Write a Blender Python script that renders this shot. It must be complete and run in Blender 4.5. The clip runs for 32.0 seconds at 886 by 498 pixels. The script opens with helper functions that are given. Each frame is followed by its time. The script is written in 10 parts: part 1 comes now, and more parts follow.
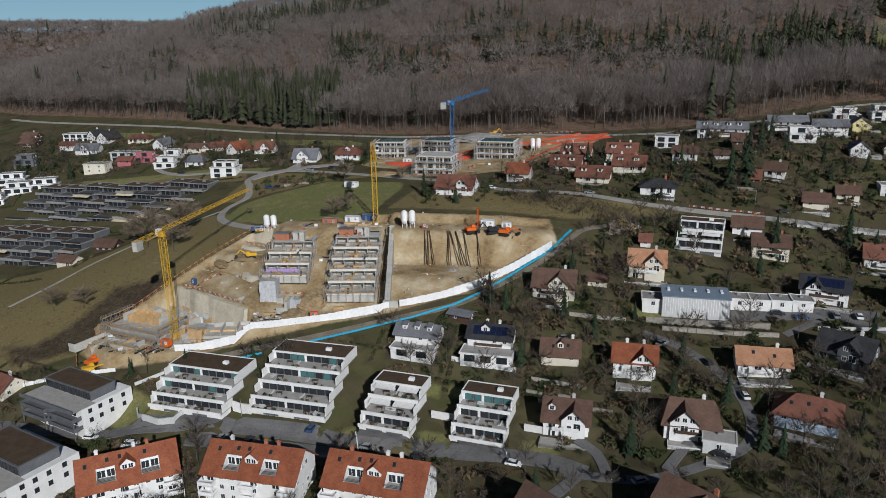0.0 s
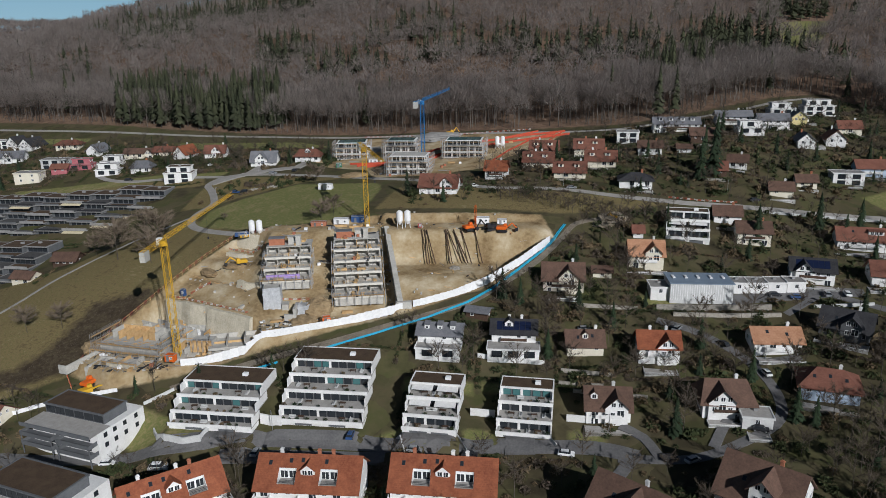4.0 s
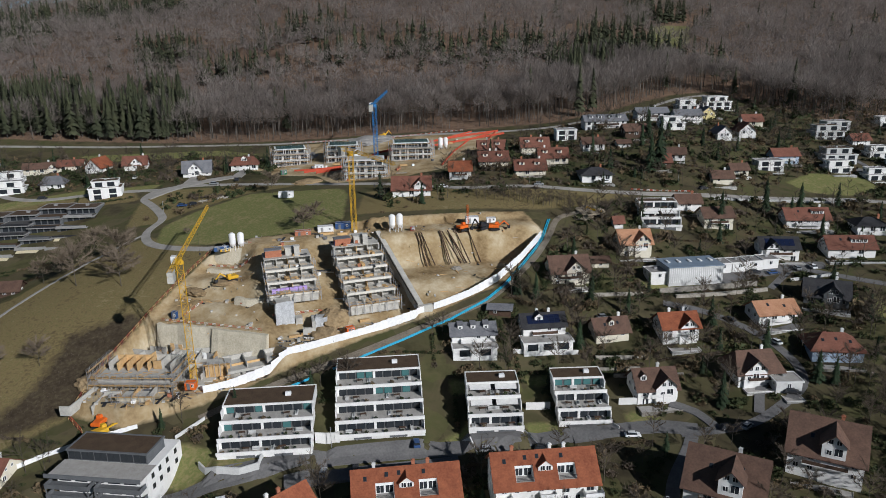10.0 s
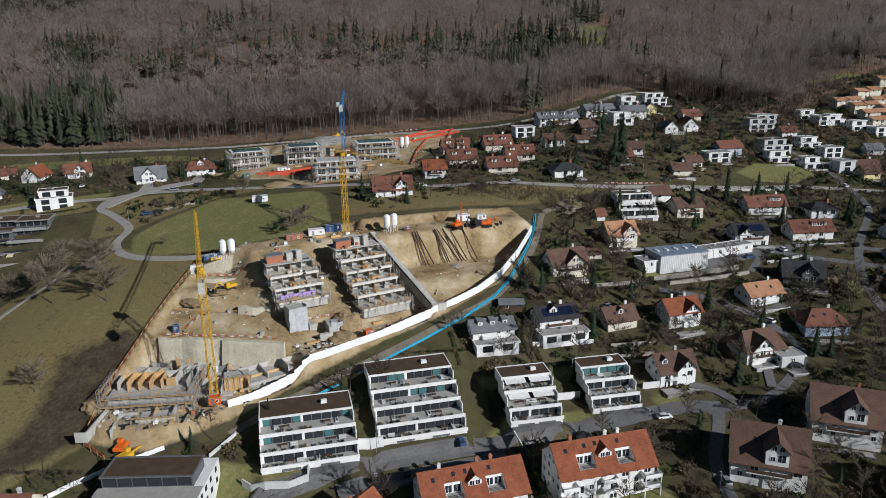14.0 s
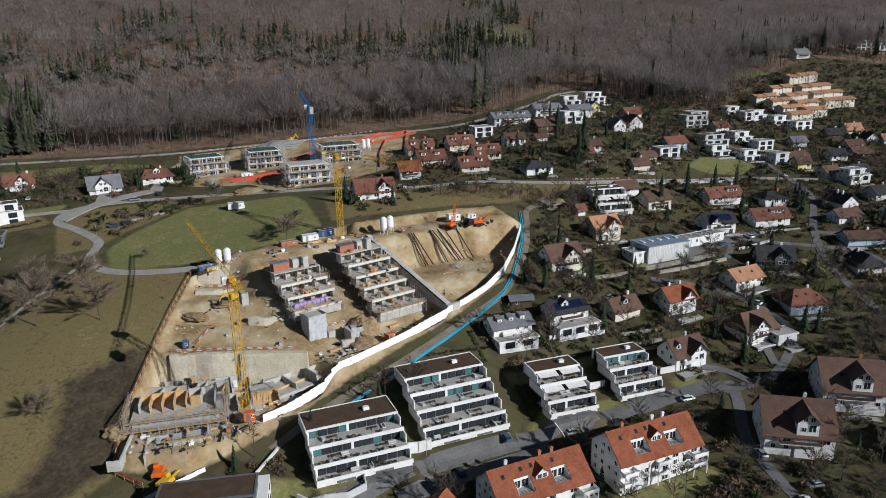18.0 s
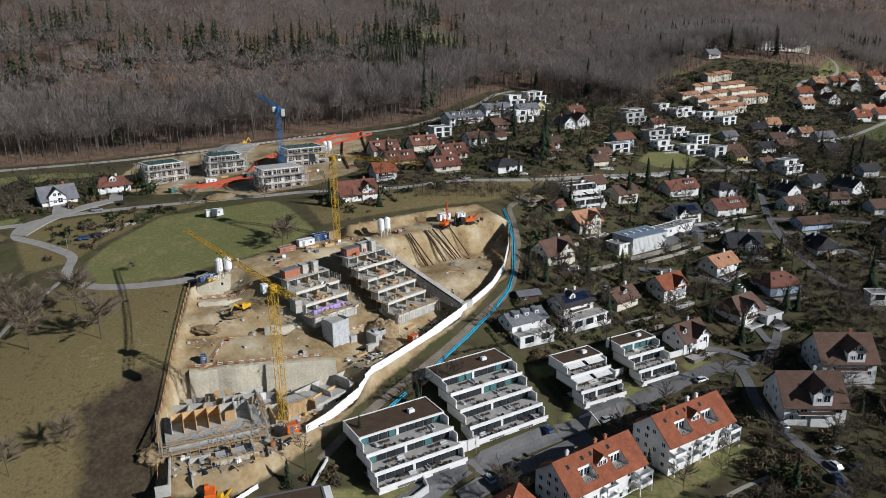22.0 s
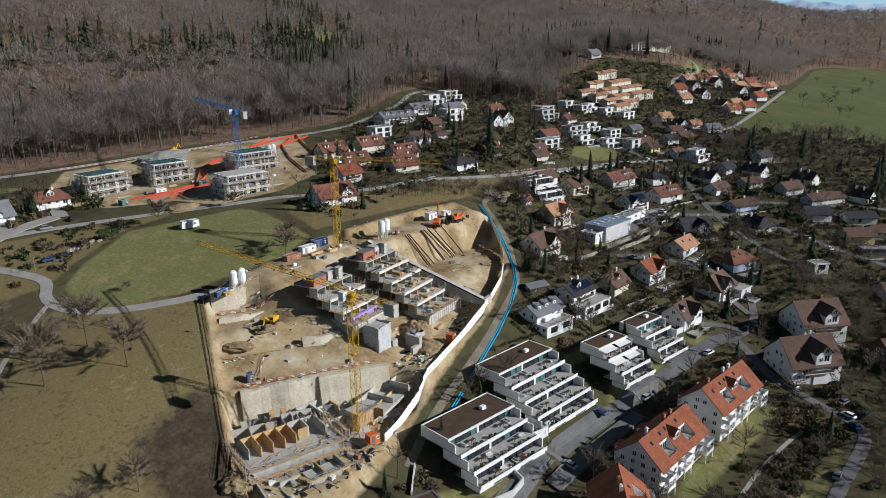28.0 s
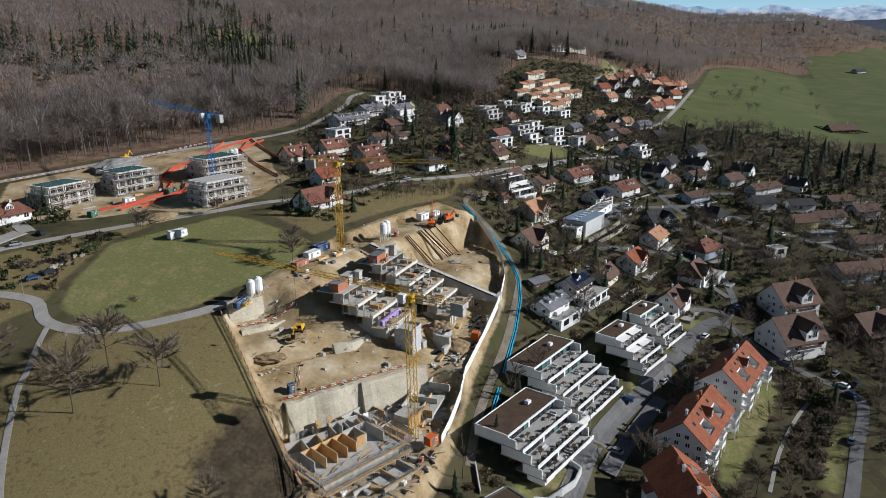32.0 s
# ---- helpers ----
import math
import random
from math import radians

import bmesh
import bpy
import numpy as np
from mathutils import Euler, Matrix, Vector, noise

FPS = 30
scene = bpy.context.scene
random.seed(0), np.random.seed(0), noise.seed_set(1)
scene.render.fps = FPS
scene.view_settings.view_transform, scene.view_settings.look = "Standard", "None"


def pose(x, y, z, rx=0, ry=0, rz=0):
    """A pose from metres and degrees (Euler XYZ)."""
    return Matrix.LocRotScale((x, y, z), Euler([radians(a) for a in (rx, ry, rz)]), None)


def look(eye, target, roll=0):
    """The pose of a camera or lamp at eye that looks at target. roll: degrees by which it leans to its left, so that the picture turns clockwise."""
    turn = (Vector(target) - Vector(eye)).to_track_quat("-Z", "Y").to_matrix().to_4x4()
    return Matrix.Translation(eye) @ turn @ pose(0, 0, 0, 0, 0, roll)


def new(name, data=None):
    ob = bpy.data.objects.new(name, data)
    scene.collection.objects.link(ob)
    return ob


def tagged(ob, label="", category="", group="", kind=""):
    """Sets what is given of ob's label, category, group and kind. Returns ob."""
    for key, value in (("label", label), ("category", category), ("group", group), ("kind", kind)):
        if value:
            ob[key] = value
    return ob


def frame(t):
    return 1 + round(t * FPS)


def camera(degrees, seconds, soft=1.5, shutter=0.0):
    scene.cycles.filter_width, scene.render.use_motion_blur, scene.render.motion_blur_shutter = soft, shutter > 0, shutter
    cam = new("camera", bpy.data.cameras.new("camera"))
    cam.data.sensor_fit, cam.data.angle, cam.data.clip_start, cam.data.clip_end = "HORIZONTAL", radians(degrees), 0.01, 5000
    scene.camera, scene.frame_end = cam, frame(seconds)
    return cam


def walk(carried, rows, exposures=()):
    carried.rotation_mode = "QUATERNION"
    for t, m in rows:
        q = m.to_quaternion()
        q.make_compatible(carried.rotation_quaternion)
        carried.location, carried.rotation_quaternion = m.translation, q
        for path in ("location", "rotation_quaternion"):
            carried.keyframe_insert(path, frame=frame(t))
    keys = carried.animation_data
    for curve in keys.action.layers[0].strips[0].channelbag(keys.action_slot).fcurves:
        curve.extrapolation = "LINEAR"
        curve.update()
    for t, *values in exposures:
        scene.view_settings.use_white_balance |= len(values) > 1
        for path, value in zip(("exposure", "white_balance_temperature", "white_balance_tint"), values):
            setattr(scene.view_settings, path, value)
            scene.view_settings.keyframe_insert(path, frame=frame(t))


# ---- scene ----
cam = camera(63.7, 32.0, soft=0.85)
METRES, EYE, TILT, LEAN, TURN = 300.0, 125.0, -16.25, 1.0, 0.0
ROWS = [
    (0.0, 0.0, 0.0, 0.0, 0.0, 0.0, 0.0),
    (0.5, -0.0151, 0.0002, -0.0002, -0.97, 0.01, 0.27),
    (1.0, -0.0313, 0.0007, -0.0005, -2.02, 0.03, 0.57),
    (1.5, -0.0464, 0.0014, -0.0006, -2.99, 0.02, 0.84),
    (2.0, -0.0626, 0.0025, -0.0008, -4.05, -0.01, 1.13),
    (2.5, -0.0774, 0.0038, -0.0007, -5.02, -0.02, 1.43),
    (3.0, -0.0938, 0.0055, -0.0007, -6.11, -0.04, 1.74),
    (3.5, -0.1086, 0.0074, -0.0006, -7.08, -0.06, 2.02),
    (5.5, -0.1699, 0.0176, 0.0008, -11.16, -0.13, 3.22),
    (6.0, -0.1858, 0.021, 0.0016, -12.24, -0.17, 3.52),
    (6.5, -0.2003, 0.0243, 0.0023, -13.22, -0.21, 3.8),
    (7.0, -0.2162, 0.0282, 0.0033, -14.29, -0.27, 4.11),
    (7.5, -0.2305, 0.032, 0.0042, -15.3, -0.31, 4.4),
    (8.0, -0.2462, 0.0365, 0.005, -16.38, -0.35, 4.7),
    (8.5, -0.2606, 0.0409, 0.0062, -17.38, -0.42, 4.99),
    (9.0, -0.276, 0.046, 0.0073, -18.45, -0.48, 5.3),
    (9.5, -0.2901, 0.0509, 0.0086, -19.46, -0.57, 5.59),
    (10.0, -0.3055, 0.0565, 0.0099, -20.54, -0.66, 5.9),
    (10.5, -0.3194, 0.0618, 0.0113, -21.52, -0.77, 6.17),
    (11.0, -0.3344, 0.068, 0.013, -22.61, -0.89, 6.47),
    (11.5, -0.348, 0.0739, 0.0144, -23.62, -0.98, 6.75),
    (12.0, -0.3628, 0.0806, 0.0161, -24.72, -1.11, 7.05),
    (12.5, -0.376, 0.0868, 0.0173, -25.72, -1.21, 7.33),
    (13.0, -0.3905, 0.0939, 0.0191, -26.83, -1.37, 7.61),
    (13.5, -0.4035, 0.1006, 0.0206, -27.85, -1.5, 7.9),
    (14.0, -0.4178, 0.1085, 0.0228, -28.96, -1.67, 8.15),
    (14.5, -0.4304, 0.1158, 0.0246, -29.96, -1.78, 8.43),
    (16.5, -0.4837, 0.1489, 0.0333, -34.26, -2.36, 9.51),
    (17.0, -0.497, 0.1578, 0.0357, -35.35, -2.53, 9.78),
    (17.5, -0.5091, 0.1664, 0.0381, -36.39, -2.7, 10.02),
    (18.0, -0.522, 0.1758, 0.0407, -37.49, -2.87, 10.3),
    (18.5, -0.5337, 0.185, 0.0431, -38.51, -3.04, 10.54),
    (19.0, -0.5462, 0.195, 0.0458, -39.64, -3.23, 10.8),
    (19.5, -0.5575, 0.2044, 0.0483, -40.68, -3.41, 11.03),
    (20.0, -0.5695, 0.2148, 0.0511, -41.81, -3.62, 11.28),
    (20.5, -0.5805, 0.2247, 0.0538, -42.86, -3.79, 11.5),
    (21.0, -0.5921, 0.2355, 0.0565, -43.98, -3.99, 11.75),
    (21.5, -0.6027, 0.2457, 0.0593, -44.99, -4.19, 11.95),
    (22.0, -0.6139, 0.2571, 0.0624, -46.09, -4.42, 12.16),
    (22.5, -0.6242, 0.2676, 0.0652, -47.12, -4.62, 12.36),
    (23.0, -0.635, 0.2792, 0.0685, -48.22, -4.88, 12.58),
    (23.5, -0.6447, 0.2903, 0.0715, -49.28, -5.11, 12.75),
    (24.0, -0.655, 0.3023, 0.0746, -50.39, -5.34, 12.96),
    (24.5, -0.6644, 0.3138, 0.0779, -51.42, -5.59, 13.12),
    (25.0, -0.6742, 0.3262, 0.0813, -52.53, -5.84, 13.3),
    (25.5, -0.6831, 0.3379, 0.0846, -53.57, -6.06, 13.47),
    (27.5, -0.7181, 0.3879, 0.0992, -57.91, -7.06, 14.21),
    (28.0, -0.7265, 0.4013, 0.103, -59.06, -7.33, 14.38),
    (28.5, -0.734, 0.414, 0.1065, -60.13, -7.59, 14.51),
    (29.0, -0.7418, 0.4276, 0.1103, -61.27, -7.85, 14.7),
    (29.5, -0.7488, 0.4404, 0.1139, -62.3, -8.1, 14.84),
    (30.0, -0.756, 0.4544, 0.1177, -63.43, -8.36, 15.01),
    (30.5, -0.7625, 0.4674, 0.1213, -64.48, -8.6, 15.15),
    (31.0, -0.7693, 0.4816, 0.1253, -65.63, -8.9, 15.3),
    (31.5, -0.7752, 0.4949, 0.1289, -66.68, -9.16, 15.43),
    (32.0, -0.7814, 0.5093, 0.133, -67.85, -9.45, 15.57),
]
EXPOSE = [(0.0, -0.32), (6.0, -0.19), (13.0, -0.08), (19.0, 0.01), (25.0, 0.09), (32.0, 0.2)]
walk(cam, [(t, pose(0, 0, EYE, TILT, LEAN, TURN) @ pose(METRES * x, METRES * y, METRES * z, 90 + pitch, roll, yaw)) for t, x, y, z, yaw, pitch, roll in ROWS], EXPOSE)

# ---- world, sun ----
SUN_WAY = Vector((-0.30, 0.84, -0.45)).normalized()
world = bpy.data.worlds.new("sky")
scene.world = world
world.use_nodes = True
wn = world.node_tree
sky = wn.nodes.new("ShaderNodeTexSky")
sky.sky_type = "NISHITA"
sky.sun_disc = False
sky.sun_elevation = math.asin(-SUN_WAY.z)
sky.sun_rotation = math.atan2(-SUN_WAY.x, -SUN_WAY.y)
sky.altitude, sky.air_density, sky.dust_density, sky.ozone_density = 600, 1.0, 0.1, 3.0
wn.links.new(sky.outputs[0], wn.nodes["Background"].inputs[0])
wn.nodes["Background"].inputs[1].default_value = 0.030
sun_lamp = bpy.data.lights.new("sun", "SUN")
sun_lamp.energy, sun_lamp.angle, sun_lamp.color = 4.55, radians(0.5), (0.965, 0.98, 1.02)
sun = new("sun", sun_lamp)
sun.matrix_world = look((0, 0, 400), Vector((0, 0, 400)) + SUN_WAY)
scene.view_settings.exposure = 0.0

# ---- materials ----
def shade(name, c1, c2, size=1.0, rough=0.8, bump=0.0, metal=0.0, fine=None, vary=0.0, detail=6.0, spec=0.3):
    """Two colours mixed by noise at two scales (size: metres of the large one), with a per-piece change of brightness."""
    m = bpy.data.materials.new(name)
    m.use_nodes = True
    n, l = m.node_tree.nodes, m.node_tree.links
    b = n["Principled BSDF"]
    tc = n.new("ShaderNodeTexCoord")
    big, small = n.new("ShaderNodeTexNoise"), n.new("ShaderNodeTexNoise")
    big.inputs["Scale"].default_value, big.inputs["Detail"].default_value = 1.0 / size, detail
    small.inputs["Scale"].default_value, small.inputs["Detail"].default_value = 1.0 / (fine or size * 0.14), 4.0
    for q in (big, small):
        l.new(tc.outputs["Object"], q.inputs["Vector"])
    mix = n.new("ShaderNodeMath")
    mix.operation = "MULTIPLY_ADD"
    mix.inputs[1].default_value = 0.55
    l.new(big.outputs[0], mix.inputs[0])
    sc = n.new("ShaderNodeMath")
    sc.operation = "MULTIPLY"
    sc.inputs[1].default_value = 0.45
    l.new(small.outputs[0], sc.inputs[0])
    l.new(sc.outputs[0], mix.inputs[2])
    ramp = n.new("ShaderNodeValToRGB")
    ramp.color_ramp.elements[0].position, ramp.color_ramp.elements[1].position = 0.34, 0.66
    ramp.color_ramp.elements[0].color, ramp.color_ramp.elements[1].color = (*c1, 1), (*c2, 1)
    l.new(mix.outputs[0], ramp.inputs[0])
    out = ramp.outputs[0]
    if vary:
        info, hsv, rng = n.new("ShaderNodeObjectInfo"), n.new("ShaderNodeHueSaturation"), n.new("ShaderNodeMapRange")
        rng.inputs[3].default_value, rng.inputs[4].default_value = 1 - vary, 1 + vary
        l.new(info.outputs["Random"], rng.inputs[0])
        l.new(rng.outputs[0], hsv.inputs["Value"])
        l.new(out, hsv.inputs["Color"])
        out = hsv.outputs[0]
    l.new(out, b.inputs["Base Color"])
    b.inputs["Roughness"].default_value, b.inputs["Metallic"].default_value = rough, metal
    b.inputs["Specular IOR Level"].default_value = spec
    if bump:
        bp = n.new("ShaderNodeBump")
        bp.inputs["Strength"].default_value, bp.inputs["Distance"].default_value = min(bump, 1.0), 0.1
        l.new(mix.outputs[0], bp.inputs["Height"])
        l.new(bp.outputs[0], b.inputs["Normal"])
    return m


def tiled(name, c1, c2, pitch=0.32, rough=0.8, vary=0.12):
    """Roof tiles: courses across the slope as relief, weathered in patches."""
    m = shade(name, c1, c2, 2.5, rough, 0.0, fine=0.5, vary=vary, spec=0.15)
    n, l = m.node_tree.nodes, m.node_tree.links
    tc = [q for q in n if q.bl_idname == "ShaderNodeTexCoord"][0]
    wave = n.new("ShaderNodeTexWave")
    wave.bands_direction, wave.wave_profile = "Z", "SAW"
    wave.inputs["Scale"].default_value = 0.32 / pitch
    wave.inputs["Distortion"].default_value = 0.4
    l.new(tc.outputs["Object"], wave.inputs["Vector"])
    bp = n.new("ShaderNodeBump")
    bp.inputs["Strength"].default_value, bp.inputs["Distance"].default_value = 0.7, 0.05
    l.new(wave.outputs["Fac"], bp.inputs["Height"])
    l.new(bp.outputs[0], n["Principled BSDF"].inputs["Normal"])
    return m


def plain(name, c, rough=0.5, metal=0.0):
    return shade(name, tuple(v * 0.88 for v in c), tuple(min(1, v * 1.08) for v in c), 0.8, rough, 0.0, metal, vary=0.05)


WHITE = shade("white_render", (0.66, 0.65, 0.62), (0.80, 0.79, 0.77), 3.0, 0.85, vary=0.04)
CREAM = shade("cream_render", (0.60, 0.55, 0.44), (0.72, 0.67, 0.55), 3.0, 0.85, vary=0.06)
PALE = shade("pale_grey_render", (0.46, 0.46, 0.45), (0.60, 0.60, 0.58), 3.0, 0.85, vary=0.1)
GREYW = shade("dark_grey_cladding", (0.09, 0.095, 0.10), (0.14, 0.145, 0.15), 2.0, 0.7, vary=0.1)
PINKW = shade("pink_render", (0.34, 0.10, 0.12), (0.44, 0.15, 0.16), 3.0, 0.85)
BLUEW = shade("pale_blue_render", (0.34, 0.43, 0.55), (0.46, 0.55, 0.66), 3.0, 0.85)
YELLOWW = shade("yellow_render", (0.62, 0.52, 0.22), (0.72, 0.62, 0.32), 3.0, 0.85)
WOODW = shade("dark_wood_cladding", (0.05, 0.03, 0.02), (0.10, 0.06, 0.04), 1.0, 0.8, vary=0.15)
RED_T = tiled("orange_red_tiles", (0.185, 0.056, 0.030), (0.325, 0.112, 0.056))
ORANGE_T = tiled("light_orange_tiles", (0.32, 0.155, 0.086), (0.46, 0.25, 0.150))
BROWN_T = tiled("brown_tiles", (0.085, 0.052, 0.04), (0.15, 0.09, 0.065))
DARK_T = tiled("dark_slate_tiles", (0.028, 0.028, 0.031), (0.055, 0.054, 0.056))
GREY_T = tiled("grey_fibre_cement", (0.12, 0.125, 0.135), (0.20, 0.20, 0.21))
RUSSET_T = tiled("russet_tiles", (0.13, 0.056, 0.040), (0.21, 0.092, 0.064))
SEDUM = shade("brown_sedum_roof", (0.055, 0.034, 0.020), (0.10, 0.066, 0.04), 3.0, 0.95, 0.5, fine=0.3)
GRAVEL = shade("gravel_roof", (0.20, 0.19, 0.18), (0.30, 0.29, 0.27), 2.0, 0.95, 0.4, fine=0.15)
CONC = shade("raw_concrete", (0.36, 0.345, 0.31), (0.54, 0.52, 0.47), 2.5, 0.9, 0.3, fine=0.3, vary=0.08)
SPRAYED = shade("sprayed_concrete", (0.40, 0.355, 0.265), (0.62, 0.565, 0.445), 4.0, 0.95, 0.6, fine=0.5)
SLAB = shade("terrace_slabs", (0.30, 0.285, 0.26), (0.42, 0.40, 0.37), 1.5, 0.85, 0.1)
ASPHALT = shade("asphalt", (0.098, 0.096, 0.096), (0.165, 0.160, 0.156), 5.0, 0.9, 0.2, fine=0.6)
TRACK = shade("brown_gravel_track", (0.13, 0.105, 0.078), (0.25, 0.215, 0.165), 4.0, 0.95, 0.3, fine=0.5)
LANE = shade("pale_worn_lane", (0.25, 0.235, 0.21), (0.36, 0.34, 0.31), 4.0, 0.95, 0.2, fine=0.6)
GRASS = shade("lawn_grass", (0.055, 0.075, 0.018), (0.11, 0.125, 0.035), 3.0, 0.95, 0.5, fine=0.4)
DRYGRASS = shade("dry_winter_grass", (0.10, 0.085, 0.04), (0.17, 0.14, 0.07), 4.0, 0.95, 0.5, fine=0.4)
BARK = shade("bark", (0.055, 0.045, 0.035), (0.12, 0.10, 0.08), 0.8, 0.95, 0.0, vary=0.2)
TWIG = shade("bare_twigs", (0.095, 0.074, 0.055), (0.175, 0.140, 0.106), 1.5, 0.95, 0.0, vary=0.25)
NEEDLE = shade("conifer_needles", (0.010, 0.021, 0.010), (0.030, 0.048, 0.020), 1.2, 0.9, 0.0, vary=0.3)
LEAF = shade("evergreen_leaves", (0.020, 0.030, 0.011), (0.062, 0.074, 0.026), 0.8, 0.85, 0.0, vary=0.3)
RUSTBUSH = shade("russet_hedge_leaves", (0.085, 0.064, 0.036), (0.19, 0.135, 0.075), 0.8, 0.9, 0.0, vary=0.25)
YCRANE = plain("crane_yellow", (0.62, 0.36, 0.03), 0.5)
BCRANE = plain("crane_blue", (0.025, 0.17, 0.40), 0.5)
STEEL = plain("galvanised_steel", (0.42, 0.42, 0.42), 0.45, 0.6)
DARKM = plain("dark_metal", (0.035, 0.036, 0.04), 0.5, 0.3)
WHITEP = plain("white_paint", (0.80, 0.80, 0.79), 0.5)
REDP = plain("red_paint", (0.50, 0.05, 0.03), 0.5)
ORANGEP = plain("orange_paint", (0.72, 0.14, 0.02), 0.5)
BLUEP = plain("blue_paint", (0.03, 0.075, 0.19), 0.5)
CYAN = plain("cyan_plastic", (0.02, 0.36, 0.55), 0.4)
GREENP = plain("green_paint", (0.02, 0.13, 0.07), 0.6)
LILAC = plain("lilac_insulation", (0.42, 0.30, 0.62), 0.8)
PLY = shade("formwork_plywood", (0.42, 0.26, 0.11), (0.60, 0.40, 0.20), 1.2, 0.8, vary=0.15)
BRICKM = shade("clay_blockwork", (0.32, 0.12, 0.07), (0.44, 0.18, 0.10), 0.8, 0.9, 0.3)
CANVAS = plain("cream_awning", (0.62, 0.54, 0.36), 0.9)
WAWN = plain("white_awning", (0.72, 0.71, 0.68), 0.9)
TERRA = plain("terracotta", (0.35, 0.14, 0.07), 0.9)
STONE = shade("dry_stone", (0.20, 0.18, 0.15), (0.40, 0.37, 0.32), 0.7, 0.95, 0.6, vary=0.2)
SOIL = shade("dug_soil", (0.21, 0.145, 0.078), (0.36, 0.265, 0.150), 6.0, 0.98, 0.7, fine=0.8)
TYRE = plain("tyre_rubber", (0.02, 0.02, 0.02), 0.9)


def glassy(name, c):
    m = bpy.data.materials.new(name)
    m.use_nodes = True
    b = m.node_tree.nodes["Principled BSDF"]
    b.inputs["Base Color"].default_value = (*c, 1)
    b.inputs["Roughness"].default_value = 0.06
    b.inputs["Specular IOR Level"].default_value = 0.6
    return m


GLASS = glassy("window_glass", (0.025, 0.03, 0.035))
TEALG = glassy("teal_glass", (0.06, 0.16, 0.16))
PANEL = glassy("solar_panel", (0.012, 0.018, 0.045))


# ---- mesh tools ----
def box(bm, x0, x1, y0, y1, z0, z1, mi=0):
    v = [bm.verts.new((x, y, z)) for z in (z0, z1) for x, y in ((x0, y0), (x1, y0), (x1, y1), (x0, y1))]
    for f in ((3, 2, 1, 0), (4, 5, 6, 7), (0, 1, 5, 4), (1, 2, 6, 5), (2, 3, 7, 6), (3, 0, 4, 7)):
        bm.faces.new([v[i] for i in f]).material_index = mi
    return v


def slab(bm, pts, down, mi=0):
    """A thick sheet: the outline pts (3D, seen from above anticlockwise), with the vector down to its underside."""
    a = [bm.verts.new(p) for p in pts]
    b = [bm.verts.new(Vector(p) + Vector(down)) for p in pts]
    k = len(pts)
    bm.faces.new(a).material_index = mi
    bm.faces.new(b[::-1]).material_index = mi
    for i in range(k):
        j = (i + 1) % k
        bm.faces.new((a[j], a[i], b[i], b[j])).material_index = mi


def beam(bm, p, q, w, mi=0, sides=4):
    """A straight bar from p to q, w thick."""
    p, q = Vector(p), Vector(q)
    d = (q - p).normalized()
    u = d.orthogonal().normalized() if abs(d.z) > 0.99 else d.cross(Vector((0, 0, 1))).normalized()
    v = d.cross(u)
    ring = []
    for e in (p, q):
        ring.append([bm.verts.new(e + (u * math.cos(a) + v * math.sin(a)) * w * 0.7) for a in (math.tau * (i + 0.5) / sides for i in range(sides))])
    for i in range(sides):
        j = (i + 1) % sides
        bm.faces.new((ring[0][i], ring[0][j], ring[1][j], ring[1][i])).material_index = mi
    bm.faces.new(ring[0][::-1]).material_index = mi
    bm.faces.new(ring[1]).material_index = mi


def drum(bm, x, y, z0, z1, r0, r1, sides=14, mi=0):
    a = [bm.verts.new((x + r0 * math.cos(t), y + r0 * math.sin(t), z0)) for t in (math.tau * i / sides for i in range(sides))]
    b = [bm.verts.new((x + r1 * math.cos(t), y + r1 * math.sin(t), z1)) for t in (math.tau * i / sides for i in range(sides))]
    for i in range(sides):
        j = (i + 1) % sides
        bm.faces.new((a[i], a[j], b[j], b[i])).material_index = mi
    bm.faces.new(a[::-1]).material_index = mi
    bm.faces.new(b).material_index = mi


def mesh_of(name, bm, *mats):
    me = bpy.data.meshes.new(name)
    bm.normal_update()
    bm.to_mesh(me)
    bm.free()
    for m in mats:
        me.materials.append(m)
    return me


def part(name, bm, material, parent, label=""):
    mats = material if isinstance(material, (list, tuple)) else (material,)
    ob = new(name, mesh_of(name, bm, *mats))
    ob.parent = parent
    return tagged(ob, label)


def shared(name, me, parent, m, label=""):
    ob = new(name, me)
    ob.parent = parent
    ob.matrix_basis = m
    return tagged(ob, label)


def thing(name, x, y, z, turn, label, category, group="", kind=""):
    ob = new(name)
    ob.matrix_basis = pose(x, y, z, 0, 0, turn)
    return tagged(ob, label, category, group, kind)


def bulk(name, verts, faces, mat, label, category, kind="stuff"):
    """One mesh from arrays: verts (n, 3), faces (m, 3)."""
    me = bpy.data.meshes.new(name)
    me.from_pydata(np.asarray(verts).tolist(), [], np.asarray(faces).tolist())
    for m in (mat if isinstance(mat, (list, tuple)) else (mat,)):
        me.materials.append(m)
    return tagged(new(name, me), label, category, "", kind)
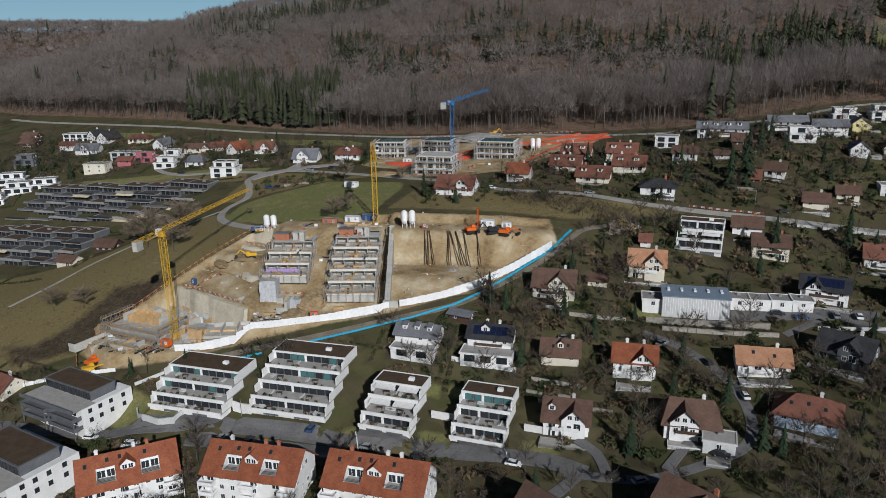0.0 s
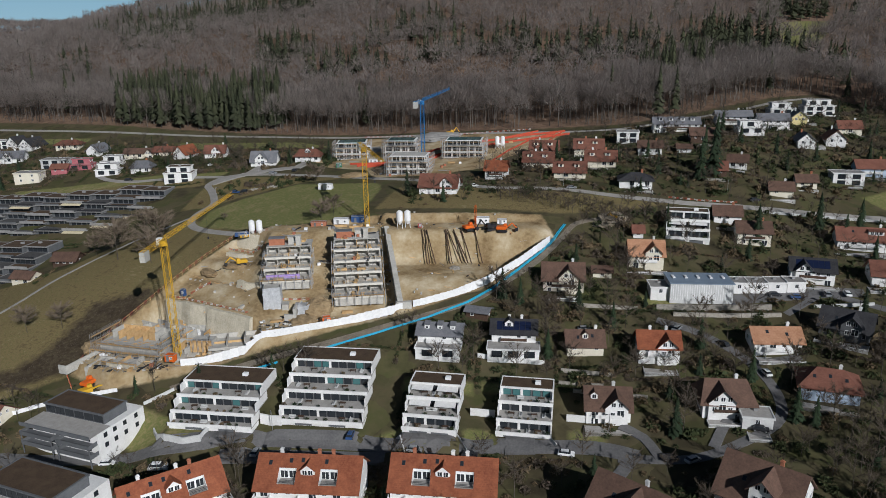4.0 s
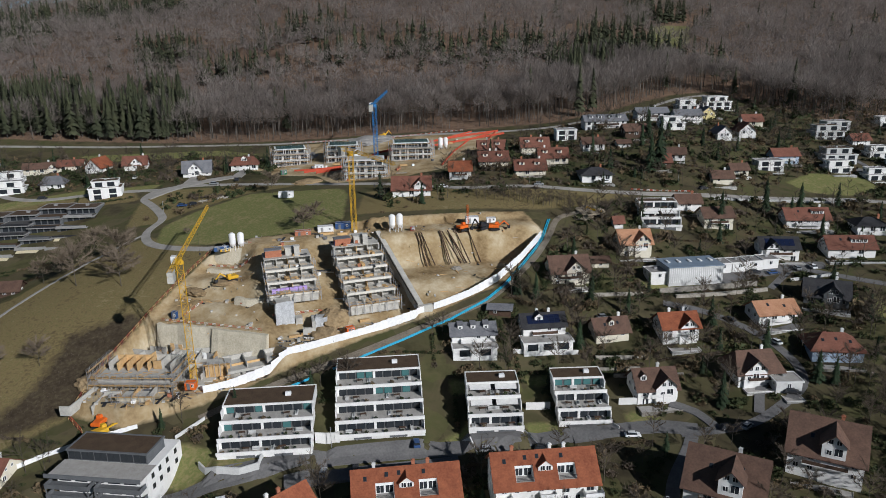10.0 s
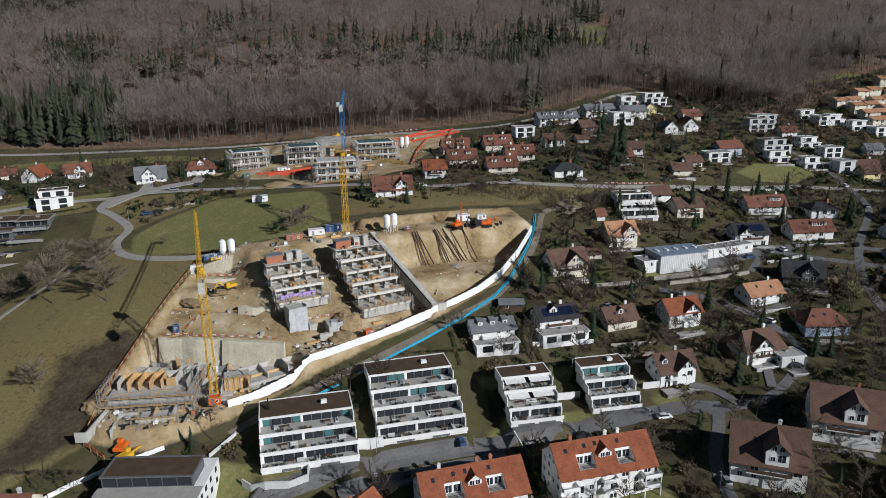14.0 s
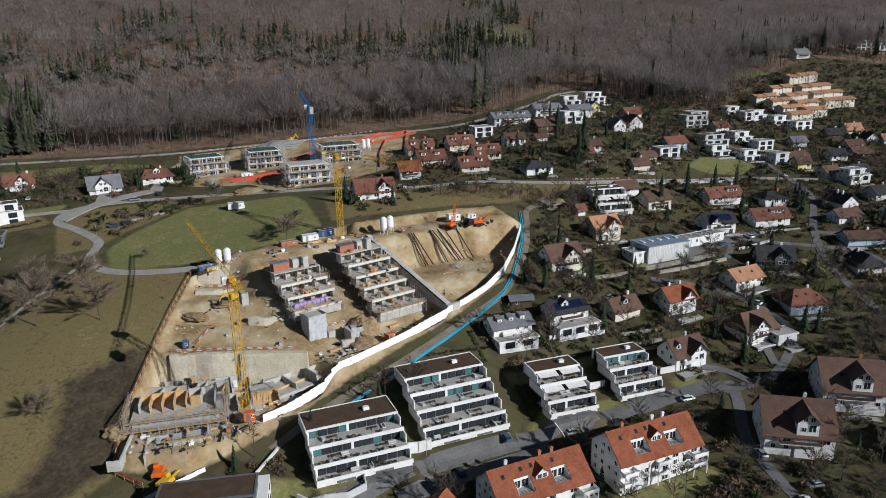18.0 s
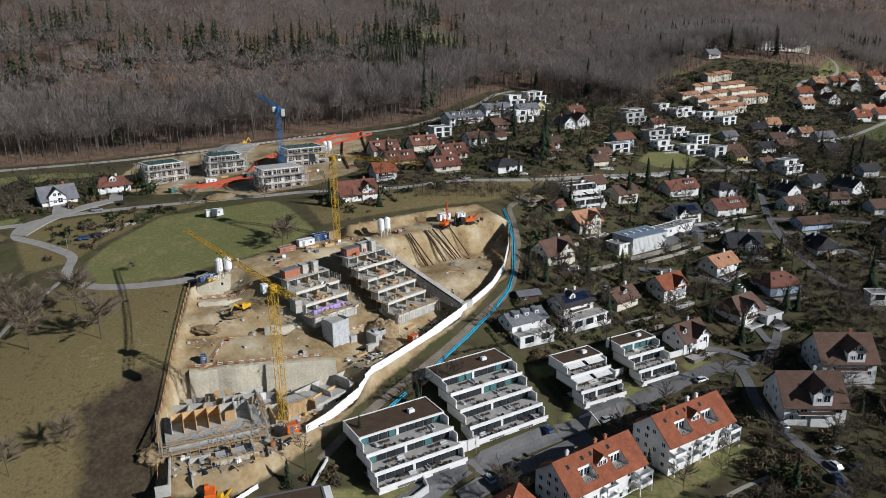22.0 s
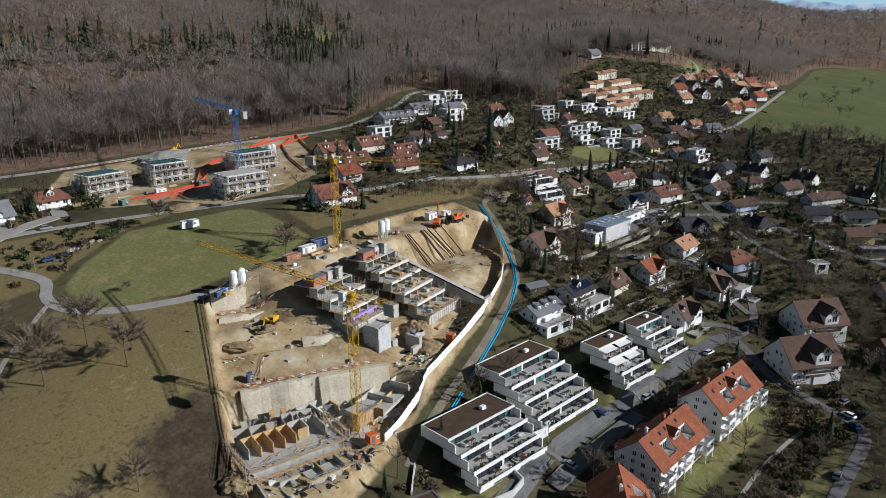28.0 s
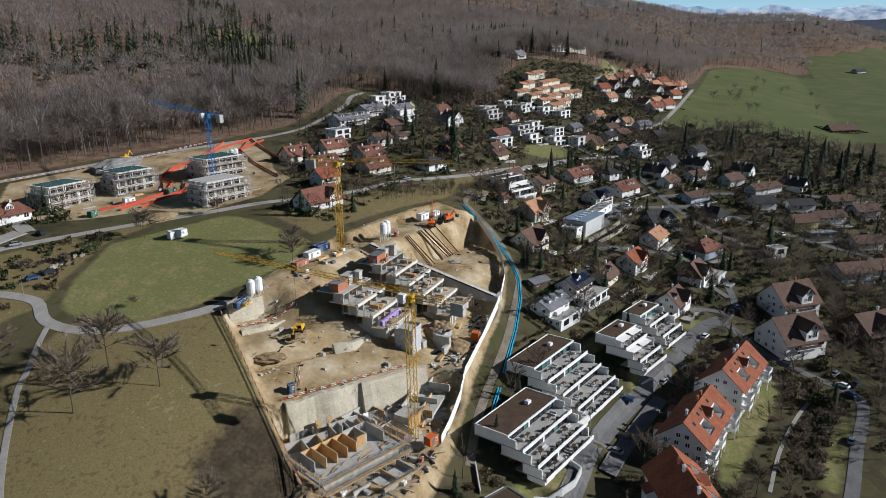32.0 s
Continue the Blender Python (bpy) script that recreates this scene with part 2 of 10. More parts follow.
# ---- lie of the land: levels along seven lines up the slope ----
LINES_X = [-400.0, -210.0, -90.0, -25.0, 65.0, 200.0, 520.0]
LINES_Y = [60.0, 130.0, 175.0, 220.0, 275.0, 330.0, 400.0, 480.0, 620.0]
LEVELS = [
    [0, 2, 5, 9, 14, 20, 30, 44, 70],
    [4, 5, 8, 16, 26, 36, 48, 60, 82],
    [10, 12.5, 17, 28.5, 46, 53, 60, 66, 92],
    [13, 16, 20.5, 38, 56, 61, 63, 70, 102],
    [15, 23, 31, 43, 60, 66, 71, 80, 116],
    [30, 41, 46, 50, 59, 69, 80, 94, 126],
    [44, 54, 60, 67, 78, 92, 102, 110, 132],
]


# rises on the slope: middle, radius, height
KNOLLS = [(205, 378, 50, 2.7), (195, 325, 45, 3.4), (140, 345, 48, 4.4), (140, 300, 40, 2.1), (400, 318, 50, 2.5), (590, 325, 90, 11.9), (470, 360, 80, 11.0), (-122, 432, 36, 1.4), (-150, 338, 30, -4.0), (-205, 350, 36, -4.0), (-192, 305, 34, -5.0)]


def glide(xs, table, q):
    """Smooth curve through a table whose rows stand at xs; q: an array of places."""
    xs, table, q = np.asarray(xs, float), np.asarray(table, float), np.clip(q, xs[0], xs[-1])
    slope = np.gradient(table, xs, axis=0)
    i = np.clip(np.searchsorted(xs, q, side="right") - 1, 0, len(xs) - 2)
    h = xs[i + 1] - xs[i]
    s = (q - xs[i]) / h
    return i, s, h, slope


def hermite(a, b, da, db, s, h):
    return a * (1 + 2 * s) * (1 - s) ** 2 + b * s * s * (3 - 2 * s) + h * (da * s * (1 - s) ** 2 - db * s * s * (1 - s))


def land(x, y):
    """Height of the natural ground at x, y (arrays or numbers)."""
    x, y = np.asarray(x, float), np.asarray(y, float)
    t = np.array(LEVELS, float)
    j, s, h, slope = glide(LINES_Y, t.T, y)
    i, u, k, _ = glide(LINES_X, t, x)
    cols = []
    for o in (-1, 0, 1, 2):
        c = np.clip(i + o, 0, len(LINES_X) - 1)
        cols.append(hermite(t[c, j], t[c, j + 1], slope[j, c], slope[j + 1, c], s, h))
    xs = np.array(LINES_X)
    def grad(a, b, ia, ib):
        return (b - a) / np.maximum(xs[np.clip(ib, 0, 6)] - xs[np.clip(ia, 0, 6)], 1.0)
    da = grad(cols[0], cols[2], i - 1, i + 1)
    db = grad(cols[1], cols[3], i, i + 2)
    z = hermite(cols[1], cols[2], da, db, u, k)
    # the hills behind
    up = np.clip(y - 620, 0, None)
    east = np.clip(x - 520, 0, None)
    west = np.clip(-400 - x, 0, None)
    z = z + 95 * (1 - np.exp(-up / 420)) + 12 * (1 - np.exp(-east / 300)) * np.clip((y + 150) / 500, -1, 1)
    z = z + 55 * np.exp(-(((x - 250) / 700) ** 2) - ((y - 1300) / 420) ** 2)
    z = z + 70 * np.exp(-(((x - 1500) / 500) ** 2) - ((y - 700) / 600) ** 2)
    z = z + 60 * np.exp(-(((x - 2300) / 700) ** 2) - ((y + 100) / 900) ** 2)
    z = z + 52 * np.exp(-(((x - 1720) / 330) ** 2) - ((y - 20) / 190) ** 2)
    for kx, ky, kr, kz in KNOLLS:
        z = z + kz * np.exp(-((x - kx) ** 2 + (y - ky) ** 2) / kr ** 2)
    z = z - 14 * np.exp(-(((x + 520) / 160) ** 2) - ((y - 900) / 260) ** 2)
    z = z - 36 * np.exp(-(((x + 560) / 165) ** 2) - ((y - 1220) / 380) ** 2)
    z = z - 18 * (1 - np.exp(-west / 250)) * np.clip(1 - up / 600, 0, 1)
    return z


# ---- the building site's cut and benches ----
SITE = [(-126, 224), (-118, 240), (-104, 258), (-80, 287), (-70, 289), (-30, 284), (-12, 281), (22, 273), (40, 268), (41, 250), (28, 240), (12, 229), (-19, 221), (-60, 217.5), (-90, 213), (-112, 212)]
UPWORKS = [(-52, 400), (-46, 420), (-20, 444), (22, 428), (62, 409), (92, 396), (70, 372), (44, 352), (36, 338), (6, 333), (-22, 342), (-24, 362), (-44, 380)]
BANKS = [[(-12, 318), (-24, 290), (20, 277), (48, 268), (70, 266), (96, 270), (72, 280), (52, 290), (28, 299), (12, 310)], [(-112, 340), (-104, 376), (-88, 378), (-60, 366), (-30, 347), (-56, 352), (-86, 342), (-98, 336)], [(-230, 405), (-150, 396), (-108, 386), (-106, 372), (-150, 384), (-215, 400)]]
MEADOW = [(-100, 312), (-97, 330), (-86, 338), (-58, 349), (-20, 330), (-20, 318), (-30, 288), (-48, 286), (-80, 296)]
FAR_FIELD = [(345, 205), (440, 204), (582, 189), (900, 184), (1030, 131), (1030, 84), (999, 35), (1280, 34), (1377, -51), (1548, -143), (1500, -420), (430, 20), (385, 115)]
PASTURE = [(-103, 322), (-79, 291), (-104, 257), (-127, 222), (-160, 212), (-230, 235), (-235, 300), (-150, 300), (-130, 318)]
LAWNS = [
    [(-100, 203), (-90, 196), (-86, 189), (-98, 187), (-106, 194)], [(-26, 177), (-18, 175), (-17, 168), (-27, 171)], [(-7.5, 174.2), (1.0, 171.6), (-2.0, 164.0), (-10.5, 166.2)], [(-92.9, 192.5), (-79, 187.6), (-80, 184.2), (-88.6, 187)], [(19, 166), (27, 164), (27, 157), (18, 160)],
    [(-22, 196), (-2, 190), (-3, 186), (-23, 191)], [(0, 190), (20, 184), (19, 180), (0, 186)], [(-16, 142), (-3, 138.5), (-5, 133), (-20, 136), (-40, 142), (-62, 147), (-62, 150.5), (-46, 150.5)], [(-12, 116), (-34, 123), (-54, 127), (-56, 123), (-34, 118.5)], [(-34, 177), (-22, 179.5), (-15, 173), (-26, 172)], [(178, 267), (200, 273), (220, 262), (217, 246), (196, 246), (180, 255)], [(72, 212), (60, 216), (58, 211), (70, 207)], [(115, 170), (124, 178), (130, 172), (122, 164)],
    [(-160, 405), (-95, 392), (-100, 386), (-150, 397)], [(-215, 412), (-130, 402), (-120, 392), (-205, 400)], [(-140, 478), (-60, 452), (-40, 430), (-130, 456)], [(-270, 530), (-200, 508), (-200, 498), (-270, 515)],
]
TILLED = [(-158, 233), (-146, 231), (-137, 239), (-132, 249), (-128, 260), (-119, 261), (-108, 262), (-104, 258), (-116, 238), (-124, 226), (-136, 223), (-148, 221)]
UPLAND = [(520, 527), (555, 548), (613, 536), (640, 520), (583, 513)]
PARK = [(369, 362), (384, 372), (410, 354), (408, 343), (385, 350)]
GLADE = [(360, 625), (386, 627), (410, 622), (383, 585), (352, 553), (316, 541), (333, 578)]
HILL_FIELD = [(488, 276), (540, 283), (650, 300), (628, 276), (589, 253), (544, 259)]
WOOD_X = [-2000, -400, -352, -209, -152, -65, 25, 74, 128, 175, 231, 262, 268, 276, 300, 330, 420, 470, 520, 600, 635, 660, 900, 1010, 1040, 1280, 1377, 1548, 1838, 2500]
WOOD_Y = [900, 640, 610, 545, 516, 475, 438, 414, 396, 404, 420, 418, 366, 338, 322, 332, 345, 345, 310, 262, 225, 196, 190, 150, 38, 36, -48, -140, -300, -600]



def wood_edge(x):
    return np.interp(x, WOOD_X, WOOD_Y)


def inside(poly, x, y):
    """Signed distance to a polygon's edge, positive within."""
    x, y = np.asarray(x, float), np.asarray(y, float)
    best = np.full(np.broadcast(x, y).shape, 1e9)
    odd = np.zeros(best.shape, bool)
    for (ax, ay), (bx, by) in zip(poly, poly[1:] + poly[:1]):
        dx, dy = bx - ax, by - ay
        s = np.clip(((x - ax) * dx + (y - ay) * dy) / (dx * dx + dy * dy), 0, 1)
        best = np.minimum(best, np.hypot(x - ax - s * dx, y - ay - s * dy))
        if ay != by:
            odd ^= ((ay > y) != (by > y)) & (x < ax + (y - ay) * dx / (by - ay))
    return np.where(odd, best, -best)


def ease(a, b, v):
    s = np.clip((v - a) / (b - a), 0, 1)
    return s * s * (3 - 2 * s)


def bench(s, u):
    """A place on the works' west part: s metres up along the red fence, u metres in from it."""
    return -126 + 0.59 * s + 0.807 * u, 224 + 0.807 * s - 0.59 * u


def site_level(x, y):
    """Benches of the building site: west part in steps up along the fence, the middle under the new blocks, and the pit to the east."""
    s = (x + 126) * 0.59 + (y - 224) * 0.807
    west = 28.5 + 9.6 * ease(37.4, 38.8, s) + 3.0 * ease(41, 52, s) + 4.6 * ease(53.5, 61, s) + 1.2 * ease(69.4, 70.8, s) + 6.0 * ease(76.6, 78.4, s)
    mid = 36.5 + 4 * ease(228, 240, y) + 7 * ease(238, 258, y) + 7.5 * ease(258, 276, y)
    w = y + 0.16 * (x - 10)
    east = 40.5 + 4.5 * ease(224, 238, w) + 10.5 * ease(251, 259.5, w) + 0.6 * ease(258, 262, w) + 3.2 * ease(270.5, 273, w)
    a, b = ease(-73, -64, x), ease(-24, -21, x)
    return west * (1 - a) + mid * a * (1 - b) + east * b


# level forecourts: middle of the front, turn, half width, depth, level
FORECOURT = [(-77.2, 186.2, -16.5, 15, 2.0, 21.6), (-46.9, 182.8, -15.8, 14.5, 1.5, 22.0), (-17.8, 171.4, -19, 9.5, 2.0, 23.2), (7.0, 166.7, -19, 9.5, 2.0, 22.2)]


def ground(x, y):
    z = land(x, y)
    d = inside(SITE, x, y)
    k = ease(0.0, 3.0, d)
    z = z * (1 - k) + site_level(x, y) * k
    k = 1 - ease(9.0, 20.0, np.hypot((x + 114) / 1.3, y - 186))
    z = z * (1 - k) + np.minimum(z, 16.0) * k
    for fx, fy, turn, half, deep, lv in FORECOURT:
        c, s = math.cos(radians(turn)), math.sin(radians(turn))
        u, v = (x - fx) * c + (y - fy) * s, -(x - fx) * s + (y - fy) * c
        k = ease(0, 2.5, half - np.abs(u)) * ease(-deep - 3.5, -deep, v) * (1 - ease(9.0, 13.0, v))
        z = z * (1 - k) + np.maximum(z, lv) * k
    return z


def gz(x, y):
    return float(ground(np.array([x]), np.array([y]))[0])


def steps(*runs):
    out = []
    for a, b, n in runs:
        out += list(np.linspace(a, b, n, endpoint=False))
    return np.array(out + [runs[-1][1]])


def grown(start, end, first, ratio):
    out, d, q = [], first, start
    while q < end:
        out.append(q)
        q += d
        d *= ratio
    return out


gx = np.concatenate([-np.array(grown(420, 4800, 12, 1.12))[::-1], steps((-408, -132, 70), (-132, 44, 150), (44, 560, 130))[:-1], np.array(grown(560, 4800, 10, 1.1))])
gy = np.concatenate([-np.array(grown(-40, 2500, 14, 1.15))[::-1], steps((52, 150, 30), (150, 212, 50), (212, 292, 70), (292, 640, 88))[:-1], np.array(grown(640, 4800, 9, 1.1))])
GX, GY = np.meshgrid(gx, gy)
GZ = ground(GX, GY)
rough = np.random.RandomState(3)
GZ = GZ + np.where(inside(SITE, GX, GY) > 3, rough.normal(0, 0.12, GX.shape), rough.normal(0, 0.03, GX.shape))
nx, ny = len(gx), len(gy)
idx = np.arange(nx * ny).reshape(ny, nx)
quads = np.stack([idx[:-1, :-1], idx[:-1, 1:], idx[1:, 1:], idx[1:, :-1]], -1).reshape(-1, 4)
gme = bpy.data.meshes.new("ground")
gme.from_pydata(np.stack([GX, GY, GZ], -1).reshape(-1, 3).tolist(), [], quads.tolist())
gme.polygons.foreach_set("use_smooth", np.ones(len(quads), bool))
for key, val in (
    ("site", np.maximum(inside(SITE, GX, GY), inside(UPWORKS, GX, GY))),
    ("meadow", np.maximum.reduce([inside(q, GX, GY) for q in (MEADOW, HILL_FIELD, GLADE, PARK, UPLAND, *LAWNS)])),
    ("field", inside(FAR_FIELD, GX, GY)),
    ("pasture", np.maximum.reduce([inside(q, GX, GY) for q in (PASTURE, *BANKS)])),
    ("wood", np.minimum.reduce([GY - wood_edge(GX)] + [-inside(q, GX, GY) for q in (GLADE, HILL_FIELD, PARK, UPLAND)])),
    ("soil", inside(TILLED, GX, GY)),
):
    at = gme.attributes.new(key, "FLOAT", "POINT")
    at.data.foreach_set("value", np.clip(val, -30, 30).astype(np.float32).ravel())
EARTH = bpy.data.materials.new("open_ground")
EARTH.use_nodes = True


def earth_nodes(m):
    n, l = m.node_tree.nodes, m.node_tree.links
    b = n["Principled BSDF"]
    b.inputs["Roughness"].default_value = 0.97
    b.inputs["Specular IOR Level"].default_value = 0.1
    geo = n.new("ShaderNodeNewGeometry")

    def noise_of(size, detail=5.0):
        q = n.new("ShaderNodeTexNoise")
        q.inputs["Scale"].default_value, q.inputs["Detail"].default_value = 1 / size, detail
        l.new(geo.outputs["Position"], q.inputs["Vector"])
        return q.outputs[0]

    def ramp(fac, *stops):
        r = n.new("ShaderNodeValToRGB")
        while len(r.color_ramp.elements) < len(stops):
            r.color_ramp.elements.new(0.5)
        for e, (p, c) in zip(r.color_ramp.elements, stops):
            e.position, e.color = p, (*c, 1)
        l.new(fac, r.inputs[0])
        return r.outputs[0]

    def mix(fac, a, c):
        q = n.new("ShaderNodeMix")
        q.data_type = "RGBA"
        l.new(fac, q.inputs[0])
        l.new(a, q.inputs[6])
        l.new(c, q.inputs[7])
        return q.outputs[2]

    def mask(key, wobble=1.2, width=0.8):
        a = n.new("ShaderNodeAttribute")
        a.attribute_name = key
        add = n.new("ShaderNodeMath")
        add.operation = "MULTIPLY_ADD"
        add.inputs[1].default_value, add.inputs[2].default_value = wobble * 2, -wobble
        l.new(noise_of(3.0), add.inputs[0])
        s = n.new("ShaderNodeMath")
        s.operation = "ADD"
        l.new(a.outputs["Fac"], s.inputs[0])
        l.new(add.outputs[0], s.inputs[1])
        r = n.new("ShaderNodeMapRange")
        r.inputs[1].default_value, r.inputs[2].default_value = -width, width
        l.new(s.outputs[0], r.inputs[0])
        return r.outputs[0]

    def both(f, g, w):
        q = n.new("ShaderNodeMath")
        q.operation = "MULTIPLY_ADD"
        q.inputs[1].default_value = w
        l.new(f, q.inputs[0])
        s = n.new("ShaderNodeMath")
        s.operation = "MULTIPLY"
        s.inputs[1].default_value = 1 - w
        l.new(g, s.inputs[0])
        l.new(s.outputs[0], q.inputs[2])
        return q.outputs[0]

    wide, mid_, fine = noise_of(28.0), noise_of(5.0), noise_of(1.1, 9.0)
    f1, f2 = both(wide, mid_, 0.55), both(mid_, fine, 0.6)
    garden0 = ramp(f1, (0.38, (0.048, 0.039, 0.024)), (0.5, (0.113, 0.094, 0.051)), (0.6, (0.078, 0.078, 0.034)))
    warp = n.new("ShaderNodeVectorMath")
    warp.operation = "MULTIPLY_ADD"
    wob = n.new("ShaderNodeTexNoise")
    wob.inputs["Scale"].default_value = 0.12
    l.new(geo.outputs["Position"], wob.inputs["Vector"])
    warp.inputs[1].default_value = (7, 7, 0)
    l.new(wob.outputs["Color"], warp.inputs[0])
    l.new(geo.outputs["Position"], warp.inputs[2])
    cell = n.new("ShaderNodeTexVoronoi")
    cell.inputs["Scale"].default_value = 1 / 8.5
    l.new(warp.outputs[0], cell.inputs["Vector"])
    parcel = n.new("ShaderNodeSeparateColor")
    l.new(cell.outputs["Color"], parcel.inputs[0])
    plots = ramp(parcel.outputs[0], (0.0, (0.027, 0.023, 0.016)), (0.2, (0.048, 0.051, 0.020)), (0.4, (0.069, 0.076, 0.028)), (0.58, (0.082, 0.066, 0.039)), (0.75, (0.045, 0.041, 0.023)), (0.9, (0.094, 0.082, 0.047)))
    half = n.new("ShaderNodeValue")
    half.outputs[0].default_value = 0.5
    garden = mix(half.outputs[0], garden0, plots)
    lawn = ramp(both(f1, fine, 0.6), (0.38, (0.265, 0.214, 0.110)), (0.46, (0.205, 0.190, 0.080)), (0.53, (0.145, 0.158, 0.055)), (0.62, (0.235, 0.204, 0.094)))
    dirt = ramp(both(noise_of(11.0, 6.0), f2, 0.55), (0.36, (0.190, 0.128, 0.064)), (0.46, (0.33, 0.240, 0.130)), (0.53, (0.40, 0.310, 0.185)), (0.64, (0.53, 0.450, 0.320)))
    litter = ramp(f2, (0.36, (0.115, 0.076, 0.054)), (0.64, (0.230, 0.150, 0.100)))
    dry = ramp(both(f1, fine, 0.45), (0.34, (0.105, 0.080, 0.042)), (0.44, (0.158, 0.122, 0.058)), (0.50, (0.205, 0.160, 0.076)), (0.55, (0.146, 0.122, 0.052)), (0.62, (0.240, 0.190, 0.100)))
    c = mix(mask("pasture"), garden, dry)
    tilth = ramp(both(mid_, fine, 0.5), (0.36, (0.040, 0.030, 0.020)), (0.5, (0.066, 0.050, 0.032)), (0.64, (0.095, 0.076, 0.046)))
    c = mix(mask("soil", 3.5, 2.0), c, tilth)
    c = mix(mask("meadow"), c, lawn)
    green = ramp(both(wide, fine, 0.7), (0.38, (0.128, 0.124, 0.052)), (0.5, (0.098, 0.112, 0.042)), (0.62, (0.085, 0.104, 0.036)))
    c = mix(mask("field"), c, green)
    c = mix(mask("wood", 3.0, 1.5), c, litter)
    c = mix(mask("site", 1.0, 0.5), c, dirt)
    l.new(c, b.inputs["Base Color"])
    bp = n.new("ShaderNodeBump")
    bp.inputs["Strength"].default_value, bp.inputs["Distance"].default_value = 0.8, 0.25
    l.new(f2, bp.inputs["Height"])
    l.new(bp.outputs[0], b.inputs["Normal"])


earth_nodes(EARTH)
gme.materials.append(EARTH)
tagged(new("ground", gme), "sloping hillside of winter grass, gardens, woodland floor and dug soil", "ground", kind="structure")


def ribbon(name, pts, width, mat, label, lift=0.14, category="road", close=False):
    """A road laid over the ground along pts, smoothed, with a thickness."""
    p = [Vector((*q, 0)) for q in pts]
    line = []
    for i in range(len(p) - 1):
        a, b2, c, d = p[max(i - 1, 0)], p[i], p[i + 1], p[min(i + 2, len(p) - 1)]
        k = max(2, int((c - b2).length / 2.5))
        for s in range(k):
            t = s / k
            line.append(0.5 * (2 * b2 + (c - a) * t + (2 * a - 5 * b2 + 4 * c - d) * t * t + (3 * b2 - a - 3 * c + d) * t ** 3))
    line.append(p[-1])
    n = len(line)
    rows = []
    for i, q in enumerate(line):
        d = (line[min(i + 1, n - 1)] - line[max(i - 1, 0)]).normalized()
        side = Vector((d.y, -d.x, 0))
        rows.append([q + side * width * (j / 6 - 0.5) for j in range(7)])
    xy = np.array([[(v.x, v.y) for v in r] for r in rows])
    z = ground(xy[..., 0], xy[..., 1]) + lift
    z[:, 0] -= 0.5
    z[:, 6] -= 0.5
    xy[:, 0], xy[:, 6] = xy[:, 1] + (xy[:, 0] - xy[:, 1]) * 0.1, xy[:, 5] + (xy[:, 6] - xy[:, 5]) * 0.1
    verts = np.concatenate([xy, z[..., None]], -1).reshape(-1, 3)
    k = np.arange(n * 7).reshape(n, 7)
    f = np.stack([k[:-1, :-1], k[:-1, 1:], k[1:, 1:], k[1:, :-1]], -1).reshape(-1, 4)[:, ::-1]
    me = bpy.data.meshes.new(name)
    me.from_pydata(verts.tolist(), [], f.tolist())
    me.materials.append(mat)
    return tagged(new(name, me), label, category, kind="structure")


ribbon("road", [(-175, 196), (-132, 190), (-99, 185), (-70, 183), (-47, 178.5), (-20, 171), (7, 163.5), (24, 158), (33, 152)], 7.5, ASPHALT, "grey asphalt residential street below the terraced flats")
ribbon("road", [(33, 154), (27, 148), (14, 138), (6, 126), (0, 115), (-8, 111), (-34, 116), (-58, 120.5), (-100, 130)], 5.0, ASPHALT, "narrow asphalt street between the gable houses")
ribbon("road", [(28, 153), (45, 148), (60, 150), (73, 155), (78, 166), (77, 180), (70, 194), (60, 203)], 4.2, ASPHALT, "narrow asphalt lane between garden houses")
ribbon("road", [(120, 60), (127, 100), (134, 130), (146, 160), (143, 172), (128, 192), (118, 204)], 4.6, ASPHALT, "asphalt side street between dark roofed houses")
ribbon("road", [(100, 130), (124, 165), (151, 186), (194, 208), (214, 230), (231, 256), (240, 290)], 4.6, ASPHALT, "asphalt side street climbing past gardens")
ribbon("lane", [(-74, 288), (-85, 295), (-97, 306), (-103, 317), (-103, 329), (-97, 339), (-98, 350), (-101, 362), (-104, 373), (-97, 382), (-84, 381), (-66, 373), (-46, 360), (-20, 339), (-2, 327), (14, 312), (30, 301), (54, 293), (76, 280), (100, 270), (125, 263), (155, 254), (186, 245), (203, 236), (216, 226), (231, 214)], 5.2, LANE, "pale worn lane winding up to the upper street")
ribbon("footpath", [(-172, 262), (-160, 276), (-150, 290), (-129, 310), (-120, 316), (-110, 323), (-103, 327)], 2.2, LANE, "narrow pale footpath along the meadow", category="path")
ribbon("forest_road", [(-360, 600), (-306, 570), (-152, 503), (-95, 480), (-34, 455), (25, 430), (72, 406), (112, 388), (137, 386), (175, 392), (200, 398), (228, 409), (252, 411)], 5.0, LANE, "pale gravel road along the forest edge")
ribbon("road", [(-98, 383), (-120, 392), (-150, 400), (-170, 418), (-182, 450), (-215, 470)], 4.6, LANE, "pale street past the white houses")
ribbon("gravel_track", [(-92, 208), (-72, 212), (-40, 214.5), (-17, 218), (2, 222), (15, 229), (30, 239), (42, 250), (52, 260), (66, 262)], 3.4, TRACK, "gravel track beside the white site hoarding", category="track")
ribbon("yard", [(86, 207.5), (101, 206), (122, 203), (130, 200)], 8.0, ASPHALT, "grey asphalt yard in front of the garages", category="yard")
ribbon("yard", [(-74, 177.5), (-52, 173.5), (-30, 168.5)], 6.0, ASPHALT, "grey asphalt forecourt widening the street", 0.6, "yard")
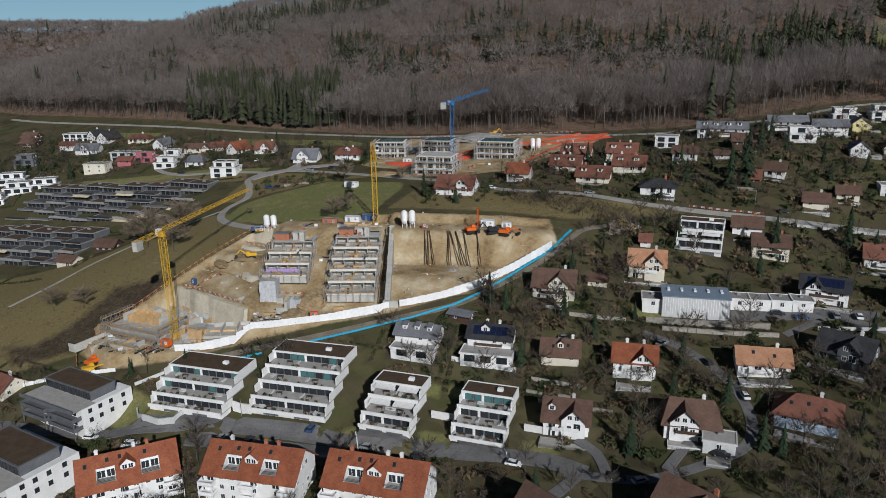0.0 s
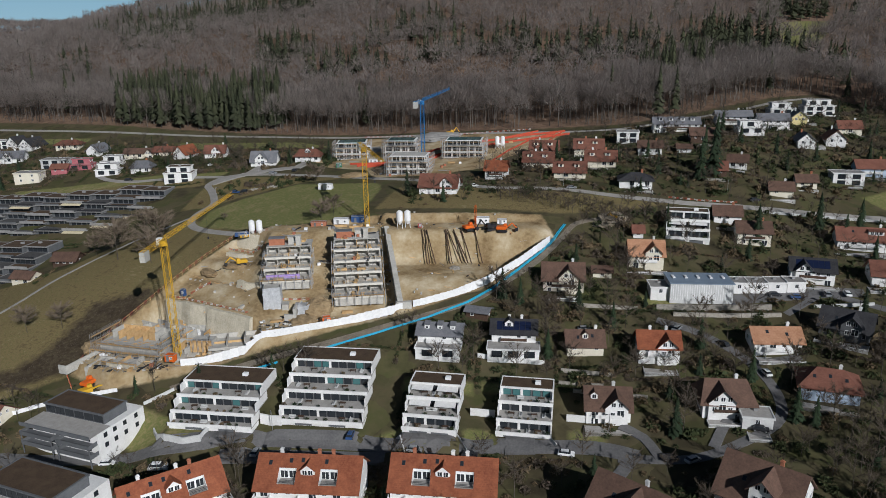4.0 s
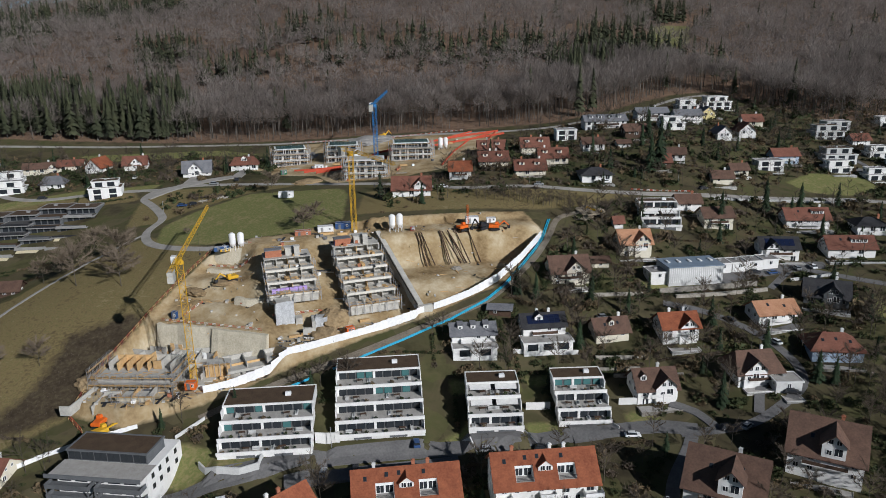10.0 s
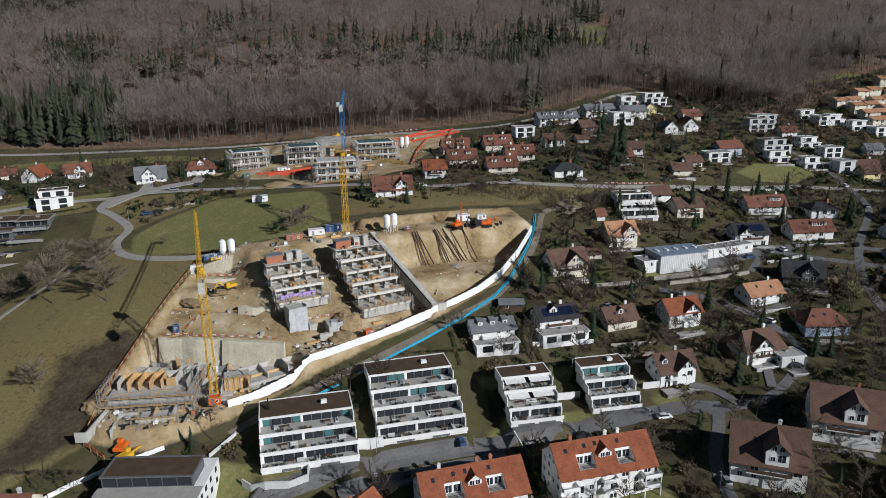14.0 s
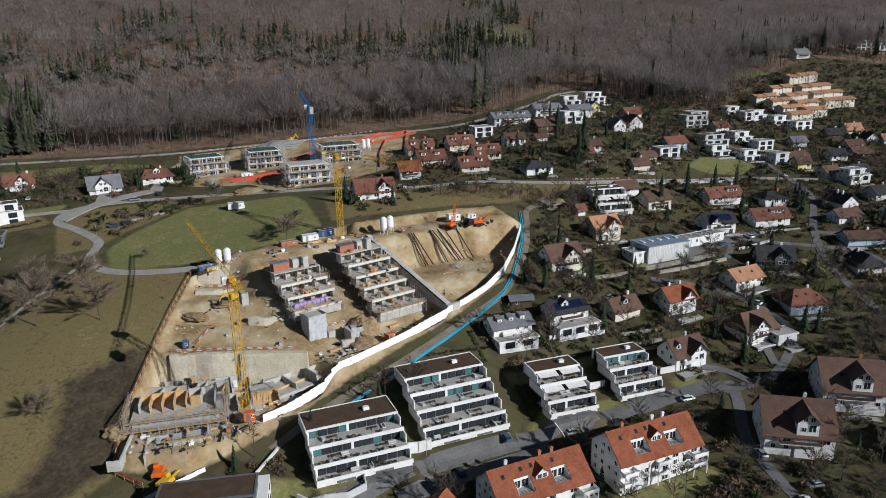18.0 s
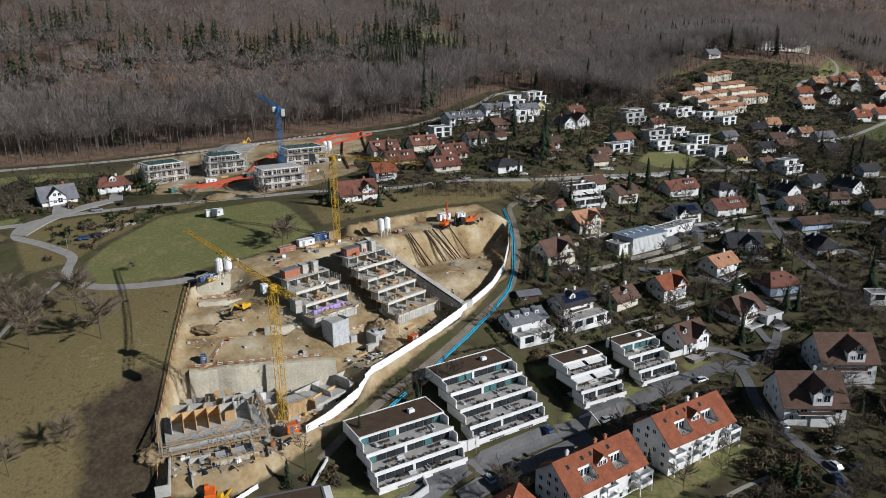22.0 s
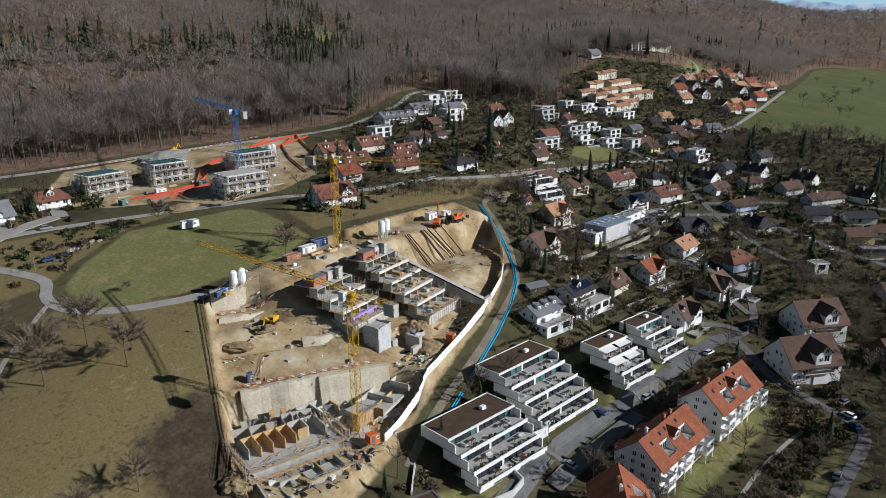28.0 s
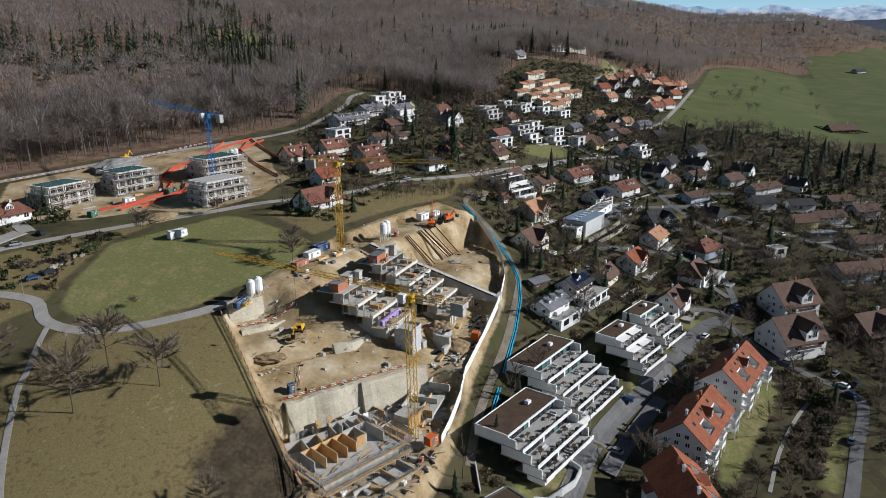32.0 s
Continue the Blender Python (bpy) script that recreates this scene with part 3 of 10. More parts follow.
ribbon("yard", [(-62, 386.5), (-76, 385), (-90, 381), (-103, 373)], 9.0, LANE, "pale paved junction before the white houses", 0.25, "yard")
ribbon("driveway", [(-79, 396), (-84, 384)], 8.0, LANE, "pale paved forecourt of a white house", 0.32, "driveway")
ribbon("driveway", [(-55, 397), (-61, 384)], 8.0, LANE, "pale paved forecourt with a green garage", 0.32, "driveway")
ribbon("driveway", [(-16.9, 174.6), (-15.0, 166.6)], 12.5, ASPHALT, "grey asphalt driveway before a terraced block", 0.32, "driveway")
ribbon("driveway", [(7.2, 170.6), (4.6, 160.8)], 11.5, ASPHALT, "grey asphalt driveway before a terraced block", 0.32, "driveway")
ribbon("driveway", [(52, 150), (60, 158), (67, 161)], 4.0, ASPHALT, "asphalt driveway up to a double garage", 0.32, "driveway")
ribbon("driveway", [(38, 150), (37, 158), (33, 164)], 4.0, ASPHALT, "asphalt driveway beside a gable house", 0.32, "driveway")
ribbon("driveway", [(77, 178), (84, 176.5), (92, 176)], 3.6, ASPHALT, "asphalt driveway before an orange roofed house", 0.32, "driveway")
ribbon("road", [(118, 204), (108, 199.5), (100, 196)], 3.6, ASPHALT, "asphalt lane below the garage yard", 0.1)
ribbon("road", [(151, 186), (171, 160), (186, 132), (200, 108), (210, 72)], 4.6, ASPHALT, "asphalt street through the quarter of dark roofs")
ribbon("yard", [(224, 273), (233, 263), (240, 256)], 9.0, ASPHALT, "grey asphalt parking place among flats", 0.12, "yard")
ribbon("footpath", [(-12, 126), (-23, 130.3), (-42.6, 135.8), (-62, 139)], 1.5, LANE, "narrow pale garden path across a lawn", category="path")
ribbon("lane", [(335, 216), (360, 206), (440, 200), (520, 196), (600, 193)], 4.5, LANE, "pale lane between the village and the green field")
ribbon("lane", [(452, 272), (490, 279), (560, 272), (640, 300), (690, 330)], 4.0, LANE, "pale drive climbing to the manor")


# ---- trees ----
def bare_tree(seed, height, limbs, twigs, spread=0.32, plain_limbs=False, low=0.34):
    """A leafless tree: trunk, limbs that fork, and sprays of thin twigs; arrays of trunk triangles and twig triangles."""
    r = np.random.RandomState(seed)
    tv, tf, wv, wf = [], [], [], []

    def stick(store_v, store_f, p, q, w0, w1, sides=3):
        d = q - p
        u = np.cross(d, [0.3, 0.2, 1.0])
        u = u / (np.linalg.norm(u) + 1e-6)
        v = np.cross(d, u)
        v = v / (np.linalg.norm(v) + 1e-6)
        k = len(store_v)
        for e, w in ((p, w0), (q, w1)):
            for i in range(sides):
                a = math.tau * i / sides
                store_v.append(e + w * (u * math.cos(a) + v * math.sin(a)))
        for i in range(sides):
            j = (i + 1) % sides
            store_f.append((k + i, k + j, k + sides + j))
            store_f.append((k + i, k + sides + j, k + sides + i))

    base, crown = np.array([0, 0, -0.5]), height * 0.38
    top = np.array([r.normal(0, 0.3), r.normal(0, 0.3), height * 0.8])
    if plain_limbs:
        stick(tv, tf, base, top, height * 0.009, 0.03, 3)
    else:
        stick(tv, tf, base, np.array([top[0] * 0.4, top[1] * 0.4, crown]), height * 0.011, height * 0.008, 4)
        stick(tv, tf, np.array([top[0] * 0.4, top[1] * 0.4, crown]), top, height * 0.008, 0.03, 3)
    tips = []
    for i in range(limbs):
        a = i * 2.4 + r.uniform(-0.4, 0.4)
        h = height * r.uniform(low, 0.78)
        out = height * spread * r.uniform(0.55, 1.0) * (1.15 - 0.6 * h / height)
        p = np.array([top[0] * h / height, top[1] * h / height, h])
        q = p + np.array([out * math.cos(a), out * math.sin(a), height * r.uniform(0.14, 0.26)])
        if not plain_limbs:
            stick(tv, tf, p, q, height * 0.0045, 0.03)
        tips += [(p, q)]
    tips.append((np.array([0, 0, crown]), top))
    for i in range(twigs):
        p, q = tips[r.randint(len(tips))]
        s = r.uniform(0.25, 1.05)
        o = p + (q - p) * s
        d = (q - p) / np.linalg.norm(q - p) + r.normal(0, 0.65, 3) + np.array([0, 0, 0.45])
        d = d / np.linalg.norm(d)
        ln = height * r.uniform(0.08, 0.2)
        w = np.cross(d, r.normal(0, 1, 3))
        w = w / np.linalg.norm(w) * height * r.uniform(0.0028, 0.0062)
        k = len(wv)
        wv += [o - w, o + w, o + d * ln]
        wf.append((k, k + 1, k + 2))
    return np.array(tv), np.array(tf), np.array(wv), np.array(wf)


def beech(seed, height, limbs, twigs, wide=0.21, thick=0.005, core=12):
    """A forest beech in winter: a clean pole, a few steep limbs and a rounded crown of fine twigs round a sparse core."""
    tv, tf, _, _ = bare_tree(seed, height, limbs, 1, wide, limbs == 0, 0.42)
    r = np.random.RandomState(seed + 500)
    n = twigs + core
    d = r.normal(0, 1, (n, 3))
    d[:, 2] = np.abs(d[:, 2]) * 1.2 - 0.25
    d /= np.linalg.norm(d, axis=1, keepdims=True)
    lobes = 1 + 0.28 * np.sin(np.arctan2(d[:, 1], d[:, 0]) * 3 + seed) * (1 - np.abs(d[:, 2]))
    axes = np.array([height * wide, height * wide, height * 0.30])
    inner = np.arange(n) >= twigs
    o = d * axes * (np.where(inner, r.uniform(0.05, 0.6, n), r.uniform(0.35, 1.0, n) ** 0.6) * lobes)[:, None] + np.array([0, 0, height * 0.62])
    way = d * np.array([0.7, 0.7, 0.9]) + r.normal(0, 0.35, (n, 3)) + np.array([0, 0, 0.45])
    way /= np.linalg.norm(way, axis=1, keepdims=True)
    across = np.cross(way, r.normal(0, 1, (n, 3)))
    across *= (height * np.where(inner, thick * 3.2, thick * r.uniform(0.6, 1.3, n)) / np.linalg.norm(across, axis=1))[:, None]
    tip = o + way * (height * r.uniform(0.08, 0.18, n))[:, None]
    wv = np.stack([o - across, o + across, tip], 1).reshape(-1, 3)
    return tv, tf, wv, np.arange(n * 3).reshape(-1, 3)


def conifer(seed, height, tiers, spikes, width=0.2, foot=0.1):
    """A fir: tapered trunk and whorls of drooping boughs."""
    r = np.random.RandomState(seed)
    tv = np.array([(math.cos(a) * w, math.sin(a) * w, h) for h, w in ((-0.5, height * 0.016), (height * 0.95, 0.03)) for a in (0, 2.1, 4.2)])
    tf = np.array([(0, 1, 4), (0, 4, 3), (1, 2, 5), (1, 5, 4), (2, 0, 3), (2, 3, 5)])
    v, f = [], []
    for t in range(tiers):
        s = t / (tiers - 1)
        h = height * (foot + (0.96 - foot) * s)
        rad = height * width * (1 - s) ** 0.85 + 0.25
        for i in range(spikes):
            a = math.tau * (i + r.uniform(-0.45, 0.45)) / spikes + t * 1.7
            L = rad * r.uniform(0.5, 1.2)
            h = height * (foot + (0.96 - foot) * min(1.0, max(0.0, s + r.uniform(-0.6, 0.6) / tiers)))
            half = 0.62 * L * math.pi / spikes * 1.6
            c, sn = math.cos(a), math.sin(a)
            drop = L * r.uniform(0.25, 0.6)
            up = height * 0.07
            k = len(v)
            v += [(0, 0, h + up), (c * L * 0.62 - sn * half, sn * L * 0.62 + c * half, h - drop * 0.5), (c * L, sn * L, h - drop), (c * L * 0.62 + sn * half, sn * L * 0.62 - c * half, h - drop * 0.5)]
            f += [(k, k + 1, k + 2), (k, k + 2, k + 3)]
    return tv, tf, np.array(v), np.array(f)


def strew(name, kinds, places, mats, label, category):
    """Many trees of the given kinds in one object; places: x, y, z, size, turn, kind."""
    for slot, (pick_v, pick_f) in enumerate(((0, 1), (2, 3))):
        vs, fs, k = [], [], 0
        for kind in range(len(kinds)):
            sel = places[places[:, 5] == kind]
            if not len(sel):
                continue
            tv, tf = kinds[kind][pick_v], kinds[kind][pick_f]
            c, s = np.cos(sel[:, 4])[:, None], np.sin(sel[:, 4])[:, None]
            lean = 1 + 0.0 * sel[:, 3:4]
            x = (tv[None, :, 0] * c - tv[None, :, 1] * s) * sel[:, 3:4] + sel[:, 0:1]
            y = (tv[None, :, 0] * s + tv[None, :, 1] * c) * sel[:, 3:4] + sel[:, 1:2]
            z = tv[None, :, 2] * sel[:, 3:4] * lean + sel[:, 2:3]
            vs.append(np.stack([x, y, z], -1).reshape(-1, 3))
            fs.append((tf[None] + (np.arange(len(sel)) * len(tv))[:, None, None] + k).reshape(-1, 3))
            k += len(sel) * len(tv)
        if not vs:
            continue
        v, f = np.concatenate(vs), np.concatenate(fs)
        me = bpy.data.meshes.new(name)
        me.vertices.add(len(v))
        me.vertices.foreach_set("co", v.astype(np.float32).ravel())
        me.loops.add(len(f) * 3)
        me.loops.foreach_set("vertex_index", f.astype(np.int32).ravel())
        me.polygons.add(len(f))
        me.polygons.foreach_set("loop_start", np.arange(0, len(f) * 3, 3, dtype=np.int32))
        me.polygons.foreach_set("loop_total", np.full(len(f), 3, np.int32))
        me.update(calc_edges=True)
        me.materials.append(mats[slot])
        tagged(new(name + ("_trunks", "_crowns")[slot], me), label[slot], category, "", "stuff")


def island_tint(m, low, high):
    """Brightness by tree piece, so that no two crowns match."""
    n, l = m.node_tree.nodes, m.node_tree.links
    b = n["Principled BSDF"]
    src = b.inputs["Base Color"].links[0].from_socket
    geo, rng, hsv, pos = n.new("ShaderNodeNewGeometry"), n.new("ShaderNodeMapRange"), n.new("ShaderNodeHueSaturation"), n.new("ShaderNodeTexNoise")
    rng.inputs[3].default_value, rng.inputs[4].default_value = low, high
    l.new(geo.outputs["Random Per Island"], rng.inputs[0])
    l.new(rng.outputs[0], hsv.inputs["Value"])
    l.new(src, hsv.inputs["Color"])
    l.new(hsv.outputs[0], b.inputs["Base Color"])


WOODTWIG = shade("woodland_twigs", (0.185, 0.153, 0.134), (0.350, 0.304, 0.272), 60.0, 0.95, 0.0, fine=14.0)
WOODBARK = shade("woodland_bark", (0.055, 0.047, 0.040), (0.125, 0.110, 0.095), 12.0, 0.95, 0.0, fine=3.0)
WOODFIR = shade("woodland_needles", (0.024, 0.030, 0.016), (0.062, 0.066, 0.034), 20.0, 0.95, 0.0, fine=4.0)


def see_through(m, share):
    """Thin growth: part of the light passes to the far side."""
    n, l = m.node_tree.nodes, m.node_tree.links
    b, out = n["Principled BSDF"], [q for q in n if q.bl_idname == "ShaderNodeOutputMaterial"][0]
    thin, mix = n.new("ShaderNodeBsdfTranslucent"), n.new("ShaderNodeMixShader")
    l.new(b.inputs["Base Color"].links[0].from_socket, thin.inputs["Color"])
    mix.inputs[0].default_value = share
    l.new(b.outputs[0], mix.inputs[1])
    l.new(thin.outputs[0], mix.inputs[2])
    l.new(mix.outputs[0], out.inputs["Surface"])


island_tint(WOODTWIG, 0.88, 1.12)
island_tint(WOODBARK, 0.5, 1.7)
island_tint(WOODFIR, 0.75, 1.25)
see_through(WOODTWIG, 0.5)
see_through(TWIG, 0.45)

rs = np.random.RandomState(11)


def scatter(x0, x1, y0, y1, step, keep):
    """Trees on a jittered grid where keep() allows."""
    a, b = np.meshgrid(np.arange(x0, x1, step), np.arange(y0, y1, step))
    x = a.ravel() + rs.uniform(-0.6, 0.6, a.size) * step
    y = b.ravel() + rs.uniform(-0.6, 0.6, a.size) * step
    k = keep(x, y)
    return x[k], y[k]


# drifts of firs among the bare beeches: middle, half lengths, share
DRIFTS = [(197, 545, 28, 16, 0.85), (237, 524, 24, 17, 0.85), (-88, 644, 22, 16, 0.85), (208, 475, 10, 20, 0.8), (-161, 580, 30, 45, 0.6), (-125, 506, 34, 46, 0.48), (-162, 518, 32, 46, 0.48), (-97, 526, 22, 36, 0.5), (-85, 680, 28, 32, 0.8), (-30, 600, 34, 16, 0.7), (49, 601, 30, 14, 0.75), (50, 675, 50, 17, 0.6), (-213, 802, 34, 35, 0.5), (-276, 715, 22, 20, 0.6), (-151, 903, 150, 50, 0.6), (105, 592, 28, 18, 0.75), (176, 553, 28, 20, 0.8), (182, 484, 14, 28, 0.7), (266, 532, 34, 55, 0.8), (301, 470, 12, 28, 0.55), (390, 640, 46, 50, 0.55), (127, 560, 14, 14, 0.7), (640, 430, 90, 30, 0.5), (760, 300, 60, 30, 0.4)]


def is_fir(x, y):
    """Where firs stand among the bare beeches: in loose drifts, singly elsewhere."""
    p = np.full(len(x), 0.012)
    wave = np.array([noise.noise(Vector((a * 0.02, b * 0.02, 3.3))) for a, b in zip(x, y)])
    p += np.clip(wave - 0.3, 0, 1) * 0.3
    for dx, dy, a, b, share in DRIFTS:
        d = ((x - dx) / a) ** 2 + ((y - dy) / b) ** 2 + wave * 0.9
        p = np.maximum(p, min(1.0, share * 1.25) * (1 - ease(0.6, 1.35, d)))
    return rs.uniform(0, 1, len(x)) < p


def tree_places(x, y, size0, size1, kinds):
    n = len(x)
    return np.stack([x, y, land(x, y), rs.uniform(size0, size1, n), rs.uniform(0, 6.28, n), rs.randint(0, kinds, n)], -1)


def in_clearing(x, y):
    """Fields, the manor's park and a felled slope above the works."""
    c = (inside(FAR_FIELD, x, y) > -4) | (inside(HILL_FIELD, x, y) > 0)
    c |= np.hypot((x - 580) / 1.7, y - 326) < 24
    c |= np.hypot((x - 463) / 1.3, y - 347) < 13
    c |= (inside(GLADE, x, y) > -2) | (inside(PARK, x, y) > -4) | (inside(UPLAND, x, y) > -4)
    return c | (np.hypot((x - 82) / 1.6, y - 425) < 9)


NEARK = [beech(s, 24, 9, 150, 0.20, 0.0045) for s in range(8)]
MIDK = [beech(40 + s, 23, 0, 68, 0.265, 0.0064, 12) for s in range(8)]
FIRN = [conifer(s, 28, 16, 8, 0.145, 0.16) for s in range(5)]
FIRM = [conifer(20 + s, 25, 9, 6, 0.17, 0.15) for s in range(5)]
wx, wy = scatter(-430, 560, 300, 720, 5.2, lambda x, y: (y > wood_edge(x) + 2) & (y < wood_edge(x) + 75) & ~in_clearing(x, y))
fir = is_fir(wx, wy)
strew("beech_wood", NEARK, tree_places(wx[~fir], wy[~fir], 0.6, 1.08, 8), (WOODBARK, WOODTWIG), ("grey trunks of leafless beeches at the forest edge", "leafless brown-grey twigs of the forest edge"), "forest")
strew("fir_wood", FIRN, tree_places(wx[fir], wy[fir], 0.7, 1.15, 5), (WOODBARK, WOODFIR), ("trunks of firs at the forest edge", "dark green firs among bare trees"), "forest")
ux, uy = scatter(-420, 520, 300, 660, 4.4, lambda x, y: (y > wood_edge(x) - 1) & (y < wood_edge(x) + 46) & ~in_clearing(x, y))
UNDER = [bare_tree(60 + s, 7, 4, 36, 0.5, True, 0.05) for s in range(4)]
strew("undergrowth", UNDER, tree_places(ux, uy, 0.5, 1.3, 4), (WOODBARK, WOODTWIG), ("stems of bare undergrowth at the forest edge", "bare brown undergrowth at the forest edge"), "undergrowth")
wx, wy = scatter(-600, 1040, 100, 1000, 8.2, lambda x, y: (y > wood_edge(x) + np.where(x < 560, 75, 2)) & ~in_clearing(x, y))
fir = is_fir(wx, wy)
strew("beech_hill", MIDK, tree_places(wx[~fir], wy[~fir], 0.62, 1.15, 8), (WOODBARK, WOODTWIG), ("trunks of the bare hillside forest", "leafless grey-brown crowns of the hillside forest"), "forest")
strew("fir_hill", FIRM, tree_places(wx[fir], wy[fir], 0.6, 1.15, 5), (WOODBARK, WOODFIR), ("trunks of hillside firs", "dark firs scattered in the hillside forest"), "forest")
FARK = [beech(80 + s, 25, 0, 26, 0.34, 0.016, 10) for s in range(6)]
wx, wy = scatter(-1300, 2400, -500, 2300, 18.0, lambda x, y: (y > wood_edge(x)) & ((x < -600) | (x > 1040) | (y > 1000)) & (y < 1500 + np.where(x < -200, 500, 0)) & ~in_clearing(x, y) & (np.hypot(x + 100, y) < 2450))
fir = is_fir(wx, wy)
strew("far_wood", FARK, tree_places(wx[~fir], wy[~fir], 0.8, 1.25, 6), (WOODBARK, WOODTWIG), ("trunks of the far woods", "brown-grey crowns of the far woods"), "forest")
strew("far_firs", FIRM, tree_places(wx[fir], wy[fir], 0.9, 1.3, 5), (WOODBARK, WOODFIR), ("trunks of far firs", "dark firs of the far woods"), "forest")


# ---- houses ----
def window_mesh(w, h, frame_mat, glass):
    """A casement: frame with two sunk panes, all one body."""
    bm = bmesh.new()
    t = 0.09
    xs, zs = (-w / 2, -w / 2 + t, -0.04, 0.04, w / 2 - t, w / 2), (0, t, h - t, h)
    g = [[bm.verts.new((x, -0.09, z)) for x in xs] for z in zs]
    for j in range(3):
        for i in range(5):
            q = (g[j][i], g[j][i + 1], g[j + 1][i + 1], g[j + 1][i])
            if j == 1 and i in (1, 3):
                r = [bm.verts.new(v.co + Vector((0, 0.06, 0))) for v in q]
                bm.faces.new(r).material_index = 1
                for k in range(4):
                    m = (k + 1) % 4
                    bm.faces.new((q[k], q[m], r[m], r[k]))
            else:
                bm.faces.new(q)
    rim = [g[0][i] for i in range(6)] + [g[j][5] for j in (1, 2, 3)] + [g[3][i] for i in range(4, -1, -1)] + [g[2][0], g[1][0]]
    back = [bm.verts.new(v.co + Vector((0, 0.13, 0))) for v in rim]
    for k in range(len(rim)):
        m = (k + 1) % len(rim)
        bm.faces.new((rim[m], rim[k], back[k], back[m]))
    return mesh_of("window", bm, frame_mat, glass)


WIN = window_mesh(1.2, 1.35, WHITEP, GLASS)
WIN_D = window_mesh(1.2, 1.35, DARKM, GLASS)
FRENCH = window_mesh(1.9, 2.1, WHITEP, GLASS)
SMALLWIN = window_mesh(0.8, 0.9, WHITEP, GLASS)
WIDE = window_mesh(3.2, 2.1, DARKM, GLASS)


def skylight_mesh():
    bm = bmesh.new()
    box(bm, -0.4, 0.4, -0.55, 0.55, -0.02, 0.08)
    box(bm, -0.32, 0.32, -0.47, 0.47, 0.06, 0.1, 1)
    return mesh_of("skylight", bm, DARKM, GLASS)


SKYL = skylight_mesh()


def stack(bm, rings, x=0.0, y=0.0):
    """A body of stacked rectangles: (half width, half depth, height) from the bottom up."""
    prev = None
    for hx, hy, z in rings:
        cur = [bm.verts.new((x + sx * hx, y + sy * hy, z)) for sx, sy in ((-1, -1), (1, -1), (1, 1), (-1, 1))]
        if prev is None:
            bm.faces.new(cur[::-1])
        else:
            for i in range(4):
                j = (i + 1) % 4
                bm.faces.new((prev[i], prev[j], cur[j], cur[i]))
        prev = cur
    bm.faces.new(prev)


def ring(bm, x0, x1, y0, y1, z0, z1, w):
    """A rectangular rim w wide."""
    loops = []
    for o, z in ((0, z0), (0, z1), (w, z1), (w, z0)):
        loops.append([bm.verts.new(p) for p in ((x0 + o, y0 + o, z), (x1 - o, y0 + o, z), (x1 - o, y1 - o, z), (x0 + o, y1 - o, z))])
    for a in range(4):
        b = (a + 1) % 4
        for i in range(4):
            j = (i + 1) % 4
            bm.faces.new((loops[a][i], loops[a][j], loops[b][j], loops[b][i]))


def strip(bm, pts, z0, z1, t=0.06):
    """A thin upright sheet along a line of points (x, y)."""
    pts = [Vector((*p, 0)) for p in pts]
    rows = []
    for i, p in enumerate(pts):
        d = (pts[min(i + 1, len(pts) - 1)] - pts[max(i - 1, 0)]).normalized()
        n = Vector((-d.y, d.x, 0)) * t
        rows.append([bm.verts.new(q) for q in (p + Vector((0, 0, z0)), p + Vector((0, 0, z1)), p + n + Vector((0, 0, z1)), p + n + Vector((0, 0, z0)))])
    for a, b in zip(rows, rows[1:]):
        for i in range(4):
            j = (i + 1) % 4
            bm.faces.new((a[i], a[j], b[j], b[i]))
    bm.faces.new(rows[0][::-1])
    bm.faces.new(rows[-1])


def chimney_mesh(mat):
    bm = bmesh.new()
    stack(bm, ((0.4, 0.3, -1.6), (0.4, 0.3, 1.0), (0.5, 0.4, 1.0), (0.5, 0.4, 1.14), (0.28, 0.2, 1.14), (0.28, 0.2, 1.4)))
    return mesh_of("chimney", bm, mat, DARKM)


CHIM = [chimney_mesh(WHITE), chimney_mesh(BRICKM), chimney_mesh(PALE)]
PIECE = {}
FOOT = []


def gable_solid(bm, L, W, z0, ze, zr, hip=0.0):
    """House body with gable ends (ridge along x)."""
    pts = [(-W / 2, z0), (W / 2, z0), (W / 2, ze), (0, zr), (-W / 2, ze)]
    a = [bm.verts.new((-L / 2, y, z)) for y, z in pts]
    b = [bm.verts.new((L / 2, y, z)) for y, z in pts]
    bm.faces.new(a[::-1])
    bm.faces.new(b)
    for i in range(5):
        j = (i + 1) % 5
        bm.faces.new((a[i], a[j], b[j], b[i]))


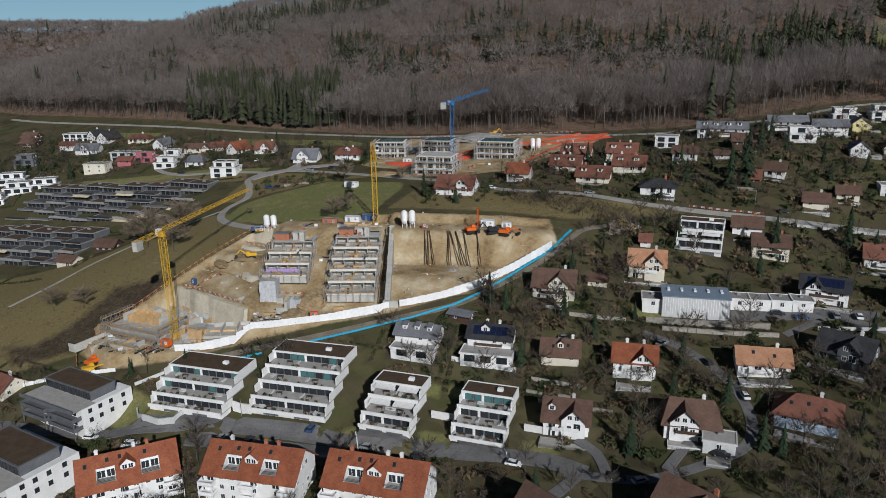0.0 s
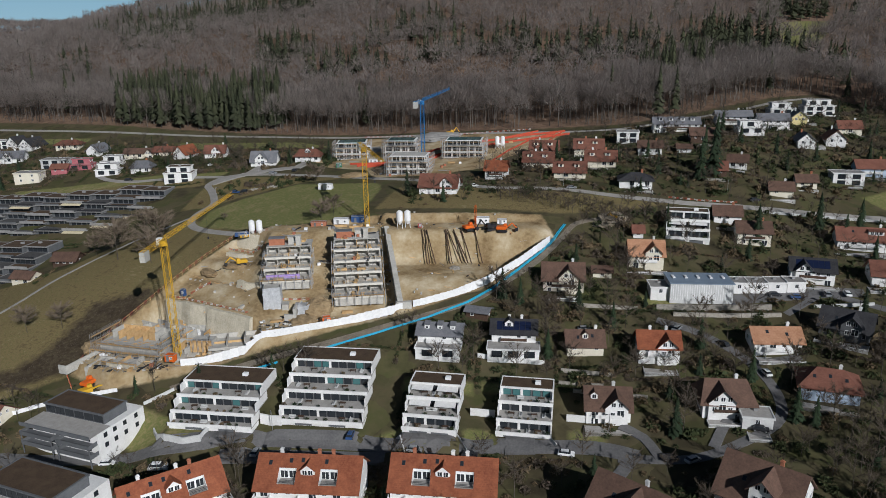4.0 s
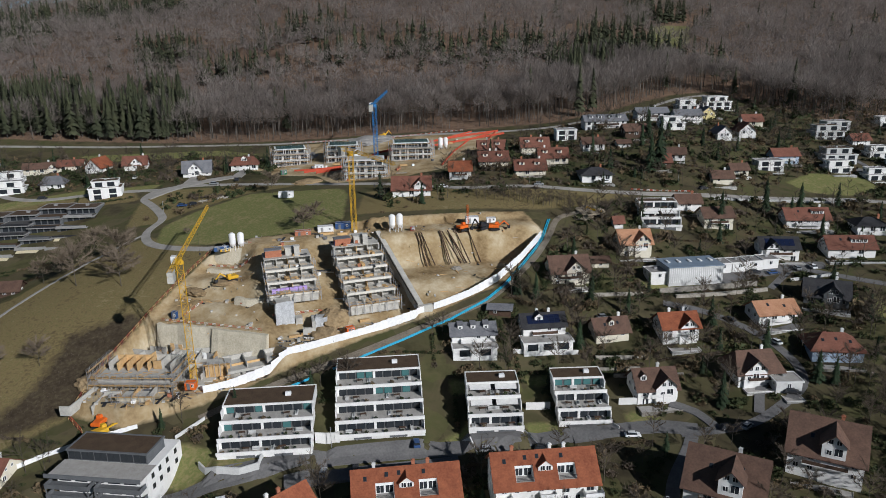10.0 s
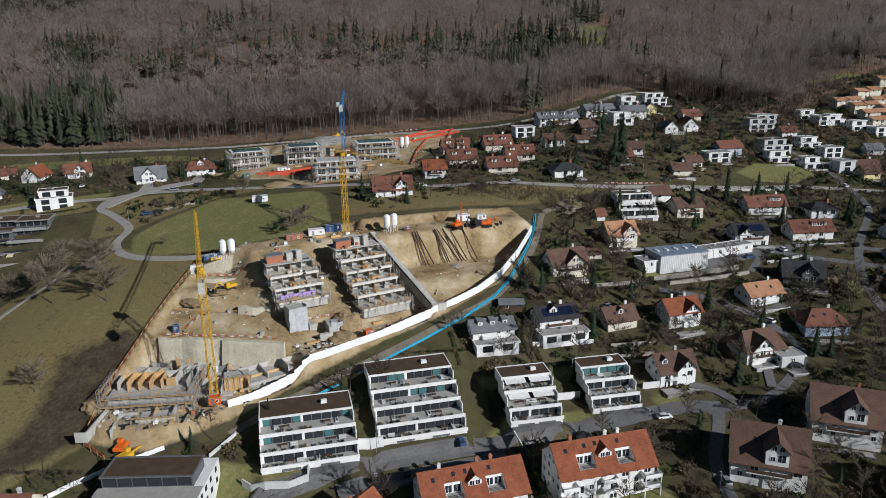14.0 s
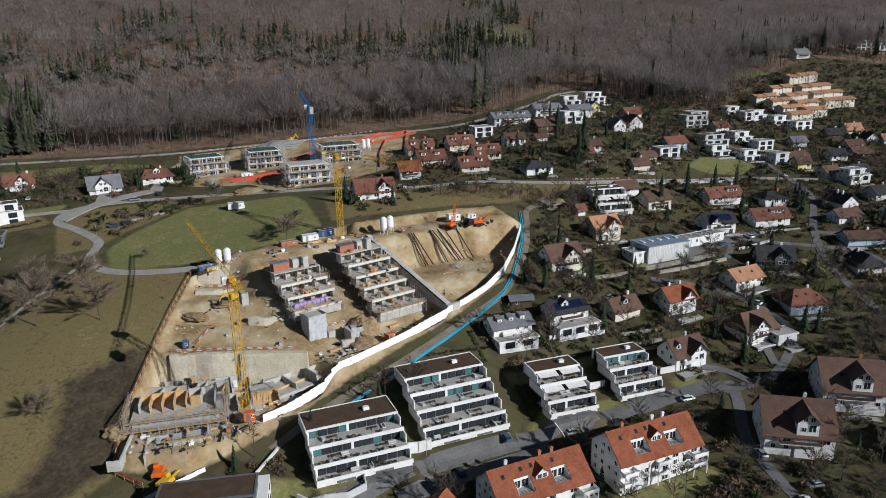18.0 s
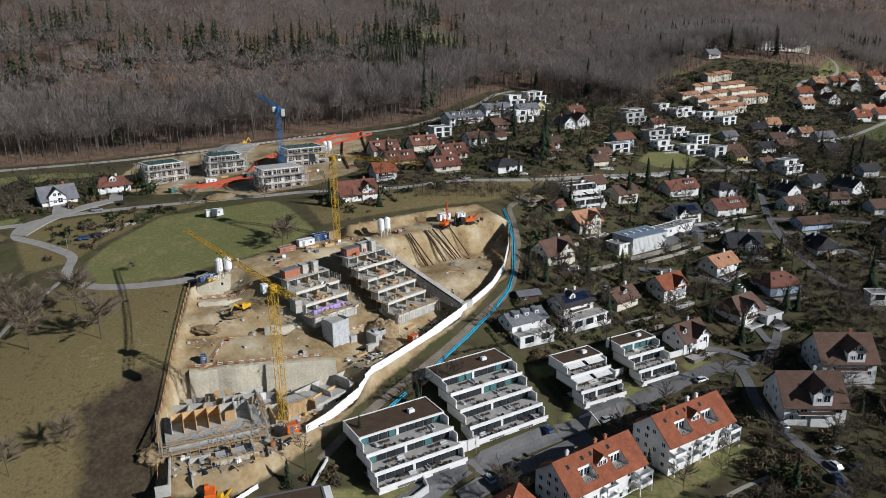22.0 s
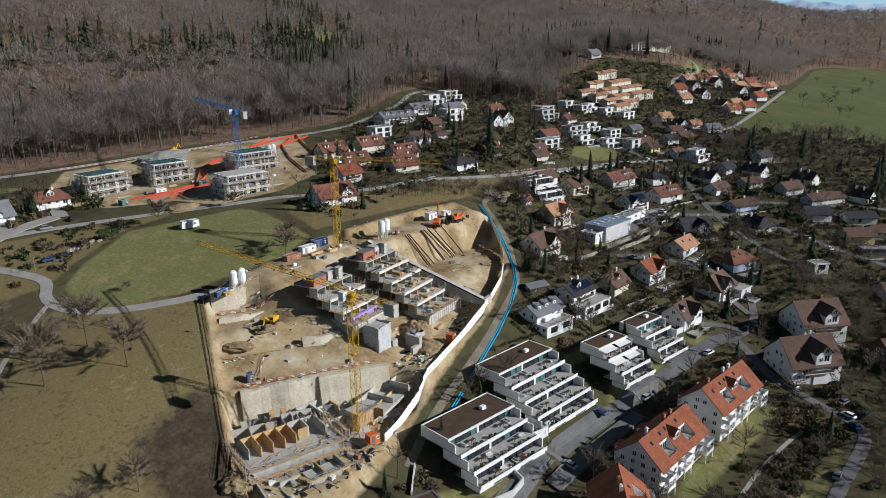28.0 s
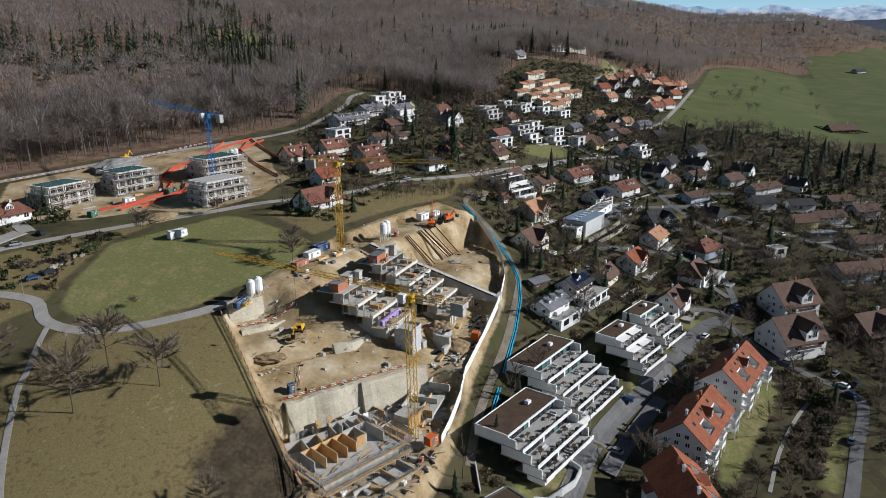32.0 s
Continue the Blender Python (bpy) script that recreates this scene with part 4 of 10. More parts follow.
def gable_roof(bm, L, W, ze, zr, over=0.95, thick=0.26, hip=0.0):
    """A folded sheet over the house, with hipped ends if hip (metres of ridge lost at each end)."""
    rise = (zr - ze) / (W / 2)
    yo, zo, xo = W / 2 + over, ze - over * rise, L / 2 + over * (0.8 if not hip else 1.0)
    lift = 0.12
    xr = xo - hip
    tops, lows = [], []
    for s in (-1, 1):
        tops.append([bm.verts.new(p) for p in ((s * xo, -yo, zo + lift), (s * xr, 0, zr + lift), (s * xo, yo, zo + lift))])
        lows.append([bm.verts.new(v.co + Vector((0, 0, -thick))) for v in tops[-1]])
    (a, b), (c, d) = tops, lows
    for i in (0, 1):
        bm.faces.new((a[i], b[i], b[i + 1], a[i + 1]))
        bm.faces.new((c[i + 1], d[i + 1], d[i], c[i]))
    for k, q in ((0, c), (1, d)):
        t = tops[k]
        if hip:
            f = (t[0], t[2], t[1]) if k else (t[0], t[1], t[2])
            bm.faces.new(f[::-1])
            bm.faces.new((q[0], q[1], q[2]))
            bm.faces.new((t[0], t[2], q[2], q[0]))
        else:
            for i in (0, 1):
                bm.faces.new((t[i], t[i + 1], q[i + 1], q[i]))
    for i in (0, 2):
        bm.faces.new((a[i], b[i], d[i], c[i]))
    bmesh.ops.recalc_face_normals(bm, faces=bm.faces)


def put_windows(root, L, W, z0, ze, faces="fblr", mesh=None, every=2.9, skip=0.0, rnd=None, floors=None, zr=None):
    """Rows of windows on the walls."""
    n = floors or max(1, int((ze - z0 + 0.6) / 2.75))
    for k in range(n):
        z = ze - 2.75 * (n - k) + 0.95
        for f in faces:
            span = L if f in "fb" else W
            m = max(1, int((span - 1.2) / every))
            for i in range(m):
                if rnd and rnd.random() < skip:
                    continue
                u = (i + 0.5) / m * (span - 1.0) - (span - 1.0) / 2
                pick = mesh or WIN
                zz = z
                if f == "f" and rnd and rnd.random() < 0.3:
                    pick, zz = FRENCH, z - 0.75
                p = {"f": pose(u, -W / 2, zz), "b": pose(u, W / 2, zz, 0, 0, 180), "l": pose(-L / 2, u, zz, 0, 0, -90), "r": pose(L / 2, u, zz, 0, 0, 90)}[f]
                shared("window", pick, root, p)
    if zr and zr - ze > 2.6:
        for f, x, a in (("l", -L / 2, -90), ("r", L / 2, 90)):
            if f in faces:
                for u in ((-1.1, 1.1) if W > 9 else (0,)):
                    shared("window", SMALLWIN if zr - ze < 4 else WIN, root, pose(x, u, ze + 0.5, 0, 0, a))


def balcony(root, x0, x1, W, z, depth=1.4, mat=None, rail=None):
    bm = bmesh.new()
    box(bm, x0, x1, -W / 2 - depth, -W / 2 + 0.02, z - 0.2, z)
    b = part("balcony", bm, mat or WHITE, root)
    bm = bmesh.new()
    strip(bm, ((x0 + 0.05, -W / 2), (x0 + 0.05, -W / 2 - depth + 0.05), (x1 - 0.05, -W / 2 - depth + 0.05), (x1 - 0.05, -W / 2)), z + 0.12, z + 1.0)
    part("railing", bm, rail or WOODW, b)


def fold(bm, x, y0, ends, half, top, low, thick):
    """A small gabled roof whose ridge runs back from y0."""
    f = [bm.verts.new(p) for p in ((x - half, y0, low), (x, y0, top), (x + half, y0, low))]
    b = [bm.verts.new(p) for p in ((x - half, ends[1], low), (x, ends[0], top), (x + half, ends[1], low))]
    f2, b2 = ([bm.verts.new(v.co + Vector((0, 0, -thick))) for v in q] for q in (f, b))
    for i in (0, 1):
        bm.faces.new((f[i], f[i + 1], b[i + 1], b[i]))
        bm.faces.new((f2[i + 1], f2[i], b2[i], b2[i + 1]))
        bm.faces.new((f[i + 1], f[i], f2[i], f2[i + 1]))
        bm.faces.new((b[i], b[i + 1], b2[i + 1], b2[i]))
    for i in (0, 2):
        bm.faces.new((f[i], b[i], b2[i], f2[i]))
    bmesh.ops.recalc_face_normals(bm, faces=bm.faces)


def dormer(root, x, W, ze, zr, w, wall, roof, kind="gable", front=-1):
    """A dormer on the front slope: cheeks, own roof and window."""
    rise = (zr - ze) / (W / 2)
    y0 = -W / 2 * 0.62
    zb = ze + (W / 2 + y0) * rise - 0.1
    h = 1.55
    bm = bmesh.new()
    y1 = min(y0 + (h + 0.3) / rise + 0.6, -0.1)
    if kind == "gable":
        top = zb + h + w * 0.42
        yt = min(-W / 2 + (top - ze) / rise + 0.4, 0.0)
        a = [bm.verts.new(p) for p in ((x - w / 2, y0, zb), (x + w / 2, y0, zb), (x + w / 2, y0, zb + h), (x, y0, top), (x - w / 2, y0, zb + h))]
        b = [bm.verts.new(p) for p in ((x - w / 2, y1, zb), (x + w / 2, y1, zb), (x + w / 2, y1, zb + h), (x, yt, top), (x - w / 2, y1, zb + h))]
        bm.faces.new(a)
        for i in range(5):
            j = (i + 1) % 5
            bm.faces.new((a[j], a[i], b[i], b[j]))
        d = part("dormer", bm, wall, root)
        bm = bmesh.new()
        o = 0.3
        fold(bm, x, y0 - o, (yt + 0.2, y1 + 0.2), w / 2 + o, top + 0.06, zb + h - o * 0.84 + 0.06, 0.14)
        part("dormer_roof", bm, roof, d)
    else:
        box(bm, x - w / 2, x + w / 2, y0, y1, zb, zb + h)
        d = part("dormer", bm, wall, root)
        bm = bmesh.new()
        slab(bm, [(x - w / 2 - 0.2, y0 - 0.35, zb + h + 0.05), (x + w / 2 + 0.2, y0 - 0.35, zb + h + 0.05), (x + w / 2 + 0.2, y1 + 0.3, zb + h + 0.45), (x - w / 2 - 0.2, y1 + 0.3, zb + h + 0.45)], (0, 0, -0.12))
        part("dormer_roof", bm, roof, d)
    n = max(1, int(w / 1.5))
    for i in range(n):
        shared("window", SMALLWIN if n == 1 and w < 1.6 else WIN, d, pose(x + (i - (n - 1) / 2) * 1.4, y0, zb + 0.18))


def front_gable(root, x, W, L, ze, zr, w, out, wall, roof, z0, drop=0.4):
    """A wing with its gable to the front, its ridge square to the main ridge."""
    top = zr - drop
    rise = (zr - ze) / (W / 2)
    eave = top - w / 2 * 0.95
    y0 = -W / 2 - out
    bm = bmesh.new()
    pts = [(x - w / 2, z0), (x + w / 2, z0), (x + w / 2, eave), (x, top), (x - w / 2, eave)]
    a = [bm.verts.new((px, y0, pz)) for px, pz in pts]
    b = [bm.verts.new((px, -0.2, pz)) for px, pz in pts]
    bm.faces.new(a)
    bm.faces.new(b[::-1])
    for i in range(5):
        j = (i + 1) % 5
        bm.faces.new((a[j], a[i], b[i], b[j]))
    g = part("front_gable", bm, wall, root)
    bm = bmesh.new()
    o = 0.6
    fold(bm, x, y0 - o * 1.4, (0, 0), w / 2 + o, top + 0.1, eave - o * 0.95 + 0.1, 0.2)
    part("gable_roof", bm, roof, g)
    zw = eave - 0.2
    n = max(1, int(w / 2.3))
    for i in range(n):
        shared("window", WIN, g, pose(x + (i - (n - 1) / 2) * 1.8, y0, zw))
        if zw - 2.8 > z0 + 0.3:
            shared("window", FRENCH if i % 2 else WIN, g, pose(x + (i - (n - 1) / 2) * 2.0, y0, zw - 2.9))
    return g


def house(label, x, y, turn, L, W, up, walls=None, roof=None, pitch=35, hip=0.0, dormers=(), gable=None, chim=1, sky=0, solar=0, balc=True, cat="house", group="", shed=False, seed=None):
    walls, roof = walls or WHITE, roof or BROWN_T
    FOOT.append((x, y, turn, L / 2, W / 2))
    rnd = random.Random(seed if seed is not None else int(x * 7 + y * 13))
    zc = gz(x, y)
    root = thing("house", x, y, zc, turn, label, cat, group)
    c, s = math.cos(radians(turn)), math.sin(radians(turn))
    low = min(gz(x + u * c - v * s, y + u * s + v * c) for u in (-L / 2, L / 2) for v in (-W / 2, W / 2)) - zc
    zr = up
    ze = zr - W / 2 * math.tan(radians(pitch))
    z0 = low - 0.6
    bm = bmesh.new()
    if hip:
        box(bm, -L / 2, L / 2, -W / 2, W / 2, z0, ze + 0.02)
    else:
        gable_solid(bm, L, W, z0, ze, zr)
    part("wall", bm, walls, root)
    bm = bmesh.new()
    gable_roof(bm, L, W, ze, zr, hip=hip)
    part("roof", bm, roof, root)
    put_windows(root, L, W, max(low, -3.5), ze, "flr", None, 2.9, 0.22, rnd, None, None if hip else zr)
    rise = (zr - ze) / (W / 2)
    a = math.degrees(math.atan(rise))
    for i in range(chim):
        u = (rnd.uniform(0.1, 0.35) if i == 0 else -rnd.uniform(0.1, 0.35)) * L
        shared("chimney", CHIM[rnd.randrange(3)], root, pose(u, 0.8, zr - 0.2))
    for i in range(sky):
        u = (i + 0.5) / sky * L * 0.8 - L * 0.4
        v = -W / 2 * rnd.uniform(0.35, 0.6)
        shared("skylight", SKYL, root, pose(u, v, zr + 0.1 + v * rise, a, 0, 0))
    for d in dormers:
        dormer(root, d[0], W, ze, zr, d[1], walls if len(d) < 4 else d[3], roof, d[2] if len(d) > 2 else "gable")
    if gable:
        front_gable(root, gable[0], W, L, ze, zr, gable[1], gable[2], walls, roof, z0, 0.3)
    if solar:
        nn = int(L * 0.85 / 1.75)
        key = ("solar",)
        if key not in PIECE:
            bm = bmesh.new()
            box(bm, -0.82, 0.82, -0.5, 0.5, 0, 0.06)
            PIECE[key] = mesh_of("solar_panel", bm, PANEL)
        for r in range(solar):
            v = -W / 2 * (0.25 + 0.6 * (r + 0.5) / solar)
            for i in range(nn):
                shared("solar_panel", PIECE[key], root, pose((i - (nn - 1) / 2) * 1.75, v, zr + 0.16 + v * rise, a, 0, 0))
    if balc and ze - low > 4.6:
        balcony(root, -L * 0.3, L * 0.3, W + (0 if not gable else 0), ze - 2.75 + 0.15, 1.3, WHITE, WOODW if rnd.random() < 0.5 else WHITE)
    return root


def flat_house(label, x, y, turn, L, W, up, walls=None, top=None, setback=0.0, cat="house", group="", glass_front=True, band=None):
    """A flat-roofed house: body, parapet, roof surface, window bands, and a smaller upper storey if setback."""
    walls, top = walls or WHITE, top or GRAVEL
    FOOT.append((x, y, turn, L / 2, W / 2))
    zc = gz(x, y)
    root = thing("house", x, y, zc, turn, label, cat, group)
    c, s = math.cos(radians(turn)), math.sin(radians(turn))
    low = min(gz(x + u * c - v * s, y + u * s + v * c) for u in (-L / 2, L / 2) for v in (-W / 2, W / 2)) - zc
    rnd = random.Random(int(x * 3 + y * 11))

    def storey(l, w, yo, z0, z1, nm):
        bm = bmesh.new()
        box(bm, -l / 2, l / 2, yo - w / 2, yo + w / 2, z0, z1)
        part(nm, bm, walls, root)
        o = 0.35
        bm = bmesh.new()
        ring(bm, -l / 2 - o, l / 2 + o, yo - w / 2 - o, yo + w / 2 + o, z1 - 0.12, z1 + 0.42, 0.3)
        part("roof_rim", bm, band or walls, root)
        bm = bmesh.new()
        box(bm, -l / 2 - 0.1, l / 2 + 0.1, yo - w / 2 - 0.1, yo + w / 2 + 0.1, z1 + 0.14, z1 + 0.26)
        part("roof", bm, top, root)
        n = max(1, int((z1 - z0) / 2.7))
        for k in range(n):
            z = z1 - 2.7 * (n - k) + 0.35
            m = max(1, int((l - 0.6) / 4.8))
            for i in range(m):
                shared("window", WIDE if glass_front else WIN, root, pose(((i + 0.5) / m - 0.5) * (l - 0.8), yo - w / 2, z + (0 if glass_front else 0.6)))
            for sd, a in ((-1, -90), (1, 90)):
                for v in (-w / 4, w / 4):
                    shared("window", WIN, root, pose(sd * l / 2, yo + v, z + 0.6, 0, 0, a))

    if setback:
        storey(L, W, 0, low - 0.6, up - 2.9, "lower_storey")
        storey(L * 0.8, W - setback, setback / 2 - 0.3, up - 2.85, up, "top_storey")
    else:
        storey(L, W, 0, low - 0.6, up, "wall")
    bm = bmesh.new()
    box(bm, -0.5, 0.5, 0.4, 1.2, up + 0.2, up + 0.9)
    part("roof_vent", bm, STEEL, root)
    return root

# red-roofed rows beside the street: roof balconies are cut into the front slope
def row_house(label, x, y, turn, L, W, up, seed):
    FOOT.append((x, y, turn, L / 2, W / 2))
    rnd = random.Random(seed)
    zc = gz(x, y)
    root = thing("house", x, y, zc, turn, label, "house", "red roofed row houses")
    c, s = math.cos(radians(turn)), math.sin(radians(turn))
    low = min(gz(x + u * c - v * s, y + u * s + v * c) for u in (-L / 2, L / 2) for v in (-W / 2, W / 2)) - zc
    rise = math.tan(radians(40))
    zr = up
    ze = zr - W / 2 * rise
    bm = bmesh.new()
    box(bm, -L / 2, L / 2, -W / 2, W / 2, low - 0.6, ze)
    part("wall", bm, WHITE, root)
    for sx in (-1, 1):
        bm = bmesh.new()
        x0, x1 = sorted((sx * L / 2, sx * (L / 2 - 0.3)))
        p = [[bm.verts.new((q, v, w)) for v, w in ((-W / 2, ze), (W / 2, ze), (0, zr))] for q in (x0, x1)]
        bm.faces.new(p[0][::-1])
        bm.faces.new(p[1])
        for i in range(3):
            j = (i + 1) % 3
            bm.faces.new((p[0][i], p[0][j], p[1][j], p[1][i]))
        bmesh.ops.recalc_face_normals(bm, faces=bm.faces)
        part("gable_wall", bm, WHITE, root)
    over, ends = 0.95, L / 2 + 0.7
    eave = -(W / 2 + over)
    bm = bmesh.new()

    def tile(u0, u1, v0, v1):
        slab(bm, [(u0, v0, zr + 0.2 + v0 * rise), (u1, v0, zr + 0.2 + v0 * rise), (u1, v1, zr + 0.2 + v1 * rise), (u0, v1, zr + 0.2 + v1 * rise)], (0, 0, -0.26))

    lo, hi = -W / 2 * 0.92, -W / 2 * 0.42
    cuts = [-ends, -7.2, -2.9, 2.9, 7.2, ends]
    for i in range(5):
        if i % 2:
            tile(cuts[i], cuts[i + 1], eave, lo)
            tile(cuts[i], cuts[i + 1], hi, 0.0)
        else:
            tile(cuts[i], cuts[i + 1], eave, 0.0)
    slab(bm, [(-ends, 0, zr + 0.2), (ends, 0, zr + 0.2), (ends, -eave, zr + 0.2 + eave * rise), (-ends, -eave, zr + 0.2 + eave * rise)], (0, 0, -0.26))
    part("roof", bm, RED_T, root)
    for u0, u1 in ((-7.2, -2.9), (2.9, 7.2)):
        bm = bmesh.new()
        zf = ze + 0.3
        zt = zr + hi * rise
        box(bm, u0 - 0.1, u1 + 0.1, lo - 0.1, hi + 0.3, ze + 0.01, zf)
        log = part("roof_balcony", bm, SLAB, root)
        bm = bmesh.new()
        box(bm, u0, u1, hi, hi + 0.2, zf, zt)
        part("back_wall", bm, WHITEP, log)
        for q in range(2):
            shared("window", FRENCH, log, pose(u0 + (q + 0.5) * (u1 - u0) / 2, hi, zf + 0.03))
        for q in (u0, u1):
            bm = bmesh.new()
            d = 0.12 if q == u0 else -0.12
            f = [bm.verts.new((q + e, v, w)) for e in (0, d) for v, w in ((lo, zf), (hi, zf), (hi, zt), (lo, zr + lo * rise))]
            for k in ((0, 1, 2, 3), (7, 6, 5, 4), (0, 3, 7, 4), (1, 5, 6, 2), (2, 6, 7, 3), (0, 4, 5, 1)):
                bm.faces.new([f[i] for i in k])
            part("cheek", bm, WHITE, log)
        bm = bmesh.new()
        for q in (0.35, 0.7, 1.05):
            beam(bm, (u0, lo + 0.05, zr + 0.2 + lo * rise + q), (u1, lo + 0.05, zr + 0.2 + lo * rise + q), 0.06)
        part("railing", bm, DARKM, log)
    dormer(root, 0, W, ze, zr, 3.4, WHITE, RED_T, "gable")
    put_windows(root, L, W, max(low, -3.5), ze, "flr", None, 2.6, 0.1, rnd, None, zr)
    for u in (-L * 0.3, L * 0.08, L * 0.22):
        shared("chimney", CHIM[rnd.randrange(3)], root, pose(u, 0.8, zr - 0.2))
    for u, v in ((-4.5, -0.22), (-1.6, -0.2), (4.2, -0.22), (-9.5, -0.3)):
        shared("skylight", SKYL, root, pose(u, v * W / 2, zr + 0.22 + v * W / 2 * rise, 40, 0, 0))
    # balconies on posts at the corners and between
    for u0, u1, d in ((-L / 2 - 0.4, -L / 2 + 3.6, 2.4), (-1.9, 1.9, 1.6), (L / 2 - 3.6, L / 2 + 0.8, 2.4)):
        for z in (ze - 2.75 + 0.1, ze - 5.5 + 0.1):
            bm = bmesh.new()
            box(bm, u0, u1, -W / 2 - d, -W / 2, z - 0.18, z)
            bl = part("balcony", bm, WHITE, root)
            bm = bmesh.new()
            strip(bm, ((u0, -W / 2), (u0, -W / 2 - d), (u1, -W / 2 - d), (u1, -W / 2)), z + 0.1, z + 0.95, 0.06)
            part("railing", bm, WHITEP, bl)
            for q in (u0 + 0.12, u1 - 0.12):
                bm = bmesh.new()
                box(bm, q - 0.1, q + 0.1, -W / 2 - d + 0.02, -W / 2 - d + 0.22, z - 2.75, z - 0.18)
                part("post", bm, WHITEP, bl)
    # low stair hall behind
    for u in (-L * 0.27, L * 0.2):
        bm = bmesh.new()
        box(bm, u - 1.6, u + 1.6, W / 2 - 0.05, W / 2 + 2.6, low - 0.6, ze - 1.4)
        hall_ = part("stair_hall", bm, WHITE, root)
        bm = bmesh.new()
        slab(bm, [(u - 1.9, W / 2 - 0.1, ze - 0.4), (u + 1.9, W / 2 - 0.1, ze - 0.4), (u + 1.9, W / 2 + 3.0, ze - 1.5), (u - 1.9, W / 2 + 3.0, ze - 1.5)], (0, 0, -0.2))
        part("hall_roof", bm, RED_T, hall_)
    return root


RR = "long white row house with orange-red tiled roof and sunk balconies"
for hx, hy, ht, hl, hz in ((-81.4, 157.9, 25.0, 22.5, 28.0), (-48.1, 157.8, -13.6, 24.5, 29.0), (-16.7, 148.6, -15.9, 24.2, 31.0)):
    row_house(RR, hx, hy, ht, hl, 12.5, hz - gz(hx, hy), int(hl * 10))
# big brown chalets
BC = "large white chalet-style apartment house with a broad weathered brown roof"
house(BC, 22.6, 129.9, -50, 17, 15, 12.6, WHITE, BROWN_T, 42, gable=(1.5, 5.2, 0.3), chim=1, sky=2, group="big brown chalets")
house(BC, 52.6, 129.0, -50, 16.5, 14.5, 12.6, WHITE, BROWN_T, 42, gable=(1.5, 5.2, 0.3), chim=1, sky=2, group="big brown chalets")
house("large dark timber chalet with a broad brown roof", 47, 101, -50, 18, 15, 10, WOODW, BROWN_T, 36, gable=(0, 7, 0.6), chim=1)
# garden houses on the slope
house("white gable house with brown roof, green shutters and solar panels", 31.5, 170.4, -15, 11.7, 9.0, 7.7, WHITE, BROWN_T, 42, gable=(2.0, 6.0, 1.1), dormers=((-3.8, 1.8, "gable"),))
house("white house with a broad brown hipped gable roof", 62.1, 164.3, -15, 13.1, 10.3, 7.7, WHITE, BROWN_T, 40, gable=(-1.8, 6.9, 0.9), hip=2.0)
house("white house under a bright orange-red tiled roof", 53.7, 188.5, -15, 11.7, 8.6, 7.7, WHITE, RED_T, 38, gable=(2.2, 5.6, 0.7), chim=2)
house("brown timber cottage with a brown tiled roof", 33.7, 196.4, -12, 10.8, 7.7, 5.8, CREAM, BROWN_T, 40, dormers=((0, 1.8, "gable"),), sky=2)
house("white house with a light orange tiled roof and sunshade", 87.7, 183.1, -13, 13.5, 8.6, 6.2, WHITE, ORANGE_T, 34, chim=1, sky=2)
house("pale blue house with a hipped orange-brown roof", 90.8, 161.8, -30, 14.4, 11.2, 6.2, BLUEW, RUSSET_T, 30, hip=5, chim=1, sky=3)
house("white house in two tiers with a grey roof and three dormers", -8.9, 207.9, -17, 13.5, 7.7, 5.8, WHITE, GREY_T, 30, dormers=((-4, 1.5, "shed"), (0, 1.5, "shed"), (4, 1.5, "shed")), chim=0)
house("white house with a roof full of solar panels", 13.6, 204.2, -15, 13.5, 8.6, 6.5, WHITE, DARK_T, 32, solar=4, dormers=((-1.5, 2.6, "gable"),), chim=2)
house("cream half-timbered house with a grey-brown roof and front gable", 36.3, 227.0, -15, 13.5, 10.3, 7.3, CREAM, BROWN_T, 40, gable=(1.6, 6.5, 0.9), chim=1)
house("cream house with a light orange roof and front gable", 69.0, 234.3, -17, 11.7, 9.5, 7.7, CREAM, ORANGE_T, 40, gable=(2.2, 5.6, 0.9), chim=1)
house("small white tower-like garden house with red roof", 72.2, 249.0, -15, 3.6, 3.4, 4.2, WHITE, RUSSET_T, 45, chim=0, balc=False, cat="garden house")
house("small brown garden pavilion", 51.1, 229.3, -15, 6.3, 4.3, 3.1, CREAM, BROWN_T, 30, chim=0, balc=False, cat="pavilion")
house("grey garden shed with a metal roof", 4.7, 216.0, -30, 7.2, 4.3, 2.8, WOODW, GREY_T, 20, chim=0, balc=False, cat="shed")
house("white villa with a dark hipped roof", 88.2, 291, -20, 13.5, 10.3, 5.4, WHITE, DARK_T, 24, hip=6, chim=1)
house("long white house with a russet roof", 150.7, 230.6, -25, 17.1, 9.5, 6.9, WHITE, RUSSET_T, 36, dormers=((4, 5, "shed"),), chim=1, sky=2)
house("white house with a low dark hipped roof", 169.5, 215.9, -28, 11.7, 9.5, 5.8, WHITE, DARK_T, 24, hip=5, chim=1)
house("white house with dark roofs covered in solar panels", 120.0, 214.1, -28, 13.5, 9.5, 6.9, WHITE, DARK_T, 32, solar=4, gable=(-2.7, 5.2, 0.9), chim=0)
house("long white house with a russet roof and broad dormer", 144.8, 204.5, -25, 17.1, 9.5, 6.9, WHITE, RUSSET_T, 36, dormers=((3, 6, "shed"),), chim=1, sky=2)
house("dark timbered house with a steep slate roof", 111.6, 183.4, -45, 13.5, 9.5, 6.9, GREYW, DARK_T, 42, gable=(1.8, 5.6, 0.9), sky=2)
